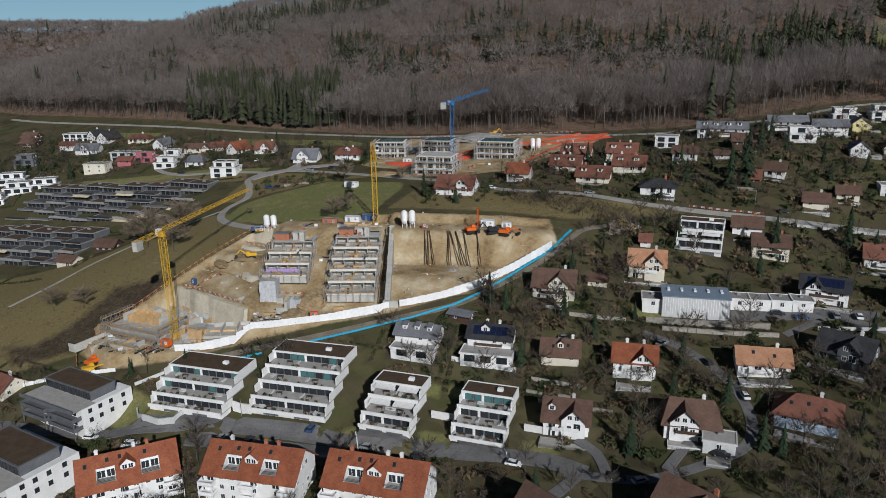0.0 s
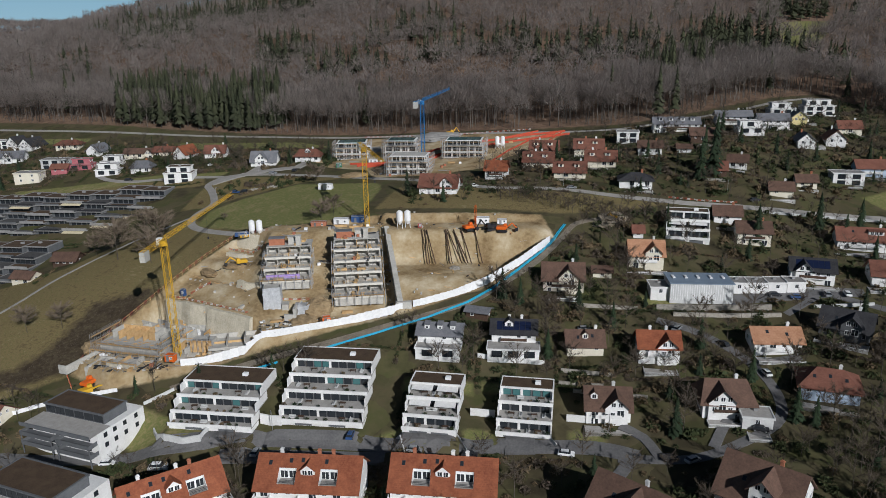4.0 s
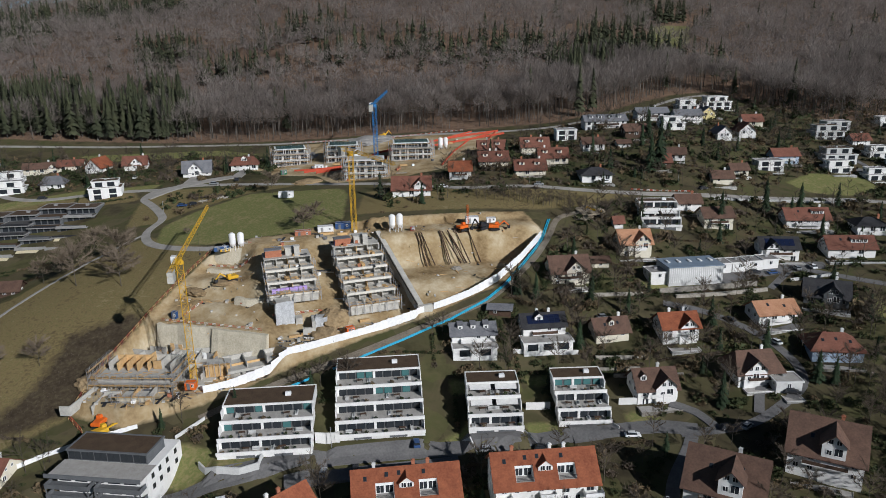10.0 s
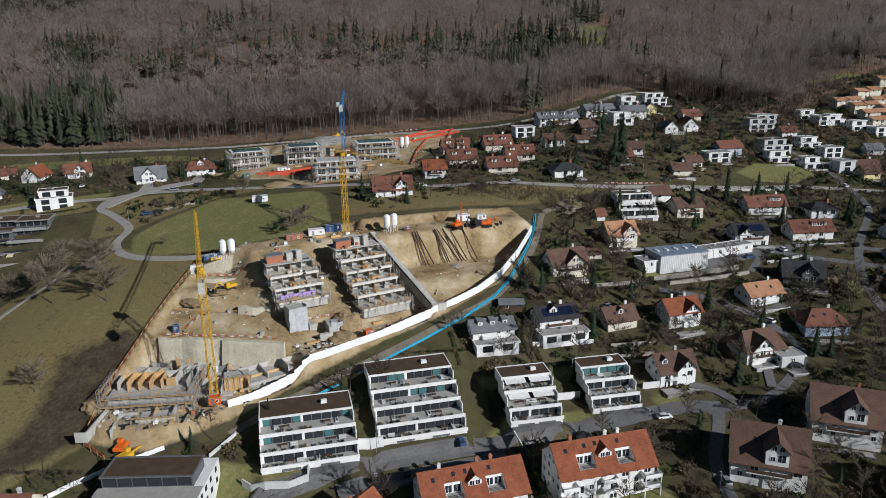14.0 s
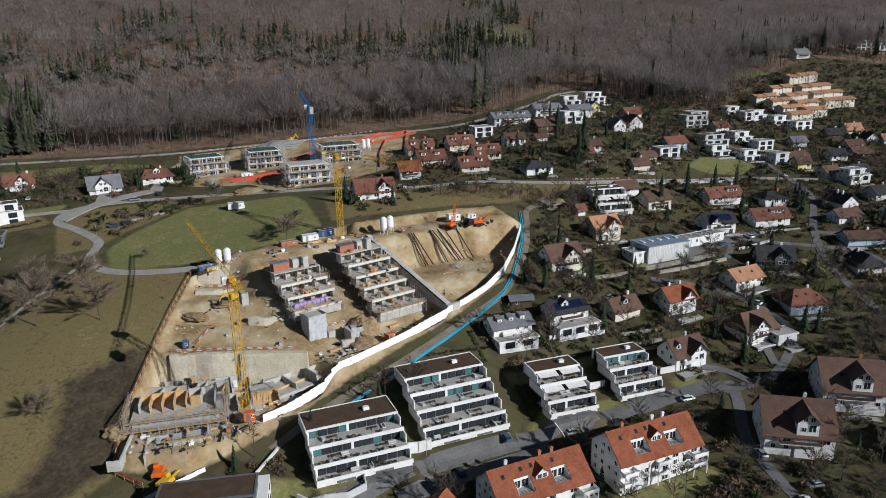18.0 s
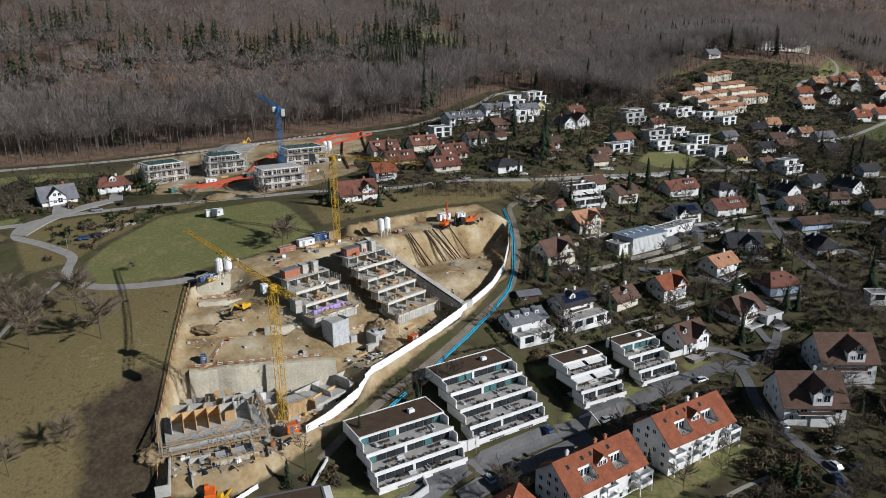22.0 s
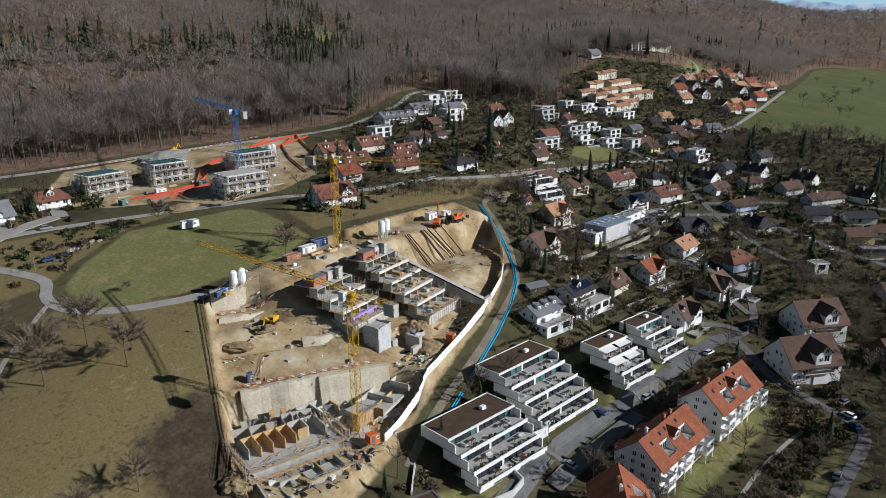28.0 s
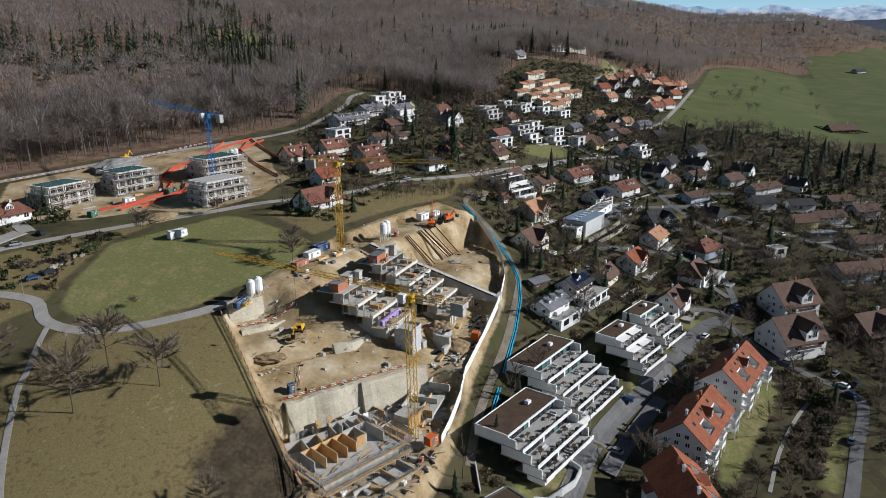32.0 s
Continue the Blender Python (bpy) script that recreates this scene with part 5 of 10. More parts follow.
house("brown house behind firs with timber balconies", 114, 241.5, -20, 11.7, 9.5, 6.9, CREAM, BROWN_T, 32)
# around the farmhouse and up the hill
house("pink and white house with an orange-red roof", 33.5, 318.7, -20, 9.9, 8.6, 7.7, PALE, RED_T, 38, chim=1)
house("old farmhouse with a broad brown roof and white walls", 5.3, 305.4, -20, 16.2, 11.2, 7.3, WHITE, RUSSET_T, 38, chim=1, gable=(3.6, 5.2, 0.5))
for hx, hy, hu in ((65.7, 353.4, 6.9), (57.1, 333.1, 6.5), (86.1, 344.9, 6.9), (84.2, 322.6, 6.9), (65.5, 310.9, 6.5)):
    house("terraced house with a steep russet roof and chimneys", hx, hy, -20, 14, 9.5, hu, CREAM, RUSSET_T, 38, dormers=((-4, 2.4, "shed"), (3, 2.4, "shed")), chim=2, group="russet roofed houses")
flat_house("white cubic house with flat roof", 110.2, 354.5, -20, 10.8, 8.6, 5.0)
house("white house with a brown gable roof", 111.5, 330, -20, 10.8, 8.6, 5.8, WHITE, BROWN_T, 30)
house("long house with a grey fibre-cement roof", 140.6, 364, -18, 23.4, 10.3, 6.9, WHITE, GREY_T, 28, dormers=((-8, 2, "shed"), (-3, 2, "shed"), (3, 2, "shed"), (8, 2, "shed")), chim=0)
house("dark timber house with brown roof", 141.5, 336.8, -18, 11.7, 9.5, 6.5, WOODW, BROWN_T, 32)
flat_house("white cubic flats with terraces", 170, 342.5, -15, 12.6, 9.5, 6.2, WHITE, GRAVEL, 3)
house("long house with a grey roof above the lane", 174.6, 367, -18, 18.0, 9.5, 6.9, WHITE, GREY_T, 28, chim=1)
house("small white gable house with brown roof", 140.5, 300.6, -30, 8.1, 6.9, 5.4, WHITE, BROWN_T, 36)
house("white gable house with a blue-grey roof", 186.9, 322, 70, 10.8, 7.7, 6.2, WHITE, GREY_T, 40)
house("white gable house with a dark brown roof", 203.5, 322.8, 65, 11.7, 8.6, 6.9, WHITE, RUSSET_T, 42)
house("pale blue house with a russet roof", 198, 289.5, -20, 12.6, 8.6, 6.2, BLUEW, RUSSET_T, 34)
flat_house("low white house with flat roof", 182, 283, -20, 12.6, 7.7, 3.9, WHITE)
flat_house("brown-roofed flat house with long terraces", 252.1, 312.6, -20, 16.2, 10.3, 6.2, PALE, SEDUM, 3)
flat_house("brown flat-roofed house in two tiers", 227.4, 283.3, -20, 16.2, 10.3, 6.2, PALE, SEDUM, 3)
flat_house("white cubic flats with roof terrace", 255.0, 281.8, -20, 12.6, 8.6, 5.0, WHITE, GRAVEL, 2.5)
flat_house("white terraced cubic house on the slope", 252.5, 266.4, -20, 10.8, 8.6, 4.6, WHITE)
flat_house("white terraced cubic house on the slope", 226.4, 259.4, -20, 10.8, 7.7, 4.6, WHITE, GRAVEL, 2.5)
flat_house("white cubic house by the wood", 303.4, 303.7, -20, 12.6, 8.6, 4.6, WHITE)
house("small brown house among trees", 160.8, 280.5, -20, 8.1, 6.9, 4.6, CREAM, BROWN_T, 34)
house("brown house above the side street", 247.8, 243.4, -30, 11.7, 8.6, 5.4, CREAM, BROWN_T, 32)
flat_house("white modern flats with terraces above the lane", 231.8, 378.5, -15, 16.2, 10.3, 6.9, WHITE, GRAVEL, 3)
flat_house("white flats beside the forest road", 209.5, 378.5, -15, 12.6, 9.5, 6.2, WHITE, GRAVEL, 3)
house("grey roofed house above the lane", 189, 353, -18, 15.3, 9.5, 6.9, WHITE, GREY_T, 30)
house("yellow house with a grey gable roof", 206, 357, 70, 9.9, 7.7, 6.9, YELLOWW, GREY_T, 38)
house("brown house among bare shrubs", 222, 338, -20, 10.8, 8.6, 6.2, CREAM, RUSSET_T, 36)
# the quarter of dark roofs
GR = "white gable house with a red upper gable and dark roof"
for hx, hy in ((189.0, 192.3), (219.0, 171.0), (220.8, 145.4), (206.3, 117.9)):
    house(GR, hx, hy, 68, 11.5, 9, 7, WHITE, DARK_T, 36, chim=2, group="gable houses with red gables")
house("white house with a brown roof", 173.6, 183.9, -25, 11.7, 7.7, 5.4, WHITE, BROWN_T, 32)
house("long low house with a brown roof", 156.1, 169.5, -35, 15.3, 8.6, 4.6, BLUEW, BROWN_T, 26)
house("white house with a dark hipped roof", 133.9, 159.5, 55, 10.8, 9.5, 6.2, WHITE, DARK_T, 38, hip=2)
house("white gable house with a black roof", 163.5, 136.2, -60, 11.7, 8.6, 6.2, WHITE, DARK_T, 34)
house("grey-brown house with low roof", 195.1, 132.1, -40, 12.6, 8.6, 4.6, PALE, BROWN_T, 24)
house("yellow and green house with a brown roof", 149.4, 117.9, -60, 12.6, 8.6, 5.4, YELLOWW, BROWN_T, 32)
house("pale bungalow with a low dark roof", 172.6, 117.9, -60, 13.5, 8.6, 5.0, PALE, DARK_T, 26)
house("long house with a russet-brown roof", 161.7, 105.8, -60, 16.2, 8.6, 5.4, WHITE, BROWN_T, 28)
house("pale house with a steep dark roof", 215.9, 187.1, -20, 9.9, 7.7, 6.2, PALE, DARK_T, 36)
house("pale dark-roofed house by the field", 259.9, 172.9, -30, 10.8, 7.7, 6.2, PALE, DARK_T, 36)
flat_house("white cubic flats on three levels", 236.1, 206.7, -20, 12.6, 9.5, 6.5, WHITE, GRAVEL, 3)
house("low house with a brown roof", 196.1, 96.7, -60, 13.5, 8.6, 4.6, PALE, BROWN_T, 26)
house("white house with a brown roof by the crossing", 138.2, 91.6, -60, 13.5, 8.6, 5.4, WHITE, BROWN_T, 30)
house("grey house with a brown roof", 185.4, 138.2, -40, 10.8, 7.7, 5.4, PALE, BROWN_T, 30)
house("dark house with a brown roof by the road", 185.6, 85.5, -60, 12.6, 8.6, 5.4, PALE, BROWN_T, 30)
flat_house("low dark garage row with flat roof", 138.8, 109.9, -62, 13.5, 5.2, 2.3, GREYW, GRAVEL, cat="garage", glass_front=False)
flat_house("small white flat-roofed house", 105.9, 130.9, -50, 6.3, 5.2, 3.9, WHITE)
house("pale house with grey-brown roof", 101.0, 102.0, -60, 13.5, 10.3, 6.2, BLUEW, BROWN_T, 30)
house("white house with a brown roof and dormer", 111.2, 88.8, -60, 12.6, 8.6, 6.2, WHITE, BROWN_T, 34)
house("dark roofed house above the crossing", 250.6, 210.9, -20, 9.9, 7.7, 5.8, PALE, DARK_T, 36)
house("pale house with a steep dark roof", 235.3, 219.1, -20, 9.0, 7.7, 5.8, WHITE, BROWN_T, 36)
flat_house("pale cubic house with flat roof", 235.6, 247.5, -20, 9.0, 7.7, 5.4, PALE)
flat_house("white house with broad terrace", 216.0, 272.9, -20, 11.7, 8.6, 4.6, WHITE, GRAVEL, 2.5)
flat_house("low house with a grey roof and terrace", 268.2, 321.0, -20, 13.5, 8.6, 4.6, PALE)
flat_house("white terraced house with glass front", 302.4, 315.9, -20, 11.7, 8.6, 4.6, WHITE, GRAVEL, 2.5)
house("small white gable house with an orange roof", 338.8, 251.9, -35, 10, 8, 6.2, WHITE, ORANGE_T, 42, balc=False)
house("small white gable house with a dark roof", 329.6, 237.7, 55, 9, 7.5, 5.8, WHITE, DARK_T, 42, balc=False)
house("white house with an orange lean roof", 336, 229, -35, 9, 7.5, 5.5, WHITE, ORANGE_T, 36, balc=False)
house("dark house among firs", 314.7, 254, -30, 10, 8, 6.0, WOODW, DARK_T, 36, balc=False)
house("grey house with a pale gable by the field", 332, 216, -40, 12, 8.5, 6.0, PALE, GREY_T, 36, balc=False)
house("dark timber house by the field", 297.5, 201.3, -35, 11, 9, 6.5, WOODW, DARK_T, 36, balc=False)
house("dark timber barn beside the field", 287.6, 226, -30, 11, 8.5, 6.0, WOODW, BROWN_T, 34, balc=False)
house("low house with a brown roof", 195, 171, -40, 11, 8, 5.0, PALE, BROWN_T, 28)
house("brown house with a low roof", 196.5, 151.5, -40, 11.5, 9, 6.0, PALE, BROWN_T, 32)
house("dark house among shrubs below the street", 145, 273.5, -25, 9, 7.5, 5.0, CREAM, BROWN_T, 34)
house("brown timber house behind the tall fir", 127, 295.5, -25, 9.5, 8, 5.4, WOODW, RUSSET_T, 36)
house("pale garden house beside the lane", 126.5, 325, -18, 6.5, 5.5, 3.4, PALE, BROWN_T, 26, chim=0, balc=False)
house("white house with a dark roof below the street", 111.5, 256, -22, 10, 8, 5.4, WHITE, BROWN_T, 34)
house("yellow house with a brown roof by the crossing", 238.5, 235.6, -25, 8.5, 7.5, 6.2, YELLOWW, BROWN_T, 38)
house("pale house with a dark roof beside the lane", 272, 232, -30, 10, 8, 5.8, WHITE, DARK_T, 34)
house("small house with a grey roof among trees", 279, 258, -30, 9, 7.5, 5.4, PALE, GREY_T, 34)
house("brown roofed house among bare trees", 303, 236, -35, 10, 8, 5.6, CREAM, BROWN_T, 34)
house("white cottage with a red roof by the wood", 262, 300, -20, 9.5, 8, 5.2, WHITE, RUSSET_T, 34)
house("dark chalet at the forest edge", -300, 521, -5, 11, 9, 6.5, WOODW, BROWN_T, 32, balc=False)
house("white gable house with a slate roof", -246, 507, 68, 10, 8.5, 7.0, WHITE, DARK_T, 44, balc=False)
flat_house("white house with glass balconies", -167.8, 438, -5, 11.5, 8, 5.6, WHITE, GRAVEL, 2.5)
house("dark red timber house beside the pink flats", -196, 437, -5, 9, 7, 5.2, PINKW, RUSSET_T, 28, balc=False)
house("low brown house between gable houses", -140.5, 449, -5, 12, 8, 5.0, CREAM, RUSSET_T, 30, balc=False)
house("pale cottage with a brown roof below the dark terraces", -167, 302.0, -20, 9, 6.5, 4.0, CREAM, BROWN_T, 30, chim=0, balc=False, cat="shed")
# far row houses, village and manor
for k, (hx, hy) in enumerate(((340.0, 318.0), (366.5, 320.5), (398.0, 324.5), (342.0, 307.0), (362.0, 306.5), (386.0, 308.5), (336.0, 296.0), (355.0, 295.0), (382.0, 298.0), (328.0, 286.0), (347.0, 285.0), (377.0, 287.0))):
    for j in range(2 + (k % 3 == 2)):
        house("pale row house with a light orange roof", hx + 8.6 * j, hy - 3.1 * j, -20, 8.4, 8, 6.4, CREAM, ORANGE_T, 20, balc=False, chim=0, group="pale row houses")
flat_house("white cubic house beside the row houses", 309, 301, -20, 10, 8, 5.5, WHITE, GRAVEL, 2.5)
flat_house("white cubic flats beside the row houses", 313, 288, -20, 12, 8, 5.0, WHITE, GRAVEL, 2.5)
flat_house("low white house with a long glass front", 318, 276, -20, 13, 8, 4.2, WHITE, GRAVEL)
VILLAGE = ((447.3, 265.9), (494.0, 268.7), (476.2, 259.9), (517.2, 260.4), (550.8, 258.2), (520.4, 248.4), (589.3, 249.9), (570.9, 241.2), (610.0, 243.0), (580.5, 225.0), (549.9, 216.5), (530.9, 210.5), (508.2, 206.7), (588.7, 206.5), (515.0, 224.5), (420.9, 216.2), (446.7, 217.8), (468.2, 212.2), (446.3, 207.9), (417.8, 255.0), (457.0, 247.5), (566.0, 211.0), (538.0, 228.0), (432.0, 226.0))
for k, (hx, hy) in enumerate(VILLAGE):
    house("white village house with an orange-red roof", hx, hy, (-35, -28, 52)[k % 3], 12.5, 9.5, 7.6, WHITE, (RED_T, ORANGE_T, RUSSET_T)[k % 3], 40, balc=False, chim=1, dormers=((0, 2.4, "shed"),) if k % 2 else (), group="village houses")
house("large cream manor house with a grey roof", 598, 324, -25, 30.6, 12.0, 11.6, CREAM, GREY_T, 40, hip=6, chim=2, cat="manor", dormers=((-10, 2, "gable"), (0, 2, "gable"), (10, 2, "gable")))
flat_house("long pale annex of the manor", 566, 338, -25, 36.0, 10.3, 6.9, PALE, GRAVEL, cat="annex")
house("white house below the manor", 466, 352, -25, 12.6, 9.5, 6.9, WHITE, GREY_T, 36)
house("dark farm building in the far meadow", 1132.8, -39.1, -40, 23.4, 12.0, 6.9, PALE, DARK_T, 34, cat="farm")
house("old farm with a brown roof in the meadow", 468.5, 63.8, -60, 25.2, 11.2, 6.2, WOODW, BROWN_T, 36, cat="farm")
# the white houses by the meadow
house("large white gable house with a grey roof", -77.9, 401.8, -8, 13.5, 10.3, 6.9, WHITE, GREY_T, 42, gable=(-0.9, 6.5, 0.9), chim=1)
house("white house with a russet roof and hedges", -54.2, 402.2, -10, 13.5, 8.6, 6.2, WHITE, RUSSET_T, 34, hip=3, dormers=((0, 3, "gable"),), chim=1)
house("white gable house with a bright red roof", -126.1, 435.6, 60, 11.7, 8.6, 6.9, WHITE, RED_T, 44)
house("white house with a russet roof and gable", -107.6, 429.3, -8, 11.7, 8.6, 6.5, WHITE, RUSSET_T, 40, gable=(0.9, 5.2, 0.9))
house("long low house with a brown roof", -154.5, 450.3, -5, 18.0, 7.7, 5.4, CREAM, BROWN_T, 30, gable=(5.4, 5.2, 0.9))
house("white house with a grey roof", -185.0, 470.6, 70, 11.7, 8.6, 6.2, WHITE, GREY_T, 40)
house("cream house with a russet hipped roof", -207.8, 489.5, -5, 14.4, 8.6, 5.4, CREAM, RUSSET_T, 28, hip=4)
house("white gable house with a dark roof", -234.0, 499.6, 70, 13.5, 9.5, 6.9, WHITE, DARK_T, 42)
flat_house("white modern house with a flat roof", -260.0, 509.8, -5, 19.8, 7.7, 4.6, WHITE)
house("white house with a russet low roof", -255.4, 487.5, -5, 11.7, 7.7, 5.4, WHITE, RUSSET_T, 26)
house("white house with a grey roof and two gables", -236.7, 474.5, -5, 15.3, 8.6, 6.2, WHITE, GREY_T, 38, gable=(-0.9, 5.2, 0.9))
flat_house("dark grey cubic house with glass front", -270.8, 459.1, 5, 12.6, 9.5, 6.9, GREYW, GRAVEL, 2.5)
flat_house("pale cubic house with a grey side", -209.8, 427.7, -5, 13.5, 8.6, 5.0, CREAM, GRAVEL, glass_front=False)
flat_house("pink cubic house with balconies", -185.8, 440.7, -5, 12.6, 7.7, 5.4, PINKW, GRAVEL, 3)
flat_house("white and dark cubic house with balconies", -165.6, 421.6, -5, 12.6, 7.7, 5.4, WHITE, GRAVEL, 2.5)
house("white house with a grey hipped roof", -146.4, 418.0, -5, 10.8, 8.6, 5.4, WHITE, GREY_T, 34, hip=3)
flat_house("white rounded house with broad balconies", -120.7, 389.6, -5, 14.4, 9.5, 6.9, WHITE, SEDUM, 2.5)
flat_house("beige low house with flat roof", -203.1, 452.7, -5, 16.2, 8.6, 3.9, PALE, GRAVEL)
house("dark wooden chalet with brown roof", -292.5, 505.7, -5, 11.7, 9.5, 6.2, WOODW, BROWN_T, 30)
for hx, hy, hu in ((-260.6, 424.9, 5.4), (-246.4, 405.6, 5.4), (-253.4, 389.2, 5.4), (-234.3, 412.1, 3.9), (-272.3, 406.4, 6.2)):
    flat_house("white terraced flats with broad balconies", hx, hy, 15, 15, 10, hu, WHITE, GRAVEL, 3, group="white terraced flats")
house("old brown barn with a tiled roof", -152.7, 309.6, -10, 9.9, 6.9, 4.6, WOODW, BROWN_T, 34, balc=False, chim=0, cat="barn")
house("brown tiled house beside the site entrance", -144, 209.5, -30, 12.4, 9.3, 5.2, CREAM, RUSSET_T, 36, chim=1)
# lower storeys with terraces before the hillside houses
flat_house("white lower storey with a broad sun terrace", 11.8, 197.6, -15, 15.5, 6.0, 3.0, WHITE, SLAB, cat="house")
flat_house("white lower storey with a broad sun terrace", -10.6, 202.4, -17, 13.5, 5.0, 2.8, WHITE, SLAB, cat="house")
flat_house("small flat-roofed double garage with green doors", 66.6, 156.0, -20, 7.5, 6, 2.6, PALE, SLAB, cat="garage", glass_front=False)


# ---- terraced white flats ----
def pane_mesh(w, h, glass):
    bm = bmesh.new()
    box(bm, -w / 2, w / 2, -0.03, 0.03, 0, h, 1)
    for x0, x1, z0, z1 in ((-w / 2, w / 2, 0, 0.07), (-w / 2, w / 2, h - 0.07, h), (-w / 2, -w / 2 + 0.06, 0.07, h - 0.07), (w / 2 - 0.06, w / 2, 0.07, h - 0.07)):
        box(bm, x0, x1, -0.06, 0.05, z0, z1)
    return mesh_of("glass_pane", bm, DARKM, glass)


PANE, PANE_T = pane_mesh(2.2, 2.35, GLASS), pane_mesh(2.2, 2.35, TEALG)
PIECES = {}


def clump_mesh(seed, n=90, size=1.0, leaf=0.16):
    """A shrub of many small leaves on stems."""
    r = np.random.RandomState(seed)
    v, f = [], []
    for i in range(n):
        d = r.normal(0, 1, 3)
        d = d / np.linalg.norm(d) * size * r.uniform(0.45, 1.0) * np.array([1, 1, 0.9])
        d[2] = abs(d[2]) * 0.9 + 0.1 * size
        a, b = r.normal(0, leaf, 3), r.normal(0, leaf, 3)
        k = len(v)
        v += [d - a, d + b, d + a + np.array([0, 0, leaf * 0.7])]
        f.append((k, k + 1, k + 2))
    me = bpy.data.meshes.new("foliage")
    me.from_pydata([tuple(map(float, q)) for q in v], [], f)
    return me


def coloured(me, m):
    me = me.copy()
    me.materials.append(m)
    return me


CLUMPS = [coloured(clump_mesh(s, 90, 1.0, 0.17), m) for s in range(3) for m in (LEAF, NEEDLE, RUSTBUSH)]


def terrace_block(label, x, y, z, turn, L, depth, tiers, step, drop=2.95, teal=(0,), awn=(), base=True, seed=1):
    """Stepped flats: (x, y, z) is the middle of the roof's front edge. Each tier lies lower and further forward."""
    rnd = random.Random(seed)
    root = thing("apartment_block", x, y, z, turn, label, "apartment building", "terraced white flats")
    c, s = math.cos(radians(turn)), math.sin(radians(turn))

    def world(u, v):
        return x + u * c - v * s, y + u * s + v * c

    t = 0.28
    steps_ = step if isinstance(step, tuple) else (step,) * tiers
    # brown roof within a white rim
    bm = bmesh.new()
    box(bm, -L / 2 + 0.25, L / 2 - 0.25, 0.25, depth - 0.25, -0.3, -0.06)
    part("roof", bm, SEDUM, root, "brown planted flat roof")
    bm = bmesh.new()
    ring(bm, -L / 2, L / 2, -0.5, depth, -0.45, 0.12, 0.3)
    part("roof_rim", bm, WHITE, root)
    bm = bmesh.new()
    stack(bm, ((0.8, 0.6, -0.1), (0.8, 0.6, 0.75), (0.7, 0.5, 0.75), (0.7, 0.5, 0.85)), L * 0.2, depth * 0.45)
    part("roof_vent", bm, WHITEP, root)
    for i in range(tiers):
        yf, zt = -sum(steps_[:i]), -i * drop
        zf = zt - drop
        step = steps_[i]
        gnd = min(gz(*world(-L / 2, depth - i * 0.5)), gz(*world(L / 2, depth))) - z
        # side walls run back into the slope
        for sx in (-1, 1):
            bm = bmesh.new()
            x0 = sx * L / 2 - (0 if sx < 0 else t)
            box(bm, x0, x0 + t, yf - step * 0.62, depth if i == 0 else yf + step + 1.5, zf - 0.3, zt - (0.45 if i == 0 else 0.3))
            part("side_wall", bm, WHITE, root)
        # terrace slab in front, and its parapet
        bm = bmesh.new()
        box(bm, -L / 2 - 0.02, L / 2 + 0.02, yf - step - 0.3, (yf + 6 if i else depth - 0.3), zf - 0.3, zf)
        part("terrace_slab", bm, SLAB, root)
        bm = bmesh.new()
        box(bm, -L / 2 - 0.1, L / 2 + 0.1, yf - step - 0.55, yf - step - 0.32, zf - 0.42, zf + 0.62)
        part("parapet", bm, WHITE, root)
        # glazed front with white piers
        n = int((L - 2.0) / 2.35)
        piers = (0, n // 2, n)
        for k in range(n):
            u = (k + 0.5) / n * (L - 1.0) - (L - 1.0) / 2
            shared("glass_pane", PANE_T if (i in teal and rnd.random() < 0.4) else PANE, root, pose(u, yf + 0.3, zf + 0.02))
        for k in piers:
            bm = bmesh.new()
            u = k / n * (L - 1.0) - (L - 1.0) / 2
            box(bm, u - 0.35, u + 0.35, yf + 0.06, yf + 0.5, zf, zt - 0.42)
            part("pier", bm, WHITE, root)
        bm = bmesh.new()
        box(bm, -L / 2 + t, L / 2 - t, yf + 0.45, yf + 0.6, zf, zt - 0.42)
        part("back_wall", bm, GREYW, root)
        if i in awn:
            for sx in (-1, 1):
                bm = bmesh.new()
                slab(bm, [(sx * L * 0.24 - L * 0.2, yf - 2.6, zt - 1.05), (sx * L * 0.24 + L * 0.2, yf - 2.6, zt - 1.05), (sx * L * 0.24 + L * 0.2, yf + 0.02, zt - 0.5), (sx * L * 0.24 - L * 0.2, yf + 0.02, zt - 0.5)], (0, 0, -0.05))
                part("awning", bm, WAWN, root)
        # planters along the parapet
        for k in range(int(L / 2.4)):
            u = -L / 2 + 1.2 + k * 2.4 + rnd.uniform(-0.5, 0.5)
            if rnd.random() < 0.75:
                px, py = world(u, yf - step + rnd.uniform(0.1, 0.5))
                plant = thing("potted_shrub", px, py, z + zf, rnd.uniform(0, 360), "clipped shrub in a planter on a roof terrace", "plant", "terrace plants")
                if "pot" not in PIECES:
                    b2 = bmesh.new()
                    drum(b2, 0, 0, 0, 0.5, 0.35, 0.45, 10)
                    PIECES["pot"] = mesh_of("pot", b2, GREYW)
                shared("pot", PIECES["pot"], plant, pose(0, 0, 0))
                sc = rnd.uniform(0.35, 0.75)
                shared("foliage", CLUMPS[rnd.randrange(len(CLUMPS))], plant, pose(0, 0, 0.42) @ Matrix.Diagonal((sc, sc, sc * 1.1, 1)))
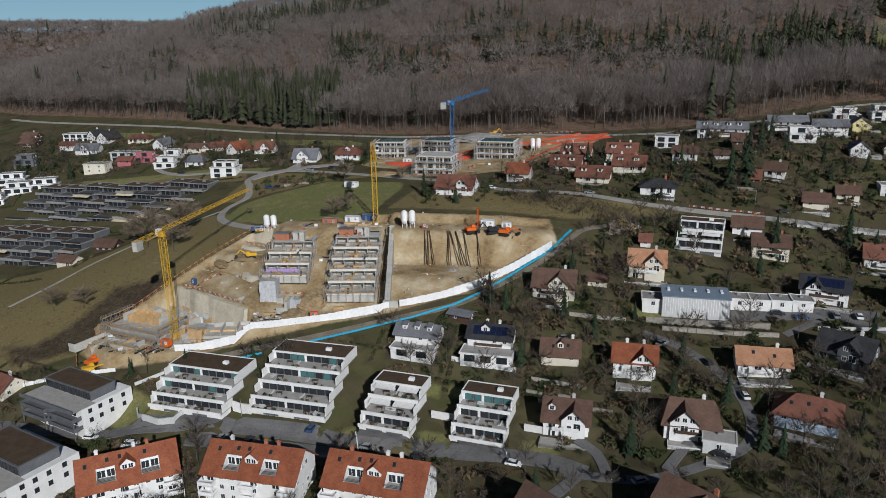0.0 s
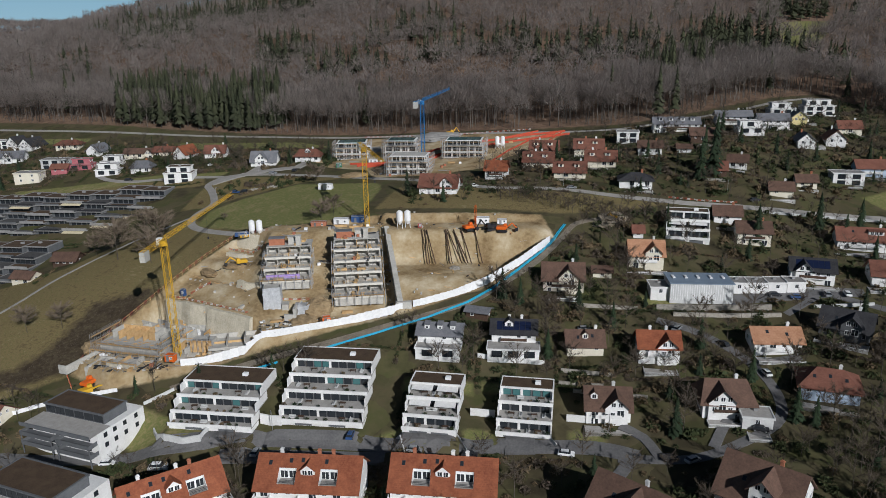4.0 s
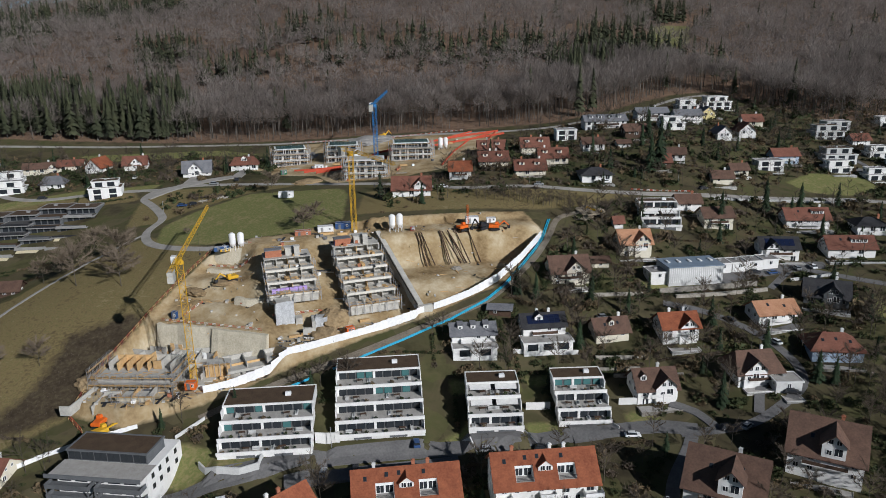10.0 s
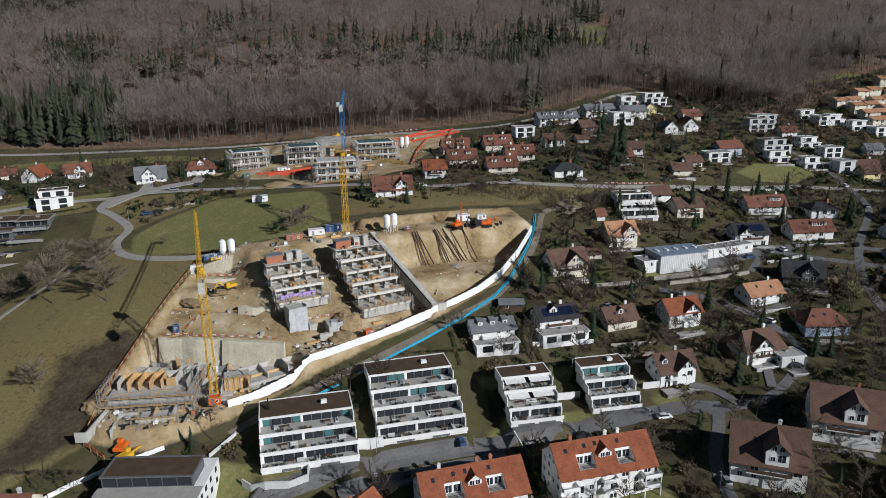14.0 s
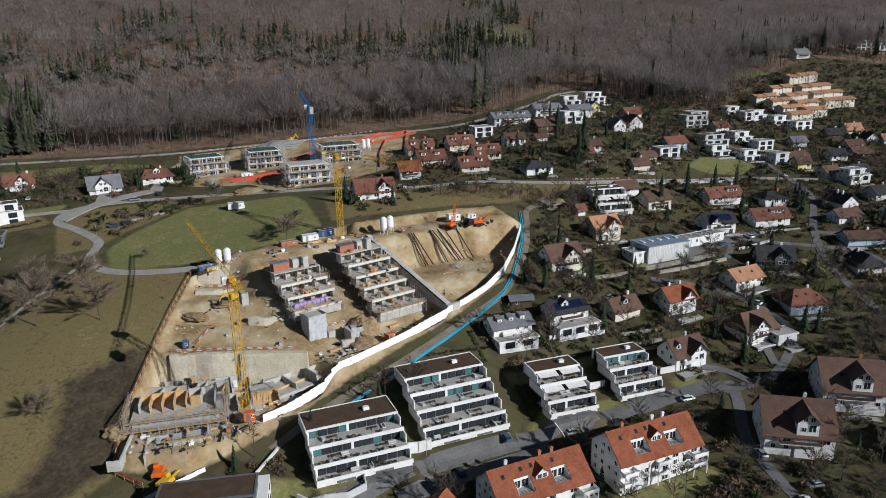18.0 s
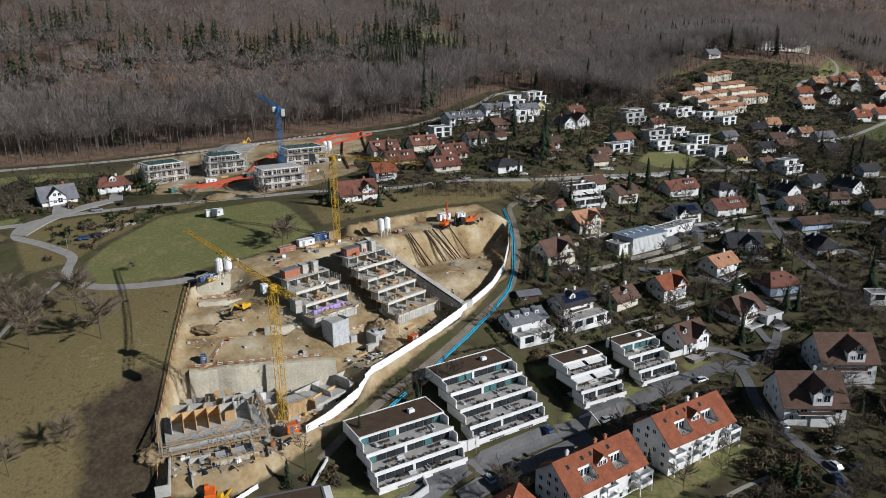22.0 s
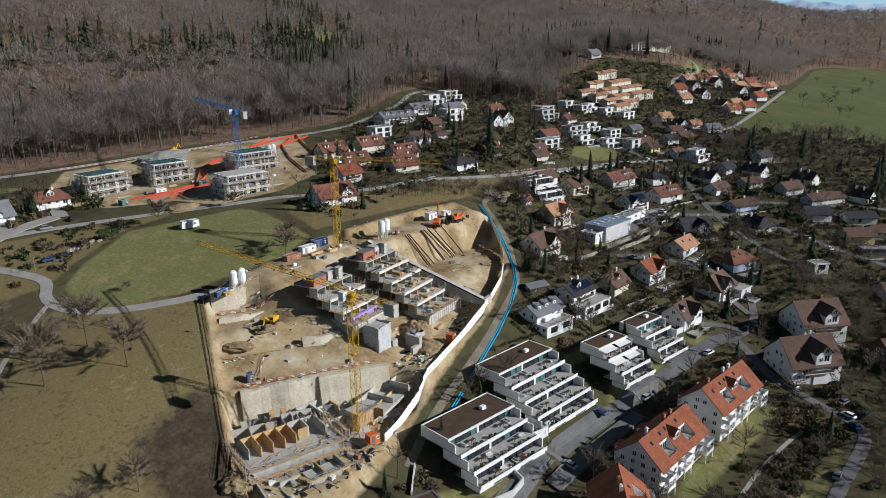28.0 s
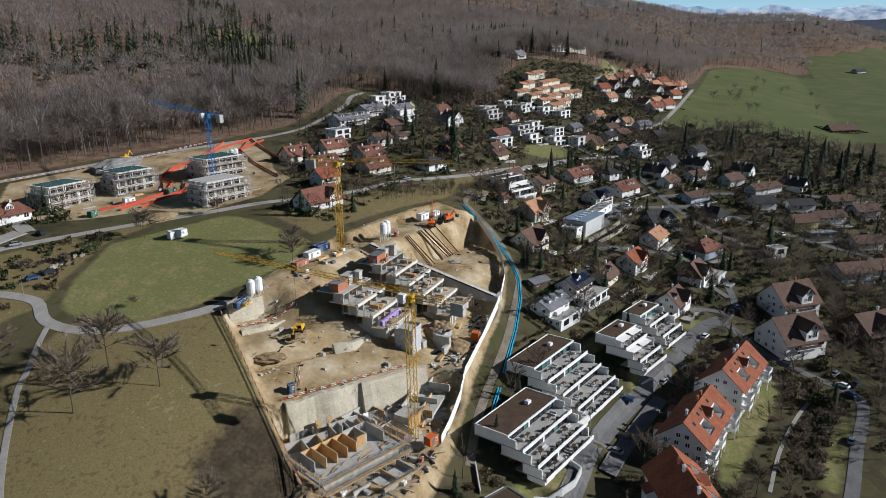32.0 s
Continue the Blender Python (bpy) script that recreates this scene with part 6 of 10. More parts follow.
        # table and seats
        for k in range(2):
            u = (k - 0.5) * L * 0.45 + rnd.uniform(-1, 1)
            px, py = world(u, yf - step * 0.45)
            if "table" not in PIECES:
                b2 = bmesh.new()
                box(b2, -0.9, 0.9, -0.45, 0.45, 0.7, 0.75)
                PIECES["table"] = mesh_of("tabletop", b2, WOODW)
                b2 = bmesh.new()
                box(b2, -0.04, 0.04, -0.04, 0.04, 0, 0.7)
                PIECES["leg"] = mesh_of("leg", b2, DARKM)
                b2 = bmesh.new()
                box(b2, -0.95, 0.95, -0.42, 0.42, 0.16, 0.4)
                box(b2, -0.95, 0.95, 0.24, 0.42, 0.4, 0.78)
                PIECES["sofa"] = mesh_of("seat", b2, PALE)
            tb = thing("garden_table", px, py, z + zf, turn + rnd.uniform(-10, 10), "dark garden table on a roof terrace", "table", "terrace tables")
            shared("tabletop", PIECES["table"], tb, pose(0, 0, 0))
            for lx in (-0.8, 0.8):
                for ly in (-0.36, 0.36):
                    shared("leg", PIECES["leg"], tb, pose(lx, ly, 0))
            px, py = world(u + rnd.choice((-2.6, 2.6)), yf - step * 0.4)
            sf = thing("garden_sofa", px, py, z + zf, turn + rnd.choice((0, 90, -90)), "pale garden sofa on a roof terrace", "sofa", "terrace sofas")
            shared("seat", PIECES["sofa"], sf, pose(0, 0, 0))
    yf, zf = -sum(steps_), -tiers * drop
    gb = min(gz(*world(-L / 2, yf - 1)), gz(*world(L / 2, yf - 1))) - z
    bm = bmesh.new()
    box(bm, -L / 2, L / 2, yf + 0.1, yf + 5, gb - 0.5, zf - 0.3)
    p = part("plinth", bm, WHITE, root)
    for k in range(2):
        bm = bmesh.new()
        u = (k - 0.5) * L * 0.4
        box(bm, u - 2.4, u + 2.4, yf + 0.04, yf + 0.2, gb + 0.1, min(gb + 2.3, zf - 0.45))
        part("garage_door", bm, GREYW, p)
    return root


TB = "white terraced apartment block with planted roof terraces and glass fronts"
terrace_block(TB, -74.0, 197.2, 31.4, -16.5, 24.4, 9.5, 3, (4.4, 4.3, 2.4), 2.72, seed=1, teal=(0, 1))
terrace_block(TB, -42.3, 199.0, 34.6, -15.8, 24.2, 8.6, 4, (4.7, 4.7, 4.7, 2.6), 2.78, seed=2, teal=(0, 1))
terrace_block("white terraced block with sun awnings and brown roof", -14.2, 181.8, 33.0, -19.0, 14.8, 6.6, 3, (3.8, 4.9, 2.2), 2.75, seed=3, teal=(), awn=(0, 1))
terrace_block(TB, 10.6, 177.0, 31.8, -19.0, 14.8, 6.2, 3, (3.8, 4.9, 2.2), 2.75, seed=4, teal=(0,))

# grey block at the street's lower end
def grey_block(label, x, y, z, turn, L, W):
    root = thing("apartment_block", x, y, z, turn, label, "apartment building", "grey flats")
    bm = bmesh.new()
    box(bm, -L / 2 + 0.2, L / 2 - 0.2, -W / 2 + 0.2, W / 2 - 0.2, -0.25, -0.04)
    part("roof", bm, SEDUM, root, "brown planted flat roof")
    bm = bmesh.new()
    box(bm, -L / 2, L / 2, -W / 2, W / 2, -2.9, -0.26)
    top = part("top_storey", bm, GREYW, root)
    bm = bmesh.new()
    ring(bm, -L / 2 - 0.3, L / 2 + 0.3, -W / 2 - 0.3, W / 2 + 0.3, -0.26, 0.1, 0.5)
    part("roof_rim", bm, GREYW, root)
    for k in range(6):
        shared("window", WIDE, top, pose((k - 2.5) * 3.5, -W / 2, -2.6))
    low = min(gz(x - 8, y - 8), gz(x + 8, y - 8)) - z - 1
    bm = bmesh.new()
    box(bm, -L / 2, L / 2 + 2.4, -W / 2 - 5.0, W / 2 + 3.6, low, -2.9)
    body = part("lower_storey", bm, WHITE, root)
    for k in range(2):
        zz = -2.9 - 2.9 * (k + 1)
        for v in (-6.5, -3.2, 0.4, 4.6):
            shared("window", WIN_D, body, pose(L / 2 + 2.4, v, zz + 0.9, 0, 0, 90))
        for u in range(5):
            shared("window", WIDE, body, pose((u - 2) * 4.3, -W / 2 - 5.0, zz + 0.3))
        for x0, x1 in ((-L / 2 - 1.5, -0.8), (0.8, L / 2 + 2.0)):
            bm = bmesh.new()
            box(bm, x0, x1, -W / 2 - 8.0, -W / 2 - 4.98, zz - 0.25, zz)
            bl = part("balcony", bm, GREYW, root)
            bm = bmesh.new()
            strip(bm, ((x0, -W / 2 - 5.0), (x0, -W / 2 - 8.0), (x1, -W / 2 - 8.0), (x1, -W / 2 - 5.0)), zz, zz + 1.0, 0.1)
            part("railing", bm, GREYW, bl)
            for px in (x0 + 0.2, x1 - 0.2):
                bm = bmesh.new()
                box(bm, px - 0.12, px + 0.12, -W / 2 - 7.9, -W / 2 - 7.66, zz - 3.0, zz - 0.25)
                part("post", bm, GREYW, bl)
    bm = bmesh.new()
    box(bm, -L / 2 - 1.0, L / 2 + 2.2, -W / 2 - 7.7, -W / 2 - 0.1, -2.95, -2.86)
    part("roof_terrace", bm, SLAB, root)
    bm = bmesh.new()
    box(bm, -L / 2 - 1.2, L / 2 + 2.4, -W / 2 - 7.9, -W / 2 - 7.7, -3.1, -2.0)
    part("parapet", bm, GREYW, root)
    return root


grey_block("dark grey and white apartment block with deep balconies", -112.4, 197.4, 28.2, -29, 21.4, 8.2)
grey_block("dark grey and white apartment block beside the street", -113.5, 164.0, 26.0, -30, 22, 10.5)


# ---- shells under construction ----
def scaffold(root, x0, x1, y, z0, z1, face="x", bay=2.5):
    """Standards, ledgers and decks along one face."""
    bm = bmesh.new()
    n = max(2, int(abs(x1 - x0) / bay))
    lifts = max(1, int((z1 - z0) / 2.0))

    def P(u, w, z):
        return (u, y + w, z) if face == "x" else (y + w, u, z)

    for i in range(n + 1):
        u = x0 + (x1 - x0) * i / n
        for w in (0, 0.75):
            beam(bm, P(u, w, z0), P(u, w, z1 + 0.8), 0.1, sides=3)
    for k in range(1, lifts + 1):
        z = z0 + (z1 - z0) * k / lifts
        for w in (0, 0.75):
            beam(bm, P(x0, w, z + 0.9), P(x1, w, z + 0.9), 0.06, sides=3)
            beam(bm, P(x0, w, z + 0.45), P(x1, w, z + 0.45), 0.05, sides=3)
        a, b = P(x0, 0.02, z - 0.06), P(x1, 0.72, z)
        box(bm, min(a[0], b[0]), max(a[0], b[0]), min(a[1], b[1]), max(a[1], b[1]), z - 0.06, z, 1)
        if k % 2:
            beam(bm, P(x0, 0, z - 2), P(x0 + bay, 0, z), 0.05, sides=3)
            beam(bm, P(x1, 0, z - 2), P(x1 - bay, 0, z), 0.05, sides=3)
    tagged(part("scaffold", bm, (STEEL, PLY), root), "galvanised scaffold with plank decks", kind="stuff")


def shell_block(label, x, y, z, turn, L, W, floors=3, top=None, wrap="fblr"):
    """A shell in white and grey: slabs, columns, walls, openings and scaffold; z is the top of the roof."""
    root = thing("building_shell", x, y, z, turn, label, "building", "shells under construction")
    H = 3.0
    for k in range(floors + 1):
        bm = bmesh.new()
        ins = 1.2 if k == 0 else 0
        box(bm, -L / 2 - 0.6 + ins, L / 2 + 0.6 - ins, -W / 2 - 1.2 + ins, W / 2 + 0.2, -k * H - 0.35, -k * H)
        part("floor_slab", bm, WHITE if k < floors else CONC, root)
        if k < floors:
            bm = bmesh.new()
            ins = 1.4 if k == 0 else 0
            box(bm, -L / 2 + ins, L / 2 - ins, -W / 2 + 0.6 + ins, W / 2, -k * H - H, -k * H - 0.35)
            wall = part("storey_wall", bm, WHITE, root)
            n = int(L / 4)
            for i in range(n):
                shared("window", WIDE, wall, pose(((i + 0.5) / n - 0.5) * (L - 2 * ins), -W / 2 + 0.6 + ins, -k * H - H + 0.3))
            for sx in (-1, 1):
                for v in (-W / 5, W / 4):
                    shared("window", WIN_D, wall, pose(sx * (L / 2 - ins), v, -k * H - H + 1.0, 0, 0, 90 * sx))
            for i in range(4):
                u = (i / 3 - 0.5) * (L - 0.6)
                bm = bmesh.new()
                box(bm, u - 0.15, u + 0.15, -W / 2 - 1.0, -W / 2 - 0.7, -k * H - H, -k * H - 0.35)
                part("column", bm, WHITE, root)
    bm = bmesh.new()
    box(bm, -L / 2 + 1.4, L / 2 - 1.4, -W / 2 + 1.2, W / 2 - 0.8, 0.004, 0.12)
    part("roof_membrane", bm, top or GREY_T, root)
    bm = bmesh.new()
    box(bm, -L / 2 - 0.6, L / 2 + 0.6, -W / 2 - 1.2, W / 2 + 0.2, -floors * H - 4, -floors * H - 0.36)
    part("base", bm, CONC, root)
    zb, zt = -floors * H - 1.0, -0.6
    if "f" in wrap:
        scaffold(root, -L / 2 - 0.6, L / 2 + 0.6, -W / 2 - 2.3, zb, zt)
    if "r" in wrap:
        scaffold(root, -W / 2 - 1.0, W / 2, L / 2 + 0.9, zb, zt, "y")
    if "l" in wrap:
        scaffold(root, -W / 2 - 1.0, W / 2, -L / 2 - 1.7, zb, zt, "y")
    return root


SHB = "white and grey apartment shell wrapped in scaffold"
shell_block(SHB, -30, 403, 71.8, -6, 17.5, 13, 4, TEALG)
shell_block(SHB, -3, 394, 73.2, -14, 17, 13, 4, TEALG)
shell_block(SHB, -3.5, 347, 72.0, -16, 19, 13, 4, CONC)
shell_block(SHB, 28, 372, 75.2, -16, 20, 14, 4, TEALG)


SLABC = shade("fresh_precast_concrete", (0.56, 0.53, 0.46), (0.68, 0.65, 0.58), 1.5, 0.85, 0.1)


def stepped_shell(label, x, y, z, turn, W, tiers, step, drop, depth, seed, lilac=None):
    """Concrete terraces climbing the slope: (x, y, z) is the front middle of the lowest slab."""
    rnd = random.Random(seed)
    root = thing("building_shell", x, y, z, turn, label, "building", "terraced shells")
    for i in range(tiers):
        yf, zf = i * step, i * drop
        bm = bmesh.new()
        box(bm, -W / 2, W / 2, yf, yf + depth, zf - 0.3, zf)
        part("terrace_slab", bm, CONC, root)
        bm = bmesh.new()
        box(bm, -W / 2 - 0.05, W / 2 + 0.05, yf - 0.25, yf + 0.3, zf - 0.5, zf + 0.32)
        part("parapet", bm, SLABC, root)
        bm = bmesh.new()
        box(bm, -W / 2 + 0.1, W / 2 - 0.1, yf + step + 3.2, yf + step + 3.4, zf, zf + drop - 0.3)
        part("back_wall", bm, CONC, root)
        for k in range(5):
            u = (k / 4 - 0.5) * (W - 0.5)
            bm = bmesh.new()
            box(bm, u - 0.12, u + 0.12, yf + step + (0.5 if 0 < k < 4 else 0.1), yf + step + 3.2, zf, zf + drop - 0.3)
            part("cross_wall", bm, CONC if k != 2 else PLY, root)
        for k in range(7):
            u = (k / 6 - 0.5) * (W - 1.2) + rnd.uniform(-0.3, 0.3)
            bm = bmesh.new()
            beam(bm, (u, yf + step + 0.1, zf), (u, yf + step + 0.1, zf + drop - 0.3), 0.1, sides=4)
            part("prop", bm, STEEL, root)
        for k in range(3):
            u = rnd.uniform(-W / 2 + 1.5, W / 2 - 1.5)
            bm = bmesh.new()
            box(bm, u - 0.12, u + 0.12, yf + 1.2, yf + step - rnd.uniform(0.6, 1.8), zf, zf + rnd.uniform(0.5, 1.4))
            part("wall_stub", bm, CONC if k else PLY, root)
        bm = bmesh.new()
        for k in range(9):
            u = (k / 8 - 0.5) * (W - 0.4)
            beam(bm, (u, yf + 0.15, zf + 0.7), (u, yf + 0.15, zf + 1.5), 0.05, sides=3)
        for hh in (1.1, 1.45):
            beam(bm, (-W / 2, yf + 0.15, zf + hh), (W / 2, yf + 0.15, zf + hh), 0.05, sides=3)
        part("guard_rail", bm, PLY, root)
    bm = bmesh.new()
    box(bm, -W / 2 + 0.2, W / 2 - 0.2, 0.4, depth, -3.2, -0.3)
    part("base", bm, CONC, root)
    top = tiers * step
    zt = tiers * drop
    bm = bmesh.new()
    box(bm, -W / 2, W / 2, top, top + 9, zt - 0.3, zt)
    part("top_slab", bm, CONC, root)
    for u, v, w, d, h, m in ((-4.5, top + 3.5, 5.5, 3.0, 2.4, BRICKM), (1.8, top + 4, 4.4, 3.0, 2.6, CONC), (3.4, top + 1.5, 1.8, 1.6, 3.4, CONC)):
        bm = bmesh.new()
        box(bm, u - w / 2, u + w / 2, v - d / 2, v + d / 2, zt, zt + h)
        sh = part("stair_head", bm, m, root)
        bm = bmesh.new()
        box(bm, u - w / 2 - 0.2, u + w / 2 + 0.2, v - d / 2 - 0.2, v + d / 2 + 0.2, zt + h, zt + h + 0.2)
        part("cap", bm, GREY_T if m is BRICKM else CONC, sh)
    for sx in (-1, 1):
        for i in range(tiers):
            bm = bmesh.new()
            xx = sx * (W / 2 + 0.8)
            for k in range(3):
                yy = i * step + k * step / 2
                beam(bm, (xx, yy, i * drop - 3), (xx, yy, i * drop + 2.2), 0.1, sides=3)
                beam(bm, (xx - sx * 0.7, yy, i * drop - 3), (xx - sx * 0.7, yy, i * drop + 2.2), 0.1, sides=3)
            box(bm, min(xx, xx - sx * 0.7), max(xx, xx - sx * 0.7), i * step, i * step + step, i * drop - 0.1, i * drop - 0.04, 1)
            beam(bm, (xx, i * step, i * drop + 1.0), (xx, i * step + step, i * drop + 1.0), 0.05, sides=3)
            beam(bm, (xx, i * step, i * drop + 1.9), (xx, i * step + step, i * drop + 1.9), 0.05, sides=3)
            tagged(part("scaffold", bm, (STEEL, PLY), root), "galvanised scaffold with plank decks", kind="stuff")
    scaffold(root, -W / 2 - 0.6, W / 2 + 0.6, -1.1, -3.0, 0.6)
    return root


stepped_shell("raw concrete terraced shell of six steps with scaffold", -33.5, 231.3, 42.2, -1.5, 16.5, 5, 4.75, 2.75, 9.5, 5)
stepped_shell("raw concrete terraced shell with lilac insulation stacks", -58.0, 241.3, 46.0, -3, 16.0, 3, 4.7, 2.8, 9.5, 6)


# ---- dark terraced flats beyond the meadow ----
DARKSLAB = shade("dark_terrace_floor", (0.05, 0.05, 0.05), (0.10, 0.098, 0.095), 1.5, 0.9)
EDGE = shade("weathered_slab_edge", (0.20, 0.20, 0.19), (0.30, 0.29, 0.28), 2.0, 0.9)


def dark_terrace(x, y, z, turn, L, tiers, seed, awn=0.25, step=6.6, drop=2.9):
    """Grey flats stepping down the slope: (x, y, z) is the front middle of the top roof; each roof is a terrace for the flat behind."""
    rnd = random.Random(seed)
    root = thing("terraced_flats", x, y, z, turn, "dark grey stepped flats with planted roofs and pale slab edges", "apartment building", "dark terraced flats")
    n = max(2, round(L / 13))
    w = L / n / 2
    for i in range(tiers):
        for k in range(n):
            u = (k + 0.5) / n * L - L / 2
            yo = -i * step + (1.8 if (i + k + seed) % 2 else 0.0)
            zt = -i * drop
            back = yo + (9.5 if i == 0 else step + 3.0)
            bm = bmesh.new()
            box(bm, u - w, u + w, yo, back, zt - drop - (0.4 if i < tiers - 1 else 3.5), zt - 0.25)
            unit = part("flat_unit", bm, GREYW, root)
            bm = bmesh.new()
            ring(bm, u - w - 0.1, u + w + 0.1, yo - 1.5, back - 0.1, zt - 0.32, zt + 0.1, 0.5)
            part("slab_edge", bm, EDGE, unit)
            bm = bmesh.new()
            box(bm, u - w + 0.3, u + w - 0.3, yo - 1.1, back - 0.4, zt - 0.26, zt - 0.05)
            part("roof", bm, SEDUM if i == 0 or rnd.random() < 0.35 else DARKSLAB, unit)
            for q in (-0.62, -0.2, 0.22, 0.64):
                shared("glass_pane", PANE, unit, pose(u + q * w, yo - 0.03, zt - 2.65))
            if i:
                bm = bmesh.new()
                box(bm, u - w + 0.2, u + w - 0.2, yo - 1.45, yo - 1.25, zt + 0.11, zt + 0.95)
                part("parapet", bm, rnd.choice((GREYW, EDGE, DARKM)), unit)
                for q in range(4):
                    sc = rnd.uniform(0.35, 0.85)
                    shared("shrub", CLUMPS[rnd.randrange(len(CLUMPS))], unit, pose(u + rnd.uniform(-w + 0.8, w - 0.8), yo - rnd.uniform(0.2, 0.9), zt - 0.05) @ Matrix.Diagonal((sc, sc, sc, 1)))
            else:
                bm = bmesh.new()
                stack(bm, ((0.7, 0.5, zt - 0.1), (0.7, 0.5, zt + 0.7)), u + rnd.uniform(-2, 2), yo + step * 0.7)
                part("roof_vent", bm, EDGE, unit)
            if rnd.random() < awn and i:
                bm = bmesh.new()
                slab(bm, [(u - w + 1.2, yo - 3.6, zt - 1.0), (u + w - 1.2, yo - 3.6, zt - 1.0), (u + w - 1.2, yo - 1.52, zt - 0.4), (u - w + 1.2, yo - 1.52, zt - 0.4)], (0, 0, -0.06))
                part("awning", bm, CANVAS, unit)
    c, s = math.cos(radians(turn)), math.sin(radians(turn))
    FOOT.append((x + tiers * step * 0.45 * s, y - tiers * step * 0.45 * c, turn, L / 2, tiers * step / 2 + 4))
    return root


for k, (u, v, w, g) in enumerate(((-213, 390, 50.5, 5), (-187.5, 383, 52, 5), (-162, 376, 53.5, 5), (-136.5, 372, 55.5, 5))):
    dark_terrace(u, v, w, -16, 26, g, 10 + k, 0.02 + 0.12 * k)
for k, (u, v, w, g) in enumerate(((-228, 343, 38.5, 4), (-202, 335, 40, 4), (-177, 327, 41.0, 4))):
    dark_terrace(u, v, w, -17, 26 if k < 2 else 22, g, 20 + k, 0.12)

# pink and white terraces, the hall and its garages
terrace_block("white and pink terraced flats with brown terraces", 93, 251.5, 60.6, -24, 15.5, 6, 3, (3.6, 3.6, 2.4), 2.7, seed=7, teal=(), awn=(1,))


def hall():
    x, y, turn = 78.5, 213.0, -14
    z = 41.6
    root = thing("hall", x, y, z, turn, "pale ribbed metal hall with a blue-grey roof", "hall")
    bm = bmesh.new()
    box(bm, -10, 10, -5.5, 5.5, -1.2, 5.6)
    body = part("wall", bm, PALE, root)
    for k in range(27):
        bm2 = PIECE.get("rib")
        if not bm2:
            b = bmesh.new()
            box(b, -0.06, 0.06, -0.06, 0.0, 0.1, 5.4)
            bm2 = PIECE["rib"] = mesh_of("rib", b, WHITEP)
        shared("rib", bm2, body, pose(-9.75 + k * 0.75, -5.5, 0))
    bm = bmesh.new()
    box(bm, -10.3, 10.3, -5.8, 5.8, 5.6, 5.9)
    part("roof", bm, shade("blue_grey_roof_sheet", (0.16, 0.21, 0.27), (0.22, 0.28, 0.34), 3.0, 0.5), root)
    b = bmesh.new()
    box(b, -0.4, 0.4, -1.4, 1.4, 0, 0.35)
    me = mesh_of("roof_light", b, WHITEP)
    for k in range(5):
        shared("roof_light", me, root, pose(-8 + k * 4, 0.8, 5.9))
    return root


hall()
FOOT.append((80, 213, -14, 16, 7))
flat_house("white low cube beside the hall", 66.0, 215.5, -14, 6.5, 7, 3.4, WHITE, GRAVEL, cat="annex", glass_front=False)
for k, (u, v) in enumerate(((92.5, 209.5), (98.5, 208), (104.5, 206.8), (110.5, 205.6))):
    flat_house("white garage with a flat roof", u, v + 3.5, -14, 5.8, 6, 2.8, WHITE, GRAVEL, cat="garage", group="garages", glass_front=False)


def masonry(name, pts, h, mat, label, t=0.45, category="wall", sink=0.8, kind="structure"):
    """A wall that follows the ground."""
    rows = []
    bm = bmesh.new()
    out = []
    for (ax, ay), (bx, by) in zip(pts, pts[1:]):
        k = max(1, int(math.hypot(bx - ax, by - ay) / 3))
        out += [(ax + (bx - ax) * i / k, ay + (by - ay) * i / k) for i in range(k)]
    out.append(pts[-1])
    for i, (px, py) in enumerate(out):
        qx, qy = out[min(i + 1, len(out) - 1)]
        rx, ry = out[max(i - 1, 0)]
        d = Vector((qx - rx, qy - ry, 0)).normalized()
        n = Vector((-d.y, d.x, 0)) * t / 2
        z = gz(px, py)
        rows.append([bm.verts.new(v) for v in (Vector((px, py, z - sink)) - n, Vector((px, py, z + h)) - n, Vector((px, py, z + h)) + n, Vector((px, py, z - sink)) + n)])
    for a, b in zip(rows, rows[1:]):
        for i in range(4):
            j = (i + 1) % 4
            bm.faces.new((a[i], a[j], b[j], b[i]))
    bm.faces.new(rows[0][::-1])
    bm.faces.new(rows[-1])
    ob = new(name, mesh_of(name, bm, mat))
    return tagged(ob, label, category, kind=kind)


masonry("stone_wall", [(62, 208), (80, 203.5), (97, 199.5)], 1.8, STONE, "long dry stone retaining wall below the hall", 0.8)
masonry("stone_wall", [(66, 204), (82, 199.5), (98, 195.5)], 1.1, STONE, "rough stone terrace wall in a garden", 0.9)
masonry("garden_wall", [(110, 197), (128, 193)], 1.0, PALE, "pale garden wall along the yard")
masonry("garden_wall", [(1, 199), (20, 192)], 1.4, WHITE, "white terrace wall below the solar roofed house", 0.4)
masonry("garden_wall", [(22, 184), (34, 179.5)], 1.0, STONE, "stone terrace edge in a rocky garden", 0.6)
masonry("garden_wall", [(24, 188.5), (38, 183)], 1.0, STONE, "stone terrace edge in a rocky garden", 0.6)
masonry("garden_wall", [(25, 180), (44, 172)], 1.0, STONE, "long stone garden wall between plots", 0.5)
masonry("garden_wall", [(-5, 179), (1.5, 176.5)], 2.2, WHITE, "white wall between two terraced blocks", 0.3)
masonry("garden_wall", [(20, 170), (27, 167)], 2.0, WHITE, "white wall beside the terraced block", 0.3)
masonry("garden_wall", [(-93.4, 191.6), (-92.0, 188.6), (-89.3, 185.9), (-84.0, 183.8), (-79.3, 183.2), (-77.4, 187.4)], 1.9, PALE, "curved pale retaining wall round a lawn", 0.4)
masonry("garden_wall", [(-63.5, 188.2), (-57.5, 185.6)], 3.0, WHITE, "white base wall joining two terraced blocks", 0.5)
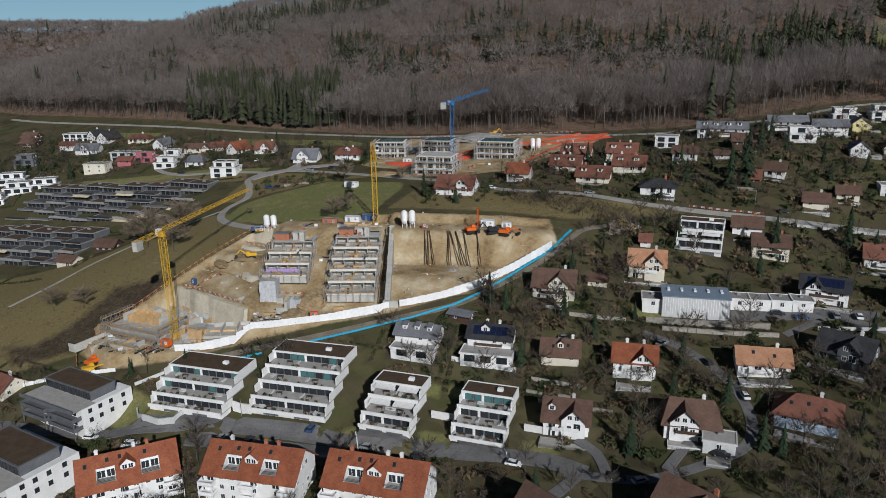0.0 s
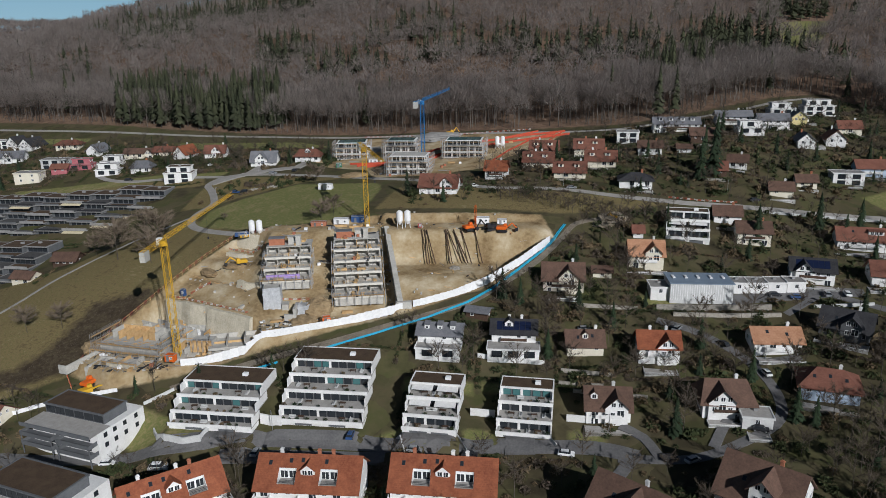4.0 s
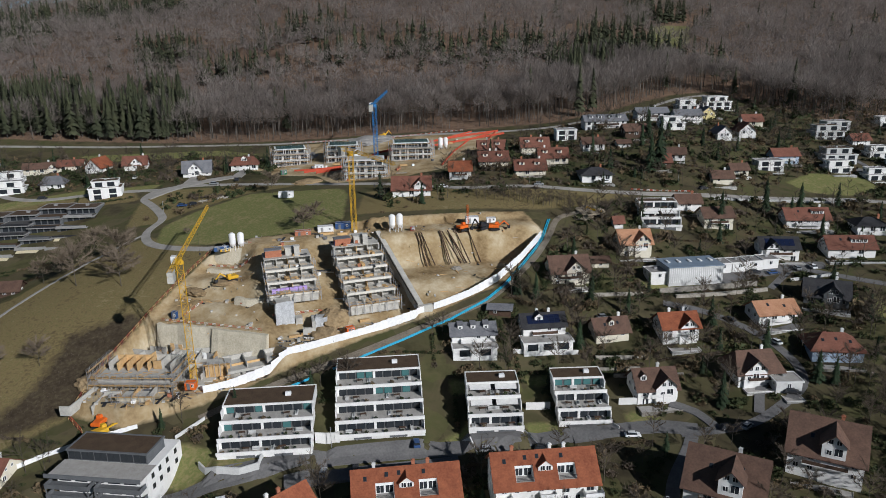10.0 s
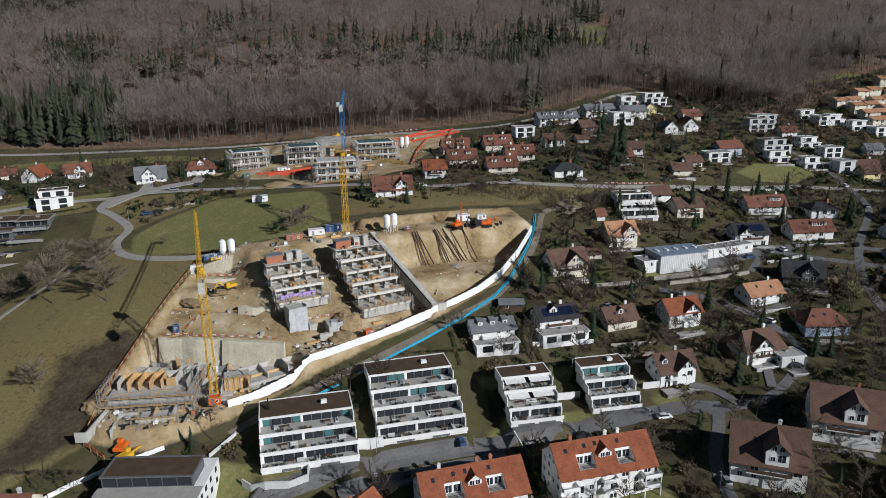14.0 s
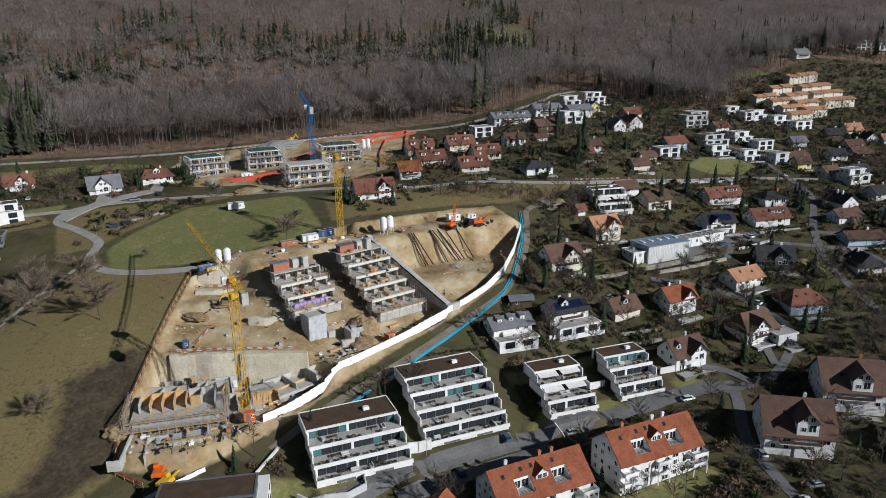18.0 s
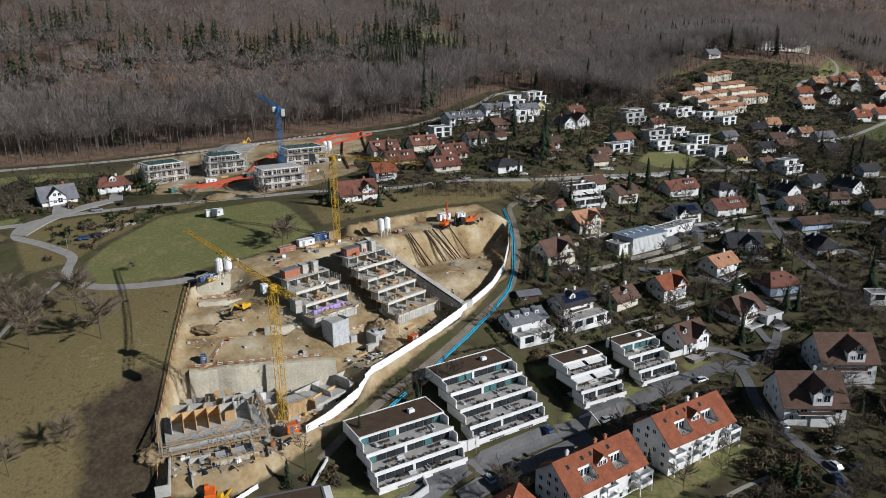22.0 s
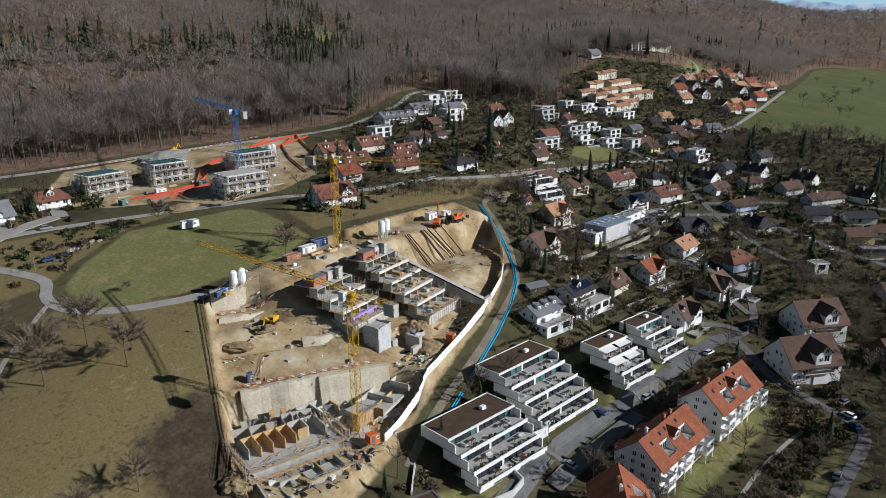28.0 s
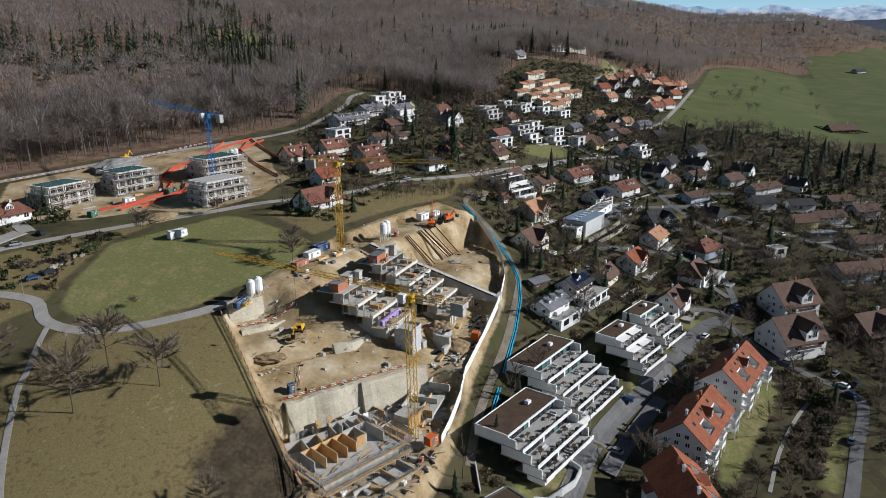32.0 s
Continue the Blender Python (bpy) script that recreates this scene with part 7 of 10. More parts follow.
masonry("garden_wall", [(-11.2, 173.0), (-8.4, 165.8)], 0.8, PALE, "low pale kerb wall beside a driveway", 0.3)
masonry("garden_wall", [(-26.3, 174.6), (-24.6, 168.8)], 0.8, PALE, "low pale kerb wall beside a driveway", 0.3)
masonry("garden_wall", [(12.4, 168.4), (14.6, 161.6)], 0.9, PALE, "low pale kerb wall beside a driveway", 0.3)
masonry("garden_wall", [(-98.6, 203.0), (-90.5, 207.0)], 1.0, PALE, "pale garden wall above the grey flats", 0.3)
masonry("garden_wall", [(128, 258.5), (158, 250), (186, 241)], 0.9, PALE, "pale wall along the upper street")
masonry("garden_wall", [(38, 214), (56, 209)], 1.2, STONE, "stone garden wall under hedges")


# ---- cranes ----
def lattice(bm, p, q, w, bays, tri=False, r=0.09, taper=1.0):
    """A lattice boom from p to q: chords and diagonals."""
    p, q = Vector(p), Vector(q)
    d = (q - p).normalized()
    side = d.orthogonal().normalized() if abs(d.z) > 0.9 else d.cross(Vector((0, 0, 1))).normalized()
    if abs(d.z) > 0.9:
        side = Vector((1, 0, 0))
    up = side.cross(d).normalized()
    offs = [(-w / 2, 0), (w / 2, 0), (0, w * 0.9)] if tri else [(-w / 2, -w / 2), (w / 2, -w / 2), (w / 2, w / 2), (-w / 2, w / 2)]

    def at(i, k):
        s = i / bays
        f = 1 + (taper - 1) * s
        return p + (q - p) * s + (side * offs[k][0] + up * offs[k][1]) * f

    n = len(offs)
    for k in range(n):
        beam(bm, at(0, k), at(bays, k), r * 1.5, sides=4)
        j = (k + 1) % n
        for i in range(bays):
            beam(bm, at(i, k if i % 2 else j), at(i + 1, j if i % 2 else k), r * 0.85, sides=3)
            beam(bm, at(i, k), at(i, j), r * 0.7, sides=3)


def tower_crane(label, x, y, z0, ztop, turn, reach, back, mat, w=1.7, jib_up=0.0, peak=0.0, cab=True):
    root = thing("tower_crane", x, y, z0, 0, label, "crane", "tower cranes")
    H = ztop - z0
    bm = bmesh.new()
    lattice(bm, (0, 0, 0), (0, 0, H), w, int(H / 2.2), r=0.1)
    part("mast", bm, mat, root)
    bm = bmesh.new()
    box(bm, -2.6, 2.6, -2.6, 2.6, -2.5, 0.35)
    part("base", bm, CONC, root, "concrete crane footing")
    c, s = math.cos(radians(turn)), math.sin(radians(turn))
    bm = bmesh.new()
    drum(bm, 0, 0, H, H + 0.7, 1.2, 1.2)
    box(bm, -0.9, 0.9, -0.9, 0.9, H + 0.7, H + 1.6)
    part("slewing_ring", bm, mat, root)
    bm = bmesh.new()
    lattice(bm, (c * 0.8, s * 0.8, H + 1.6), (c * reach, s * reach, H + 1.6 + jib_up), 1.35, int(reach / 2.0), True, 0.08, 0.8)
    jib = part("jib", bm, mat, root)
    bm = bmesh.new()
    lattice(bm, (-c * 0.8, -s * 0.8, H + 1.6), (-c * back, -s * back, H + 1.6), 1.3, int(back / 2.0), False, 0.07)
    cj = part("counter_jib", bm, mat, root)
    bm = bmesh.new()
    m = pose(-c * (back - 1.8), -s * (back - 1.8), H + 0.6, 0, 0, turn)
    box(bm, -1.6, 1.6, -0.8, 0.8, -1.6, 1.4)
    bmesh.ops.transform(bm, matrix=m, verts=bm.verts)
    part("counterweight", bm, CONC, cj)
    if peak:
        bm = bmesh.new()
        lattice(bm, (0, 0, H + 1.6), (0, 0, H + 1.6 + peak), 1.2, 3, r=0.08, taper=0.3)
        part("tower_head", bm, mat, root)
        bm = bmesh.new()
        for f in (0.45, 0.85):
            beam(bm, (0, 0, H + 1.6 + peak), (c * reach * f, s * reach * f, H + 2.8 + jib_up * f), 0.07, sides=3)
        beam(bm, (0, 0, H + 1.6 + peak), (-c * (back - 2), -s * (back - 2), H + 2.2), 0.07, sides=3)
        part("tie_bar", bm, mat, root)
    if cab:
        bm = bmesh.new()
        box(bm, -0.8, 0.9, -0.7, 0.7, -0.2, 1.9)
        box(bm, 0.5, 0.95, -0.6, 0.6, 0.5, 1.7, 1)
        bmesh.ops.transform(bm, matrix=pose(-s * 1.6 + c, c * 1.6 + s, H + 0.2, 0, 0, turn), verts=bm.verts)
        part("cab", bm, (WHITEP, GLASS), root)
    bm = bmesh.new()
    u = reach * 0.55
    zz = H + 1.5 + jib_up * 0.55
    box(bm, c * u - 0.6, c * u + 0.6, s * u - 0.5, s * u + 0.5, zz - 0.3, zz)
    part("trolley", bm, DARKM, jib)
    bm = bmesh.new()
    beam(bm, (c * u, s * u, zz - 0.3), (c * u, s * u, zz - 9), 0.05, sides=3)
    box(bm, c * u - 0.25, c * u + 0.25, s * u - 0.15, s * u + 0.15, zz - 9.8, zz - 9)
    part("hook_block", bm, DARKM, jib)
    return root


tower_crane("tall yellow lattice tower crane above the lower site", -92.0, 222.6, 29.0, 66.0, 79.5, 66, 15, YCRANE, 1.8, 0.5)
tower_crane("yellow lattice tower crane at the top of the site", -28.0, 277.0, 54.6, 84.5, -83, 40, 11, YCRANE, 1.7, 0.3)
tower_crane("blue tower crane beside the scaffolded shells", 3.8, 354.0, 62.0, 95.0, 66, 52, 12, BCRANE, 1.7, 2.2)


# ---- on the building site ----
def path_points(pts, step):
    out = []
    for (ax, ay), (bx, by) in zip(pts, pts[1:]):
        k = max(1, round(math.hypot(bx - ax, by - ay) / step))
        out += [(ax + (bx - ax) * i / k, ay + (by - ay) * i / k) for i in range(k)]
    return out + [pts[-1]]


def hoarding(pts, label, h=2.3):
    """White boards in steps down the slope."""
    root = thing("site_hoarding", *pts[0], gz(*pts[0]), 0, label, "hoarding")
    line = path_points(pts, 2.5)
    ox, oy, oz = *pts[0], gz(*pts[0])
    for (ax, ay), (bx, by) in zip(line, line[1:]):
        za, zb = (max(float(land(*q)), gz(*q)) for q in ((ax, ay), (bx, by)))
        za, zb = za * 0.75 + zb * 0.25, zb * 0.75 + za * 0.25
        bm = bmesh.new()
        d = Vector((bx - ax, by - ay, 0))
        n = Vector((-d.y, d.x, 0)).normalized() * 0.07
        a, b = Vector((ax - ox, ay - oy, za - oz)), Vector((bx - ox, by - oy, zb - oz))
        slab(bm, [a + Vector((0, 0, h)), b + Vector((0, 0, h)), b + n + Vector((0, 0, h)), a + n + Vector((0, 0, h))], (0, 0, -h - 0.7))
        part("board", bm, WHITEP, root)
    return root


hoarding([(-90, 216), (-60, 219.2), (-19.5, 222.6)], "white site hoarding stepping down beside a gravel track")
hoarding([(-16, 223.2), (-2, 226), (11, 231), (24, 239), (38.5, 250)], "white site hoarding curving round the pit")
hoarding([(-140, 208), (-131, 210), (-118, 211), (-108, 211)], "low white barrier at the site entrance", 1.3)


def barrier(pts, label, h=1.1, a=None, b=None, lift=0.0):
    """A red and white rail fence."""
    root = thing("barrier", *pts[0], gz(*pts[0]), 0, label, "barrier", "site barriers")
    line = path_points(pts, 1.5)
    ox, oy, oz = *pts[0], gz(*pts[0])
    bm = bmesh.new()
    for i, (p, q) in enumerate(zip(line, line[1:])):
        zp, zq = gz(*p) - oz + lift, gz(*q) - oz + lift
        for f in (0.45, 0.85, 1.0)[: 2 if h < 1.3 else 3]:
            beam(bm, (p[0] - ox, p[1] - oy, zp + h * f), (q[0] - ox, q[1] - oy, zq + h * f), 0.09, i % 2, 4)
    part("rail", bm, (a or REDP, b or WHITEP), root)
    bm = bmesh.new()
    for p in line[::2]:
        z = gz(*p) - oz + lift
        beam(bm, (p[0] - ox, p[1] - oy, z - 0.3), (p[0] - ox, p[1] - oy, z + h), 0.09, 0, 4)
    part("post", bm, PLY, root)
    return root


DULLRED = shade("weathered_red_paint", (0.24, 0.05, 0.035), (0.36, 0.10, 0.07), 1.5, 0.8)
FENCE = "red and white wooden barrier along the site edge"
barrier([(-125, 226), (-117, 241), (-103, 259), (-80, 288)], FENCE, 1.6, DULLRED, PLY)
barrier([bench(79.2, 2), bench(79.2, 16)], FENCE)
barrier([bench(71.8, 2), bench(71.8, 21)], FENCE)
barrier([bench(53.0, 1), bench(52.6, 18), bench(54.0, 33)], "pale plank barrier along a dug bench", 1.0, PLY, PLY)
barrier([bench(40.2, 3), bench(40.2, 22), bench(39.6, 40)], FENCE)
barrier([bench(51.0, 12), bench(44.0, 9)], FENCE)
barrier([(-66, 238), (-50, 237)], FENCE)
barrier([(-21, 448), (1, 438), (24, 424), (74, 411)], "red and white barrier beside the forest road", 1.0)
barrier([(96, 274.5), (108, 270), (122, 266.5)], "red and white barrier beside the upper street", 0.9)
NET = "orange-red safety net strung along a scaffolded site"
NETR = plain("safety_net", (0.46, 0.075, 0.04), 0.9)


def net(pts, h=1.0):
    root = thing("safety_net", *pts[0], gz(*pts[0]), 0, NET, "safety net", "safety nets")
    ox, oy, oz = *pts[0], gz(*pts[0])
    line = path_points(pts, 2.2)
    bm = bmesh.new()
    rows = []
    for p in line:
        z = gz(*p) - oz
        rows.append([bm.verts.new((p[0] - ox + dx, p[1] - oy + dx, z + hh)) for dx, hh in ((0, 0.1), (0, h), (0.05, h), (0.05, 0.1))])
    for a, b in zip(rows, rows[1:]):
        for i in range(4):
            j = (i + 1) % 4
            bm.faces.new((a[i], a[j], b[j], b[i]))
    part("mesh_sheet", bm, NETR, root)
    for p in line[::2]:
        bm = bmesh.new()
        z = gz(*p) - oz
        beam(bm, (p[0] - ox, p[1] - oy, z - 0.3), (p[0] - ox, p[1] - oy, z + h + 0.1), 0.07, 0, 4)
        part("post", bm, REDP, root)


net([(-28.6, 373.5), (-5.4, 372.6), (16.0, 392.4), (42.1, 396.4), (66.9, 398.7), (90.3, 396.7)], 1.2)
net([(-23.6, 367.8), (1.3, 367.9), (18.5, 380.5), (41.6, 386.6), (69.1, 388.8), (90.5, 389.1)], 1.2)
net([(-32, 381), (-18, 375), (-5, 373), (8, 380), (12, 390), (28, 397), (43, 396), (60, 400), (77, 405)])
net([(-14, 369), (0, 366), (12, 371), (19, 380)])
net([(84, 395), (68, 388), (50, 367), (34, 343)])
net([(90, 398), (76, 380), (60, 358)])


def pipe(pts, label, r=0.28, lift=0.3):
    root = thing("pipeline", *pts[0], gz(*pts[0]), 0, label, "pipe")
    ox, oy, oz = *pts[0], gz(*pts[0])
    line = path_points(pts, 6)
    for k, off in enumerate((-0.34, 0.34)):
        for p, q in zip(line, line[1:]):
            d = Vector((q[0] - p[0], q[1] - p[1], 0)).normalized()
            n = Vector((-d.y, d.x, 0)) * off
            bm = bmesh.new()
            a = Vector((p[0] - ox, p[1] - oy, gz(*p) - oz + lift)) + n
            b = Vector((q[0] - ox, q[1] - oy, gz(*q) - oz + lift)) + n
            beam(bm, a, b + (b - a) * 0.02, r, 0, 10)
            part("pipe_length", bm, CYAN, root)
    return root


pipe([(-78, 207.5), (-68, 209.3), (-60, 210.2)], "bright blue twin pipes laid beside a track")
pipe([(-53, 211), (-30, 214.0), (-12, 217.5), (2, 222), (12, 227.5), (22, 235), (32, 243), (40, 251), (47, 259.5)], "bright blue twin pipes laid beside a track")


def sprayed_wall(s, u0, u1, z0, z1, lean, label):
    """A leaning, uneven sheet of sprayed concrete before a bench."""
    root = thing("retaining_wall", *bench(s, u0), z0, -36.2, label, "retaining wall", "sprayed walls")
    bm = bmesh.new()
    n = max(3, int((u1 - u0) / 1.2))
    r = random.Random(int(s))
    rows = []
    h = z1 - z0
    for i in range(n + 1):
        u = (u1 - u0) * i / n
        w = r.uniform(-0.05, 0.05) + 1.3 * noise.noise(Vector((u * 0.12, s, 0)))
        t = r.uniform(-0.15, 0.15) + 0.7 * noise.noise(Vector((u * 0.15, 3.0, s)))
        rows.append([bm.verts.new(p) for p in ((u, w - 1.0, -0.8), (u, w - 0.9 + r.uniform(-0.05, 0.05), 0.3 * h), (u, w - 0.8 + lean * 0.5 + r.uniform(-0.05, 0.05), 0.65 * h), (u, w - 0.75 + lean, h + t), (u, w + 0.6 + lean, h + t), (u, w + 0.7, -0.8))])
    for p, q in zip(rows, rows[1:]):
        for i in range(6):
            j = (i + 1) % 6
            bm.faces.new((q[i], p[i], p[j], q[j]))
    bm.faces.new(rows[0])
    bm.faces.new(rows[-1][::-1])
    bmesh.ops.recalc_face_normals(bm, faces=bm.faces)
    part("sprayed_face", bm, SPRAYED, root)
    return root


SW = "pale sprayed concrete wall holding back a dug bench"
sprayed_wall(77.2, 1.5, 17, 46.0, 52.8, 1.5, SW)
sprayed_wall(69.8, 2.5, 22, 44.4, 47.0, 0.5, SW)
sprayed_wall(52.6, 23, 34, 39.6, 43.6, 0.7, SW)
sprayed_wall(37.8, 3, 24, 28.4, 38.4, 0.9, SW)
sprayed_wall(36.2, 23.5, 43, 28.4, 38.0, 1.6, SW)



# half-built walls with their formwork, on the lowest bench
def wall_stub(s, u, turn, length, h, seed):
    """A cast concrete wall with one boarded side and raking steel props."""
    x, y = bench(s, u)
    root = thing("half_built_wall", x, y, gz(x, y), turn - 36.2, "raw grey concrete wall with formwork boards and props", "wall", "half-built walls")
    rr = random.Random(seed)
    bm = bmesh.new()
    slab(bm, [(-length / 2, -0.14, -0.3), (length / 2, -0.14, -0.3), (length / 2, 0.14, -0.3), (-length / 2, 0.14, -0.3)], (0, 0, h + 0.3))
    bmesh.ops.recalc_face_normals(bm, faces=bm.faces)
    part("wall_panel", bm, CONC, root)
    n = max(1, int(length / 1.25))
    for k in range(n):
        if rr.random() < 0.3:
            continue
        a = -length / 2 + length * k / n
        bm = bmesh.new()
        box(bm, a + 0.03, a + length / n - 0.03, -0.24, -0.15, -0.1, h + rr.uniform(0.05, 0.3))
        part("formwork_board", bm, rr.choice((PLY, WHITEP, STEEL)), root)
        bm = bmesh.new()
        beam(bm, (a + 0.5, -0.26, h * 0.8), (a + 0.5, -1.5, 0.0), 0.09)
        part("prop", bm, STEEL, root)


for k, (s, u, turn, length, h) in enumerate(((34.4, 4.5, 0, 5.0, 3.2), (32.4, 8.0, 90, 4.0, 3.6), (35.2, 11.5, 0, 4.4, 4.4), (33.0, 14.5, 90, 4.6, 3.4), (34.8, 18.0, 0, 4.2, 2.8), (32.0, 20.5, 90, 4.0, 2.6), (33.8, 24.0, 0, 4.6, 3.0), (31.8, 27.0, 90, 3.6, 2.6), (33.6, 31.5, 0, 5.4, 2.6), (33.2, 35.0, 90, 3.6, 2.4), (33.8, 39.0, 0, 4.0, 2.6), (27.0, 36.0, 0, 5.0, 2.6), (29.0, 39.5, 90, 3.6, 2.2))):
    wall_stub(s, u, turn, length, h, 700 + k)


def lean_slab(s0, s1, u0, u1, seed):
    """A thin bed of pale lean concrete with an uneven rim, poured on the dug floor."""
    rr = random.Random(seed)
    x, y = bench(s0, u0)
    z = max(gz(*bench(a, b)) for a in (s0, s1, (s0 + s1) / 2) for b in (u0, u1, (u0 + u1) / 2))
    root = thing("concrete_bed", x, y, z, 0, "pale dusty concrete bed poured on the dug floor", "concrete slab", "concrete beds")
    rim = []
    for (a, b), (c, d) in zip(((s0, u0), (s0, u1), (s1, u1), (s1, u0)), ((s0, u1), (s1, u1), (s1, u0), (s0, u0))):
        for k in range(5):
            p, q = bench(a + (c - a) * k / 5 + rr.uniform(-0.35, 0.35), b + (d - b) * k / 5 + rr.uniform(-0.35, 0.35))
            rim.append((p - x, q - y, 0.08))
    bm = bmesh.new()
    slab(bm, rim, (0, 0, -0.7))
    bmesh.ops.recalc_face_normals(bm, faces=bm.faces)
    part("poured_bed", bm, LEAN, root)


LEAN = shade("lean_concrete", (0.36, 0.335, 0.285), (0.62, 0.59, 0.53), 2.5, 0.95, 0.4, fine=0.5)
for k, (s0, s1, u0, u1) in enumerate(((29.5, 36, 2.5, 9.5), (30, 36.2, 10.3, 17.5), (29, 35.6, 18.4, 25.5), (28, 35, 26.2, 33.5), (25.5, 34.6, 34.4, 42))):
    lean_slab(s0, s1, u0, u1, 40 + k)

# wall between the stepped shell and the pit
def ramp_wall():
    root = thing("retaining_wall", -20, 224, 40, 0, "stepped grey concrete wall between shell and pit", "retaining wall")
    for k in range(9):
        y0, y1 = k * 5.0, k * 5.0 + 5.0
        z1 = 2.2 + 14.2 * (k + 0.7) / 9
        bm = bmesh.new()
        slab(bm, [(-1.0 - k * 0.1, y0, z1 - 0.9), (0.8 - k * 0.1, y0, z1 - 0.9), (0.7 - k * 0.1, y1, z1 + 0.68), (-1.1 - k * 0.1, y1, z1 + 0.68)], (0, 0, -5.5))
        part("wall_panel", bm, CONC, root)
    bm = bmesh.new()
    strip(bm, [(-1.3 - k * 0.12, k * 5.0) for k in range(10)], 0.5, 1.0, 0.1)
    for v in bm.verts:
        v.co.z += 14.2 * v.co.y / 45 + 1.6
    part("membrane", bm, DARKM, root, "black drainage membrane")
    bm = bmesh.new()
    box(bm, -1.5, 3.5, -1.4, -0.2, -1.5, 2.4)
    part("head_wall", bm, CONC, root)


ramp_wall()


def silo_pair(x, y, z, turn, label):
    for k in (-1.5, 1.5):
        c, s = math.cos(radians(turn)), math.sin(radians(turn))
        root = thing("silo", x + k * c, y + k * s, z, turn, label, "silo", "mortar silos")
        bm = bmesh.new()
        drum(bm, 0, 0, 2.6, 6.0, 1.2, 1.2, 16)
        part("tank", bm, WHITEP, root)
        bm = bmesh.new()
        drum(bm, 0, 0, 6.0, 6.6, 1.2, 0.5, 16)
        part("dome", bm, WHITEP, root)
        bm = bmesh.new()
        drum(bm, 0, 0, 1.1, 2.6, 0.25, 1.2, 16)
        part("cone", bm, WHITEP, root)
        for lx in (-0.9, 0.9):
            for ly in (-0.9, 0.9):
                bm = bmesh.new()
                beam(bm, (lx, ly, -0.3), (lx * 0.9, ly * 0.9, 3.0), 0.12)
                part("leg", bm, WHITEP, root)


SIL = "white mortar silo on four legs"
silo_pair(-71.5, 281.5, 52.0, -10, SIL)
silo_pair(-14.5, 266.5, 56.4, 0, SIL)
silo_pair(48, 377, gz(48, 377), 0, SIL)


def container(x, y, z, turn, L, W, H, mat, label, cat="container"):
    root = thing("site_container", x, y, z, turn, label, cat, "site cabins")
    bm = bmesh.new()
    box(bm, -L / 2, L / 2, -W / 2, W / 2, 0, H)
    part("body", bm, mat, root)
    bm = bmesh.new()
    ring(bm, -L / 2 - 0.04, L / 2 + 0.04, -W / 2 - 0.04, W / 2 + 0.04, H - 0.05, H + 0.1, 0.15)
    part("roof_rim", bm, STEEL, root)
    shared("window", SMALLWIN, root, pose(L * 0.25, -W / 2, H * 0.4))
    bm = bmesh.new()
    box(bm, -L * 0.3, -L * 0.3 + 0.9, -W / 2 - 0.05, -W / 2 + 0.02, 0.1, min(2.1, H - 0.2))
    part("door", bm, GREY_T if mat is not WHITEP else STEEL, root)
    return root


container(16, 265.0, 56.6, -14, 5.0, 2.4, 2.6, WHITEP, "white site cabin above the pit")
container(23, 262.5, 56.8, -14, 3.6, 2.0, 1.8, WHITEP, "white and blue pump container above the pit")
container(-44.5, 332.5, gz(-44.5, 332.5), -18, 6.5, 2.4, 2.6, WHITEP, "white trailer cabin on the meadow edge", "trailer")
container(-77, 282.8, 52.0, 5, 5.5, 1.2, 1.6, BLUEP, "blue steel skip beside the silos")
container(-76.0, 281.2, 52.0, 5, 3.4, 1.0, 0.9, YCRANE, "yellow concrete skip beside the silos")
container(-8.5, 265, 56.4, -14, 1.4, 1.0, 1.4, REDP, "red fuel tank beside the silos")
container(-31, 283, 55.2, -10, 6, 2.4, 2.6, BLUEP, "blue site cabin by the crane")
container(-38, 282.5, 54.8, -10, 6, 2.4, 2.5, WHITEP, "white site cabin by the crane")
container(-47, 281.5, 54.2, -8, 6, 2.4, 2.5, BRICKM, "red-brown site cabin at the top of the shells")
container(-93, 217.5, 30.0, -20, 3, 2.2, 2.2, ORANGEP, "orange tool container below the crane")
container(-44.5, 222.5, 37.0, 5, 2.6, 2.2, 2.2, ORANGEP, "orange tool container beside the hoarding")
container(-38, 378, gz(-38, 378), 0, 3, 2.2, 2.2, GREENP, "green tool container by the scaffold")
container(-95.5, 255.0, gz(-95.5, 255.0), -36, 1.6, 1.4, 2.4, BLUEP, "blue portable toilet on a bench")


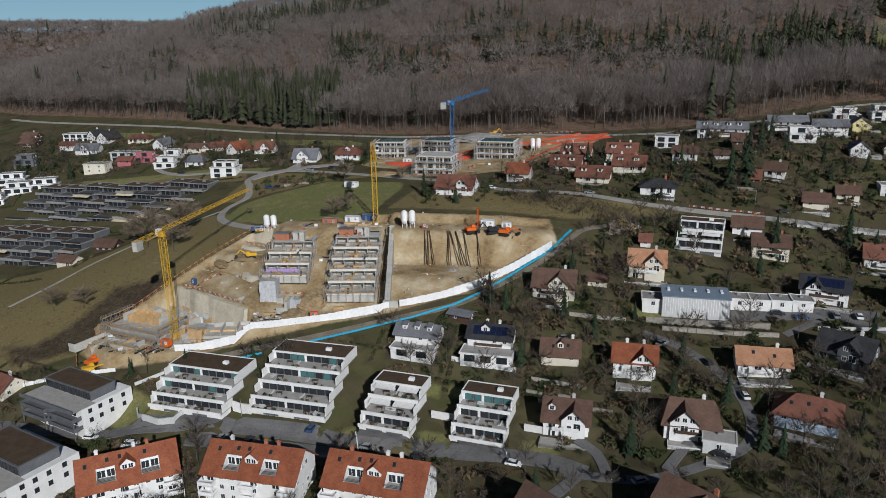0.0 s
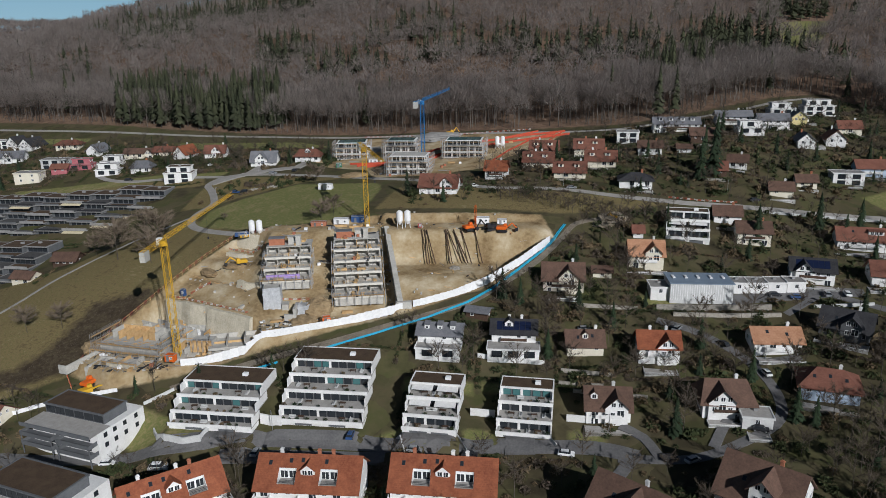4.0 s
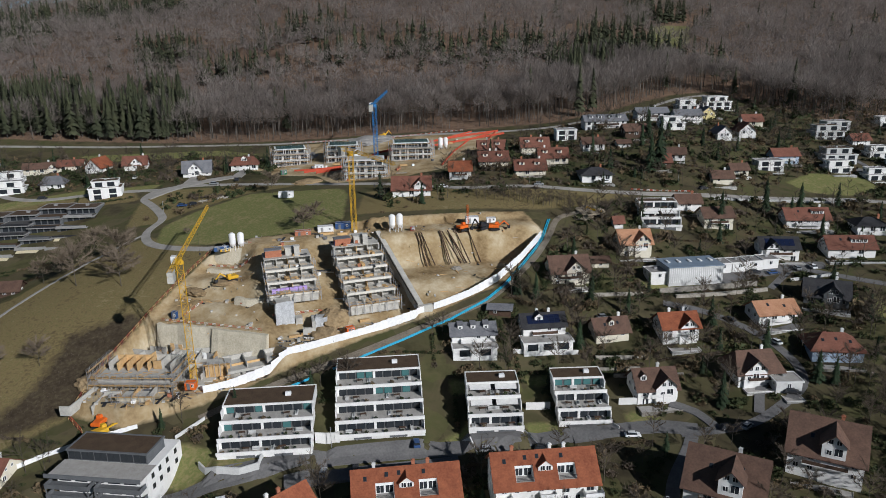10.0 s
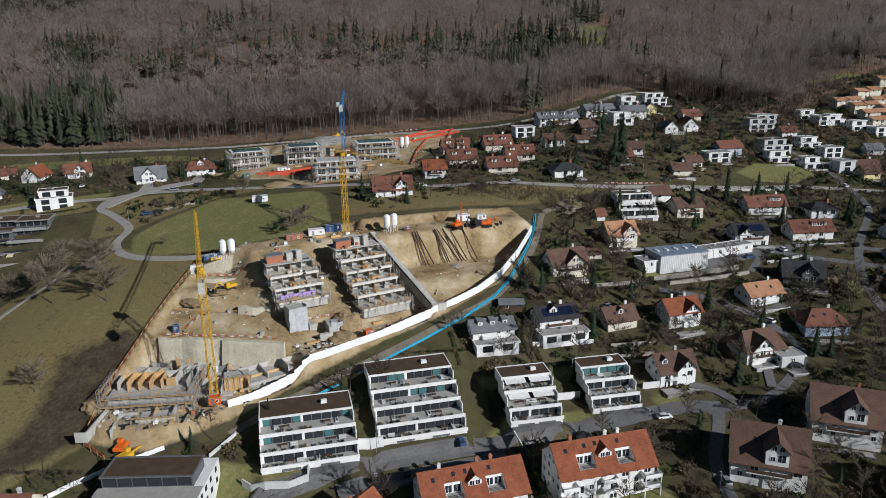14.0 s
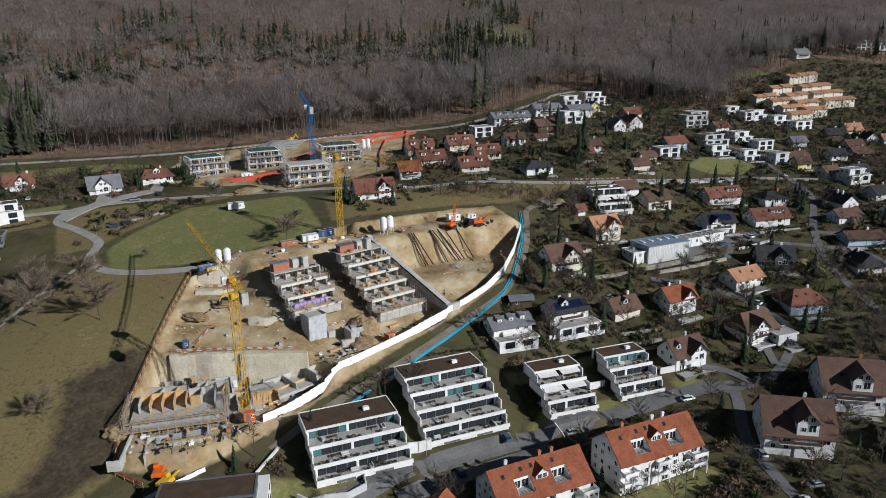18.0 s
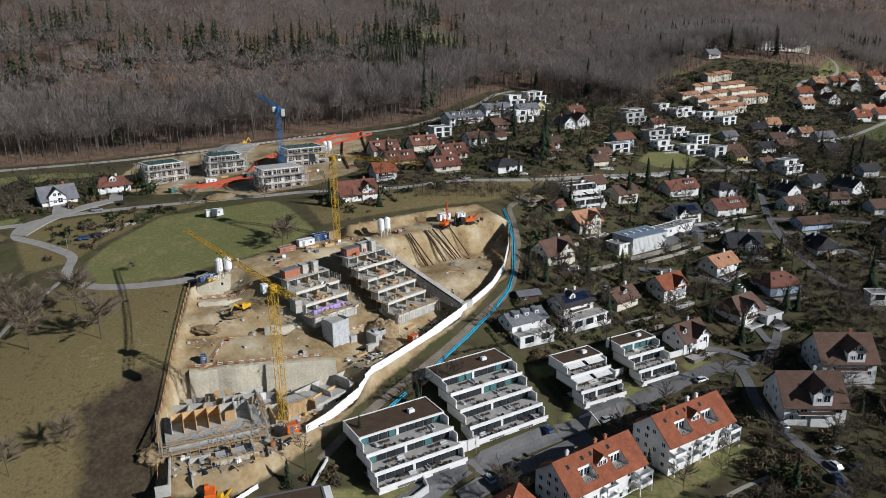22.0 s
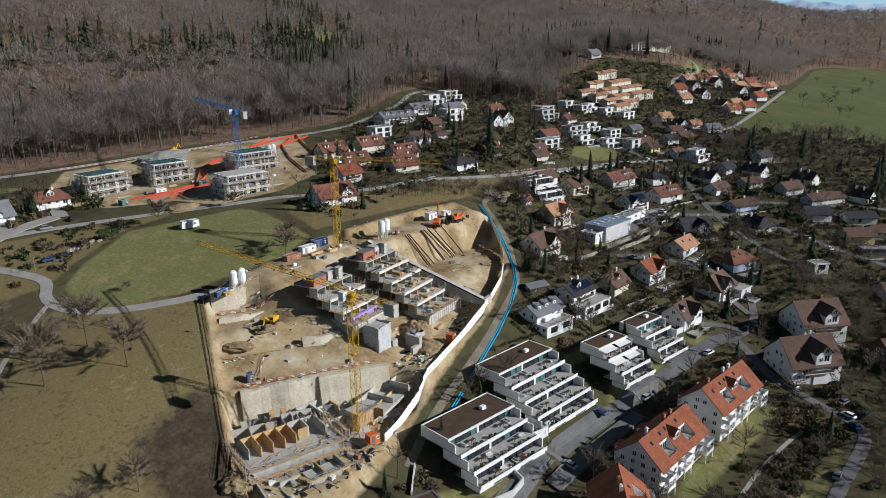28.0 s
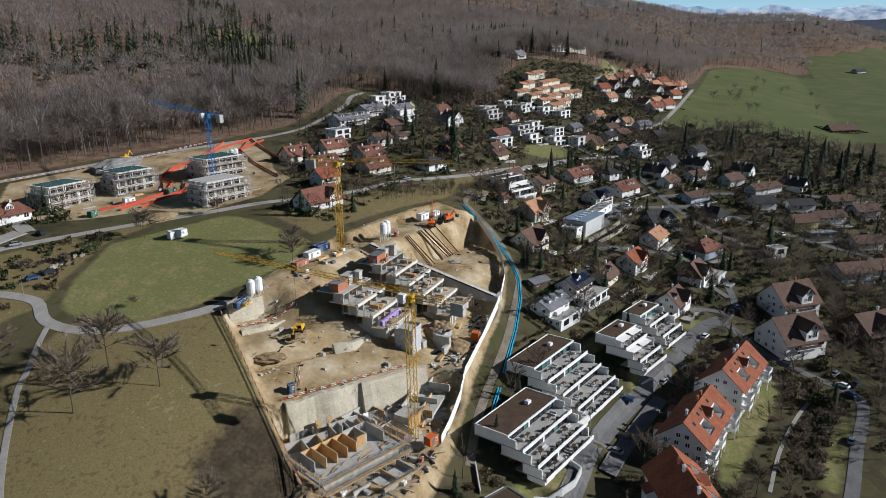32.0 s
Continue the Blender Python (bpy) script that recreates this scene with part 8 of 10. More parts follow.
def digger(x, y, z, turn, mat, label, arm=1.0, mast=0.0):
    root = thing("excavator", x, y, z, turn, label, "excavator", "excavators")
    for s in (-1, 1):
        bm = bmesh.new()
        prof = [(-1.9, 0.25), (-1.5, 0.0), (1.5, 0.0), (1.9, 0.25), (1.9, 0.6), (1.5, 0.85), (-1.5, 0.85), (-1.9, 0.6)]
        a = [bm.verts.new((p, s * 1.25 - 0.28, q)) for p, q in prof]
        b = [bm.verts.new((p, s * 1.25 + 0.28, q)) for p, q in prof]
        bm.faces.new(a)
        bm.faces.new(b[::-1])
        for i in range(8):
            j = (i + 1) % 8
            bm.faces.new((a[j], a[i], b[i], b[j]))
        part("track", bm, DARKM, root)
    bm = bmesh.new()
    stack(bm, ((1.5, 1.2, 0.95), (1.9, 1.3, 1.1), (1.9, 1.3, 1.9), (1.6, 1.1, 2.1)), -0.5, 0)
    part("body", bm, mat, root)
    bm = bmesh.new()
    stack(bm, ((0.7, 0.55, 1.2), (0.7, 0.55, 2.5), (0.55, 0.5, 2.9)), 0.9, 0.7)
    cab = part("cab", bm, mat, root)
    bm = bmesh.new()
    box(bm, 1.0, 1.62, 0.2, 1.2, 1.9, 2.6)
    part("cab_glass", bm, GLASS, cab)
    if mast:
        bm = bmesh.new()
        lattice(bm, (2.6, 0, 0.3), (2.6, 0, mast), 0.6, int(mast / 1.2), r=0.07)
        part("drill_mast", bm, mat, root)
    else:
        bm = bmesh.new()
        beam(bm, (1.2, -0.3, 1.6), (3.6, -0.3, 4.4 * arm), 0.42)
        part("boom", bm, mat, root)
        bm = bmesh.new()
        beam(bm, (3.5, -0.3, 4.4 * arm), (5.4, -0.3, 1.6), 0.32)
        part("stick", bm, mat, root)
        bm = bmesh.new()
        stack(bm, ((0.2, 0.5, 0.5), (0.55, 0.55, 0.9), (0.5, 0.5, 1.7)), 5.3, -0.3)
        part("bucket", bm, DARKM, root)
    return root


digger(9.5, 258.6, 55.9, 20, ORANGEP, "orange-red drilling rig with tall mast on the pit edge", mast=9.5)
digger(17, 257.5, 55.9, -160, DARKM, "dark excavator on the pit edge")
digger(22, 256.8, 55.2, -20, ORANGEP, "small rusty orange excavator on the pit edge", 0.8)
digger(-76, 264.5, gz(-76, 264.5), 200, YCRANE, "yellow excavator with folded arm on a dug bench", 0.8)
digger(29, 426, gz(29, 426), 10, YCRANE, "yellow excavator on the spoil heap by the forest", 1.0)
digger(-117.5, 216.0, gz(-117.5, 216.0), 60, ORANGEP, "orange-red excavator at the site entrance", 0.5)
digger(-117, 212.2, gz(-117, 212.2), 30, YCRANE, "yellow excavator at the site entrance", 0.45)
digger(68, 258, gz(68, 258), 140, YCRANE, "small yellow excavator by the rubble heap", 0.8)
digger(-48, 231.5, gz(-48, 231.5), 80, DARKM, "dark excavator below the earth mound", 0.8)

# steel props lying on the pit's slope
for k, (u, lean) in enumerate(((-7.5, 0.3), (-6.6, 0.2), (-4.5, 0.8), (0.8, 0.1), (1.6, 0.3), (5.2, 1.6), (6.4, 1.2), (7.4, 1.6), (8.6, 0.9), (12.6, 0.5))):
    y0, y1 = 249.5 - 0.16 * (u - 10), 259.0 - 0.16 * (u - 10)
    root = thing("steel_prop", u, y0, 45.3, 0, "rusty dark steel beam leaning on the pit slope", "steel beam", "steel props")
    bm = bmesh.new()
    beam(bm, (0, 0, 0.4), (-lean * 2.4, y1 - y0, 11.0), 0.32)
    part("beam", bm, shade("rusty_steel_%d" % k, (0.05, 0.03, 0.02), (0.09, 0.055, 0.035), 1.0, 0.8) if k == 0 else bpy.data.materials["rusty_steel_0"], root)


# the formwork house at the foot of the site
def formwork_house():
    x, y, z, turn = -106.0, 233.5, 31.4, -24
    root = thing("building_shell", x, y, z, turn, "basement shell with plywood formwork walls and scaffold", "building")
    L, W = 23, 13
    bm = bmesh.new()
    box(bm, -L / 2, L / 2, -W / 2, W / 2, -0.35, 0)
    part("floor_slab", bm, CONC, root)
    bm = bmesh.new()
    box(bm, -L / 2 + 0.6, L / 2 - 0.6, -W / 2 + 0.5, W / 2 - 1, -6.5, -0.36)
    part("basement_wall", bm, CONC, root)
    for k, (x0, x1, y0, y1, m) in enumerate(((-7, -6.8, -1.5, 4.5, PLY), (-4, -3.8, -1.5, 4.5, PLY), (-1, -0.8, -1.5, 4.5, PLY), (2, 2.2, -1.0, 4.5, PLY), (-9.8, 2.2, 4.5, 4.7, PLY), (-9.8, -9.6, -1, 4.5, CONC), (2.4, 9.5, 4.8, 5.1, CONC), (5.8, 6.1, 0.2, 4.8, CONC), (9.4, 9.7, -2, 4.8, CONC), (3.2, 5.8, 0.2, 0.5, PLY))):
        bm = bmesh.new()
        box(bm, x0, x1, y0, y1, 0, 2.7)
        part("formwork_wall", bm, m, root)
    rnd = random.Random(4)
    for k in range(26):
        bm = bmesh.new()
        u, v = rnd.uniform(-L / 2 + 1, L / 2 - 1), rnd.uniform(-W / 2 + 0.5, -1.6)
        a = rnd.uniform(0, 3.1)
        beam(bm, (u - math.cos(a) * 1.6, v - math.sin(a) * 0.6, 0.15), (u + math.cos(a) * 1.6, v + math.sin(a) * 0.6, 0.2), 0.16)
        part("loose_board", bm, PLY if k % 3 else STEEL, root)
    scaffold(root, -L / 2 - 1, L / 2 + 1, -W / 2 - 1.3, -6.0, 0.8, "x", 2.0)
    scaffold(root, -L / 2 - 1, L / 2 + 1, -W / 2 - 2.6, -6.0, -1.0, "x", 2.0)
    scaffold(root, -W / 2 - 1, W / 2, -L / 2 - 1.6, -6.0, 2.6, "y", 2.0)
    scaffold(root, -W / 2 - 1, W / 2, L / 2 + 0.8, -5.0, 2.6, "y", 2.0)


formwork_house()


def concrete_maze(x, y, z, turn, label, walls):
    root = thing("foundation", x, y, z, turn, label, "foundation", "foundations")
    for x0, x1, y0, y1, h, m in walls:
        bm = bmesh.new()
        box(bm, x0, x1, y0, y1, -0.6, h)
        part("wall" if h > 0.6 else "slab", bm, m, root)
    return root


FD = "fresh concrete foundation walls with plywood formwork"
concrete_maze(-86, 236, 29.4, -18, FD, ((-8, 8, -4, 4.5, 0.3, CONC), (-8, -7.7, -4, 4.5, 2.4, CONC), (-4, -3.7, -4, 4.5, 2.4, CONC), (-8, 4, 4.3, 4.6, 2.6, CONC), (1, 1.3, -2, 4.5, 2.4, PLY), (5, 5.3, -4, 2, 1.6, CONC), (-8, 0, -4, -3.7, 1.2, PLY)))
concrete_maze(-75, 226.5, 31.0, 4, FD, ((-8, 9, -4.5, 4, 0.3, CONC), (-8, 9, 3.8, 4.1, 1.8, CONC), (-2, -1.7, -4, 4, 1.8, CONC), (4, 4.3, -4, 4, 1.8, CONC), (-8, -7.7, -4.5, 4, 1.6, PLY), (7.5, 8.5, -3, 2, 2.6, BRICKM), (-6, 4, -1, -0.8, 1.0, PLY)))
concrete_maze(-106.5, 243.5, 28.9, -36, FD, ((-6, 6, -3, 3, 0.4, CONC), (-6, -5.7, -3, 3, 3.2, CONC), (-1, -0.7, -3, 3, 3.4, CONC), (3, 3.3, -3, 3, 3.4, PLY), (-6, 6, 2.8, 3.1, 3.4, CONC)))
concrete_maze(-61.5, 235.6, 36.2, -3, "grey concrete lift core hung with sheeting", ((-3.4, 1.4, -0.6, 3.6, 9.6, CONC), (2.2, 4.4, -2, 1.5, 4.0, CONC)))
concrete_maze(-52.0, 229.5, 36.4, -8, "grey sheet-piled corner beside an earth mound", ((-3.0, -2.0, -3, 2, 4.6, CONC), (-3, 2.0, 1.6, 2.4, 4.8, STEEL), (-6, -3, -3, -2, 2.5, CONC)))

# insulation packs, timber and other loose stock
PACKS = {}
for nm, dims, m in (("insulation_pack", (1.3, 0.9, 1.5), LILAC), ("timber_pack", (3.6, 1.1, 0.8), PLY), ("brick_pallet", (1.1, 1.0, 1.1), BRICKM), ("reinforcing_mesh", (5.0, 0.6, 0.35), DARKM), ("formwork_panel", (2.6, 1.2, 0.3), PLY), ("concrete_pipe", (1.6, 1.0, 1.0), CONC), ("steel_beam", (5.5, 0.35, 0.35), STEEL), ("white_crate", (1.2, 1.0, 0.9), WHITEP), ("tool_crate", (1.4, 1.0, 0.9), GREY_T)):
    bm = bmesh.new()
    hx, hy, h = dims[0] / 2, dims[1] / 2, dims[2]
    stack(bm, ((hx, hy, 0), (hx, hy, h * 0.92), (hx * 0.95, hy * 0.93, h)))
    PACKS[nm] = mesh_of(nm, bm, m)
WORDS = {"insulation_pack": "lilac wrapped pack of insulation boards", "timber_pack": "pack of pale sawn timber", "brick_pallet": "pallet of red clay blocks", "reinforcing_mesh": "mat of dark reinforcing steel", "formwork_panel": "plywood formwork panel lying flat", "concrete_pipe": "raw concrete block on bare soil", "steel_beam": "galvanised steel beam lying loose", "white_crate": "white crate of building stock", "tool_crate": "grey steel crate of tools"}


def stock(nm, x, y, z, turn):
    ob = new(nm, PACKS[nm])
    ob.matrix_basis = pose(x, y, z, 0, 0, turn)
    tagged(ob, WORDS[nm], nm.replace("_", " "), "site stock")


for k in range(8):
    stock("insulation_pack", -64.2 + k * 1.45, 244.0 - 0.05 * k, 46.0, -3)
for k in range(4):
    stock("insulation_pack", -39.5 + k * 1.4, 258.2, 56.0, -2)
rnd = random.Random(21)
names = list(PACKS)[1:] + ["reinforcing_mesh", "formwork_panel", "concrete_pipe", "steel_beam", "timber_pack"]
spots = 0
while spots < 120:
    u, v = rnd.uniform(-122, -20), rnd.uniform(216, 284)
    if float(inside(SITE, u, v)) < 3.5 or (-70 < u < -22 and 231 < v < 268 and not -49 < u < -43):
        continue
    if 36 < (u + 126) * 0.59 + (v - 224) * 0.807 < 76 and u < -66 and rnd.random() < 0.8:
        continue
    if abs(float(ground(u + 0.8, v + 0.8)) - float(ground(u - 0.8, v - 0.8))) > 0.7:
        continue
    stock(rnd.choice(names), u, v, gz(u, v) - 0.05, rnd.choice((-20, 70, 0, 90)) + rnd.uniform(-15, 15))
    spots += 1
for tiers, bx, by, bz, W in ((5, -33.5, 231.3, 42.2, 15), (3, -58, 241.3, 46.0, 14)):
    for i in range(tiers + 1):
        for k in range(5 if i < tiers else 12):
            stock(rnd.choice(names), bx + rnd.uniform(-W / 2 + 1, W / 2 - 1), by + i * 4.72 + (rnd.uniform(1.0, 3.8) if i < tiers else rnd.uniform(0.8, 7.5)), bz + i * 2.76 + 0.01, rnd.choice((0, 90)) + rnd.uniform(-10, 10))


# spoil heaps
def heap(x, y, r, h, mat, label, seed, stretch=1.0):
    rr = np.random.RandomState(seed)
    bm = bmesh.new()
    bmesh.ops.create_icosphere(bm, subdivisions=4, radius=1.0)
    for v in bm.verts:
        n = noise.fractal(Vector((v.co.x * 2.2 + seed, v.co.y * 2.2, v.co.z * 2.2)), 1.0, 2.0, 4)
        k = 1 + 0.22 * n
        v.co = Vector((v.co.x * r * k * stretch, v.co.y * r * k, max(v.co.z, -0.3) * h * k))
    ob = new("soil_mound", mesh_of("soil_mound", bm, mat))
    ob.matrix_basis = pose(x, y, gz(x, y) - 0.2, 0, 0, seed * 40)
    tagged(ob, label, "heap", "spoil heaps")


SCREE = shade("tan_rubble", (0.22, 0.17, 0.11), (0.46, 0.40, 0.31), 1.6, 0.95, 0.8, fine=0.35)
heap(-47.5, 233, 5.0, 4.2, SOIL, "tan heap of dug soil beside the shells", 1, 1.2)
heap(-52, 226, 4.5, 2.2, SOIL, "tan heap of dug soil beside the shells", 2)
heap(-88, 266.5, 2.6, 1.4, SOIL, "brown earth bank on a bench", 3, 1.9)
heap(-78, 263.8, 2.2, 1.0, SOIL, "brown earth bank on a bench", 13, 2.2)
heap(-121, 235, 4, 2.5, SOIL, "bare soil bank beside the red barrier", 4)
heap(22, 424, 9, 3.0, GRAVEL, "grey spoil heap beside the forest road", 5, 1.8)
heap(68, 263, 6.0, 1.3, SCREE, "pale tan rubble slope below the upper street", 6, 1.6)
heap(62, 258.5, 4.2, 1.0, SCREE, "pale tan rubble slope below the upper street", 7)
heap(2, 247, 2.2, 0.9, STONE, "pile of broken stone on the pit floor", 8)
heap(-30, 352, 5, 1.6, SOIL, "tan soil heap at the meadow's edge", 9, 1.5)
heap(-25, 412, 10, 2.0, GRAVEL, "grey graded fill behind the scaffolded shells", 10, 2.0)

# the foot of the works: a raw concrete block behind scaffold, and side walls of the entrance
foot = concrete_maze(-107.5, 220.8, 26.2, -22, "raw grey concrete block at the foot of the works", ((-4.5, 4.0, -1.5, 2.5, 3.0, CONC), (-5.2, 5.2, -2.7, -2.4, 3.6, SPRAYED), (-1.0, -0.7, -2.4, 3.5, 3.9, PLY), (4.0, 4.3, -2.4, 3.5, 4.2, CONC), (-10.5, -5.5, 1.5, 2.0, 3.4, CONC), (-10.9, -10.5, -5.5, 2.0, 2.6, CONC), (5.5, 8.5, -1.5, -1.1, 2.0, WHITEP)))
scaffold(foot, -6, 6, -3.7, -0.5, 4.2, "x", 1.8)
concrete_maze(-121.8, 226.0, 27.5, 62, "grey concrete edge wall beside the red barrier", ((-7, 7, -0.2, 0.2, 2.2, CONC), (-7, -6.6, 0.2, 3.0, 2.2, CONC)))
barrier([(-126, 222), (-122, 214)], "tall red timber barrier at the site entrance", 2.2, NETR, NETR)
SHEET = shade("grey_plastic_sheeting", (0.34, 0.35, 0.36), (0.58, 0.59, 0.60), 0.9, 0.5, 0.6, fine=0.25)


def sheeting(x, y, z, turn, w, d, h, label):
    """Plastic sheeting hung round a block, crumpled."""
    root = thing("sheeting", x, y, z, turn, label, "sheeting", "sheeting")
    line = [(-w / 2, d)] + [(-w / 2, d * (1 - i / 6)) for i in range(1, 6)] + [(-w / 2 + w * i / 10, 0) for i in range(11)] + [(w / 2, d * i / 6) for i in range(1, 7)]
    bm = bmesh.new()
    rows = []
    for i, (u, v) in enumerate(line):
        col = []
        for j in range(9):
            q = 0.28 * noise.noise(Vector((i * 0.55 + x, j * 0.5, y)))
            k = 1 + q / 3 + 0.03 * (8 - j) / 8
            col.append(bm.verts.new((u * k, (v - d / 2) * k + d / 2, h * j / 8 + 0.35 * noise.noise(Vector((i * 0.4, 7.0, x))) * (j == 8))))
        rows.append(col)
    for a, b in zip(rows, rows[1:]):
        for j in range(8):
            bm.faces.new((a[j], b[j], b[j + 1], a[j + 1]))
    part("sheet", bm, SHEET, root)


sheeting(-62.5, 234.2, 36.4, -3, 5.8, 5.4, 9.8, "grey plastic sheeting hung round a concrete core")
sheeting(-52.2, 228.6, 36.2, -20, 3.6, 4.2, 5.2, "grey plastic sheeting over a sheet-piled corner")


# litter of boards, bars and off-cuts all over the works
def litter(name, mat, n, seed, sizes, label):
    r = np.random.RandomState(seed)
    u, v = r.uniform(-124, 36, n * 6), r.uniform(212, 288, n * 6)
    ok = (inside(SITE, u, v) > 2.5) & ((u < -22) | (r.uniform(0, 1, n * 6) < 0.08)) & ~((u > -68) & (u < -24) & (v > 229) & (v < 284))
    s = (u + 126) * 0.59 + (v - 224) * 0.807
    ok &= (u > -66) | (s < 36) | (r.uniform(0, 1, n * 6) < 0.12)
    u, v = u[ok][:n], v[ok][:n]
    z = ground(u, v)
    m = len(u)
    L, B, H = (r.uniform(a, b, m) for a, b in sizes)
    a = r.choice([-0.35, 1.2, 0.0, 1.57], m) + r.normal(0, 0.35, m)
    tilt = r.normal(0, 0.12, m)
    cx = np.array([-1, 1, 1, -1, -1, 1, 1, -1]) * 0.5
    cy = np.array([-1, -1, 1, 1, -1, -1, 1, 1]) * 0.5
    cz = np.array([0, 0, 0, 0, 1, 1, 1, 1])
    px, py = cx[None] * L[:, None], cy[None] * B[:, None]
    vx = u[:, None] + px * np.cos(a)[:, None] - py * np.sin(a)[:, None]
    vy = v[:, None] + px * np.sin(a)[:, None] + py * np.cos(a)[:, None]
    vz = z[:, None] - 0.03 + cz[None] * H[:, None] + px * tilt[:, None]
    q = np.array([(0, 1, 5), (0, 5, 4), (1, 2, 6), (1, 6, 5), (2, 3, 7), (2, 7, 6), (3, 0, 4), (3, 4, 7), (4, 5, 6), (4, 6, 7)])
    f = (q[None] + (np.arange(m) * 8)[:, None, None]).reshape(-1, 3)
    bulk(name, np.stack([vx, vy, vz], -1).reshape(-1, 3), f, mat, label, "site litter")


litter("loose_boards", PLY, 240, 1, ((0.8, 3.4), (0.12, 0.5), (0.06, 0.25)), "loose pale boards strewn over the works")
litter("loose_bars", STEEL, 240, 2, ((1.0, 4.5), (0.08, 0.2), (0.06, 0.2)), "loose steel bars and tubes strewn over the works")
litter("concrete_scraps", CONC, 220, 3, ((0.3, 1.4), (0.3, 0.9), (0.15, 0.6)), "broken lumps of concrete strewn over the works")
litter("dark_scraps", DARKM, 130, 4, ((0.4, 2.2), (0.2, 0.8), (0.08, 0.35)), "dark sheets and off-cuts strewn over the works")
litter("white_scraps", WHITEP, 45, 5, ((0.3, 1.3), (0.3, 0.8), (0.1, 0.4)), "white sacks and boards strewn over the works")

for nm, u, v, t in (("tool_crate", -22, 384, 10), ("white_crate", -16, 380, 30), ("timber_pack", -10, 382, -20), ("concrete_pipe", -2, 378, 0), ("steel_beam", 6, 362, 60), ("formwork_panel", -14, 352, 10), ("brick_pallet", 14, 350, 20), ("brick_pallet", 12, 347, 24), ("timber_pack", 18, 355, -16), ("white_crate", 22, 352, 0), ("tool_crate", 34, 356, 30), ("steel_beam", -30, 388, -10), ("formwork_panel", -36, 386, 40), ("white_crate", 50, 386, 0), ("timber_pack", 56, 388, -30), ("concrete_pipe", 62, 392, 10), ("tool_crate", -18, 347, 50), ("steel_beam", 12, 340, -18), ("white_crate", 2, 338, 8), ("brick_pallet", -14, 341, 0)):
    stock(nm, u, v, gz(u, v) - 0.02, t)
container(-20, 377.5, gz(-20, 377.5), -12, 4.5, 2.2, 2.4, WHITEP, "white site cabin beside the upper shells")
container(-3, 371, gz(-3, 371), -12, 4.0, 2.2, 2.0, GREENP, "green skip beside the upper shells")

# more raw walls and decks on the lower benches
concrete_maze(-92.5, 228.0, 28.6, -20, FD, ((-7, 7, -3.5, 3.5, 0.35, CONC), (-7, -6.7, -3.5, 3.5, 2.6, CONC), (-3.4, -3.1, -3.5, 2.0, 2.4, CONC), (0.4, 0.7, -3.5, 3.5, 2.6, PLY), (3.8, 4.1, -3.5, 3.5, 2.4, CONC), (-7, 7, 3.3, 3.6, 2.8, CONC), (-6.7, -3.4, -0.6, -0.3, 2.4, CONC), (4.1, 7, 0.2, 0.5, 2.2, PLY)))
concrete_maze(-95.0, 239.5, 28.9, -36, FD, ((-4, 4, -2, 2.5, 0.3, CONC), (-4, -3.7, -2, 2.5, 2.8, CONC), (0, 0.3, -2, 2.5, 2.6, CONC), (-4, 4, 2.3, 2.6, 3.2, CONC), (3.7, 4, -2, 2.5, 2.4, PLY)))
concrete_maze(-66, 224.5, 32.6, 3, FD, ((-5, 5, -3, 3, 0.3, CONC), (-5, 5, 2.8, 3.1, 1.6, CONC), (0.5, 0.8, -3, 3, 1.6, CONC), (-5, -4.7, -3, 3, 1.8, CONC), (2.5, 3.5, -1, 1, 2.2, BRICKM)))
deck = concrete_maze(-84.5, 227.0, 29.6, -12, "scaffolded concrete deck beside the crane", ((-3.5, 3.5, -2.5, 2.5, 3.0, CONC), (-3.6, 3.6, -2.6, -2.4, 3.5, PLY)))
scaffold(deck, -4, 4, -3.6, -0.3, 3.6, "x", 1.6)


# ---- gardens ----
def patio(x, y, turn, half, depth, seed):
    """A paved terrace along the front of a house, on a low retaining edge."""
    r = random.Random(seed)
    w, d = half * r.uniform(0.7, 1.2), r.uniform(2.6, 4.2)
    c, s = math.cos(radians(turn)), math.sin(radians(turn))
    v0 = -depth - 1.0 - d
    mx, my = x - (v0 + d / 2) * s, y + (v0 + d / 2) * c
    z = sum(gz(x + u * c - v * s, y + u * s + v * c) for u in (-w, w) for v in (v0, v0 + d)) / 4 + 0.15
    root = thing("patio", mx, my, z, turn, "paved garden terrace with a low edge wall before a house", "patio", "garden terraces")
    bm = bmesh.new()
    box(bm, -w, w, -d / 2, d / 2, -0.6, 0.06)
    part("paving", bm, SLAB, root)
    bm = bmesh.new()
    strip(bm, ((-w, d / 2), (-w, -d / 2), (w, -d / 2), (w, d / 2)), -1.8, 0.22, 0.25)
    part("edge_wall", bm, r.choice((PALE, STONE, WHITE)), root)


for k, (fx, fy, ft, fa, fb) in enumerate(list(FOOT)):
    if fa < 9 and fa > 3.5 and ((30 < fx < 260 and 80 < fy < 300) or (60 < fx < 240 and 300 <= fy < 400)) and k % 4 != 1:
        patio(fx, fy, ft, fa, fb, k)
for bx, by, bl, bw in ((-70, 189, 14, 14), (-38, 189, 14, 16), (-11, 176, 9, 11), (13, 171, 9, 11), (-112, 196, 14, 12), (-113, 163, 14, 13), (96, 247, 8, 11)):
    FOOT.append((bx, by, -19, bl, bw))
ROADS = [o for o in bpy.data.objects if o.name.split(".")[0] in ("road", "lane", "footpath", "forest_road", "gravel_track", "yard", "driveway")]
ROADPTS = np.concatenate([np.array([v.co[:2] for v in o.data.vertices][3::7]) for o in ROADS])
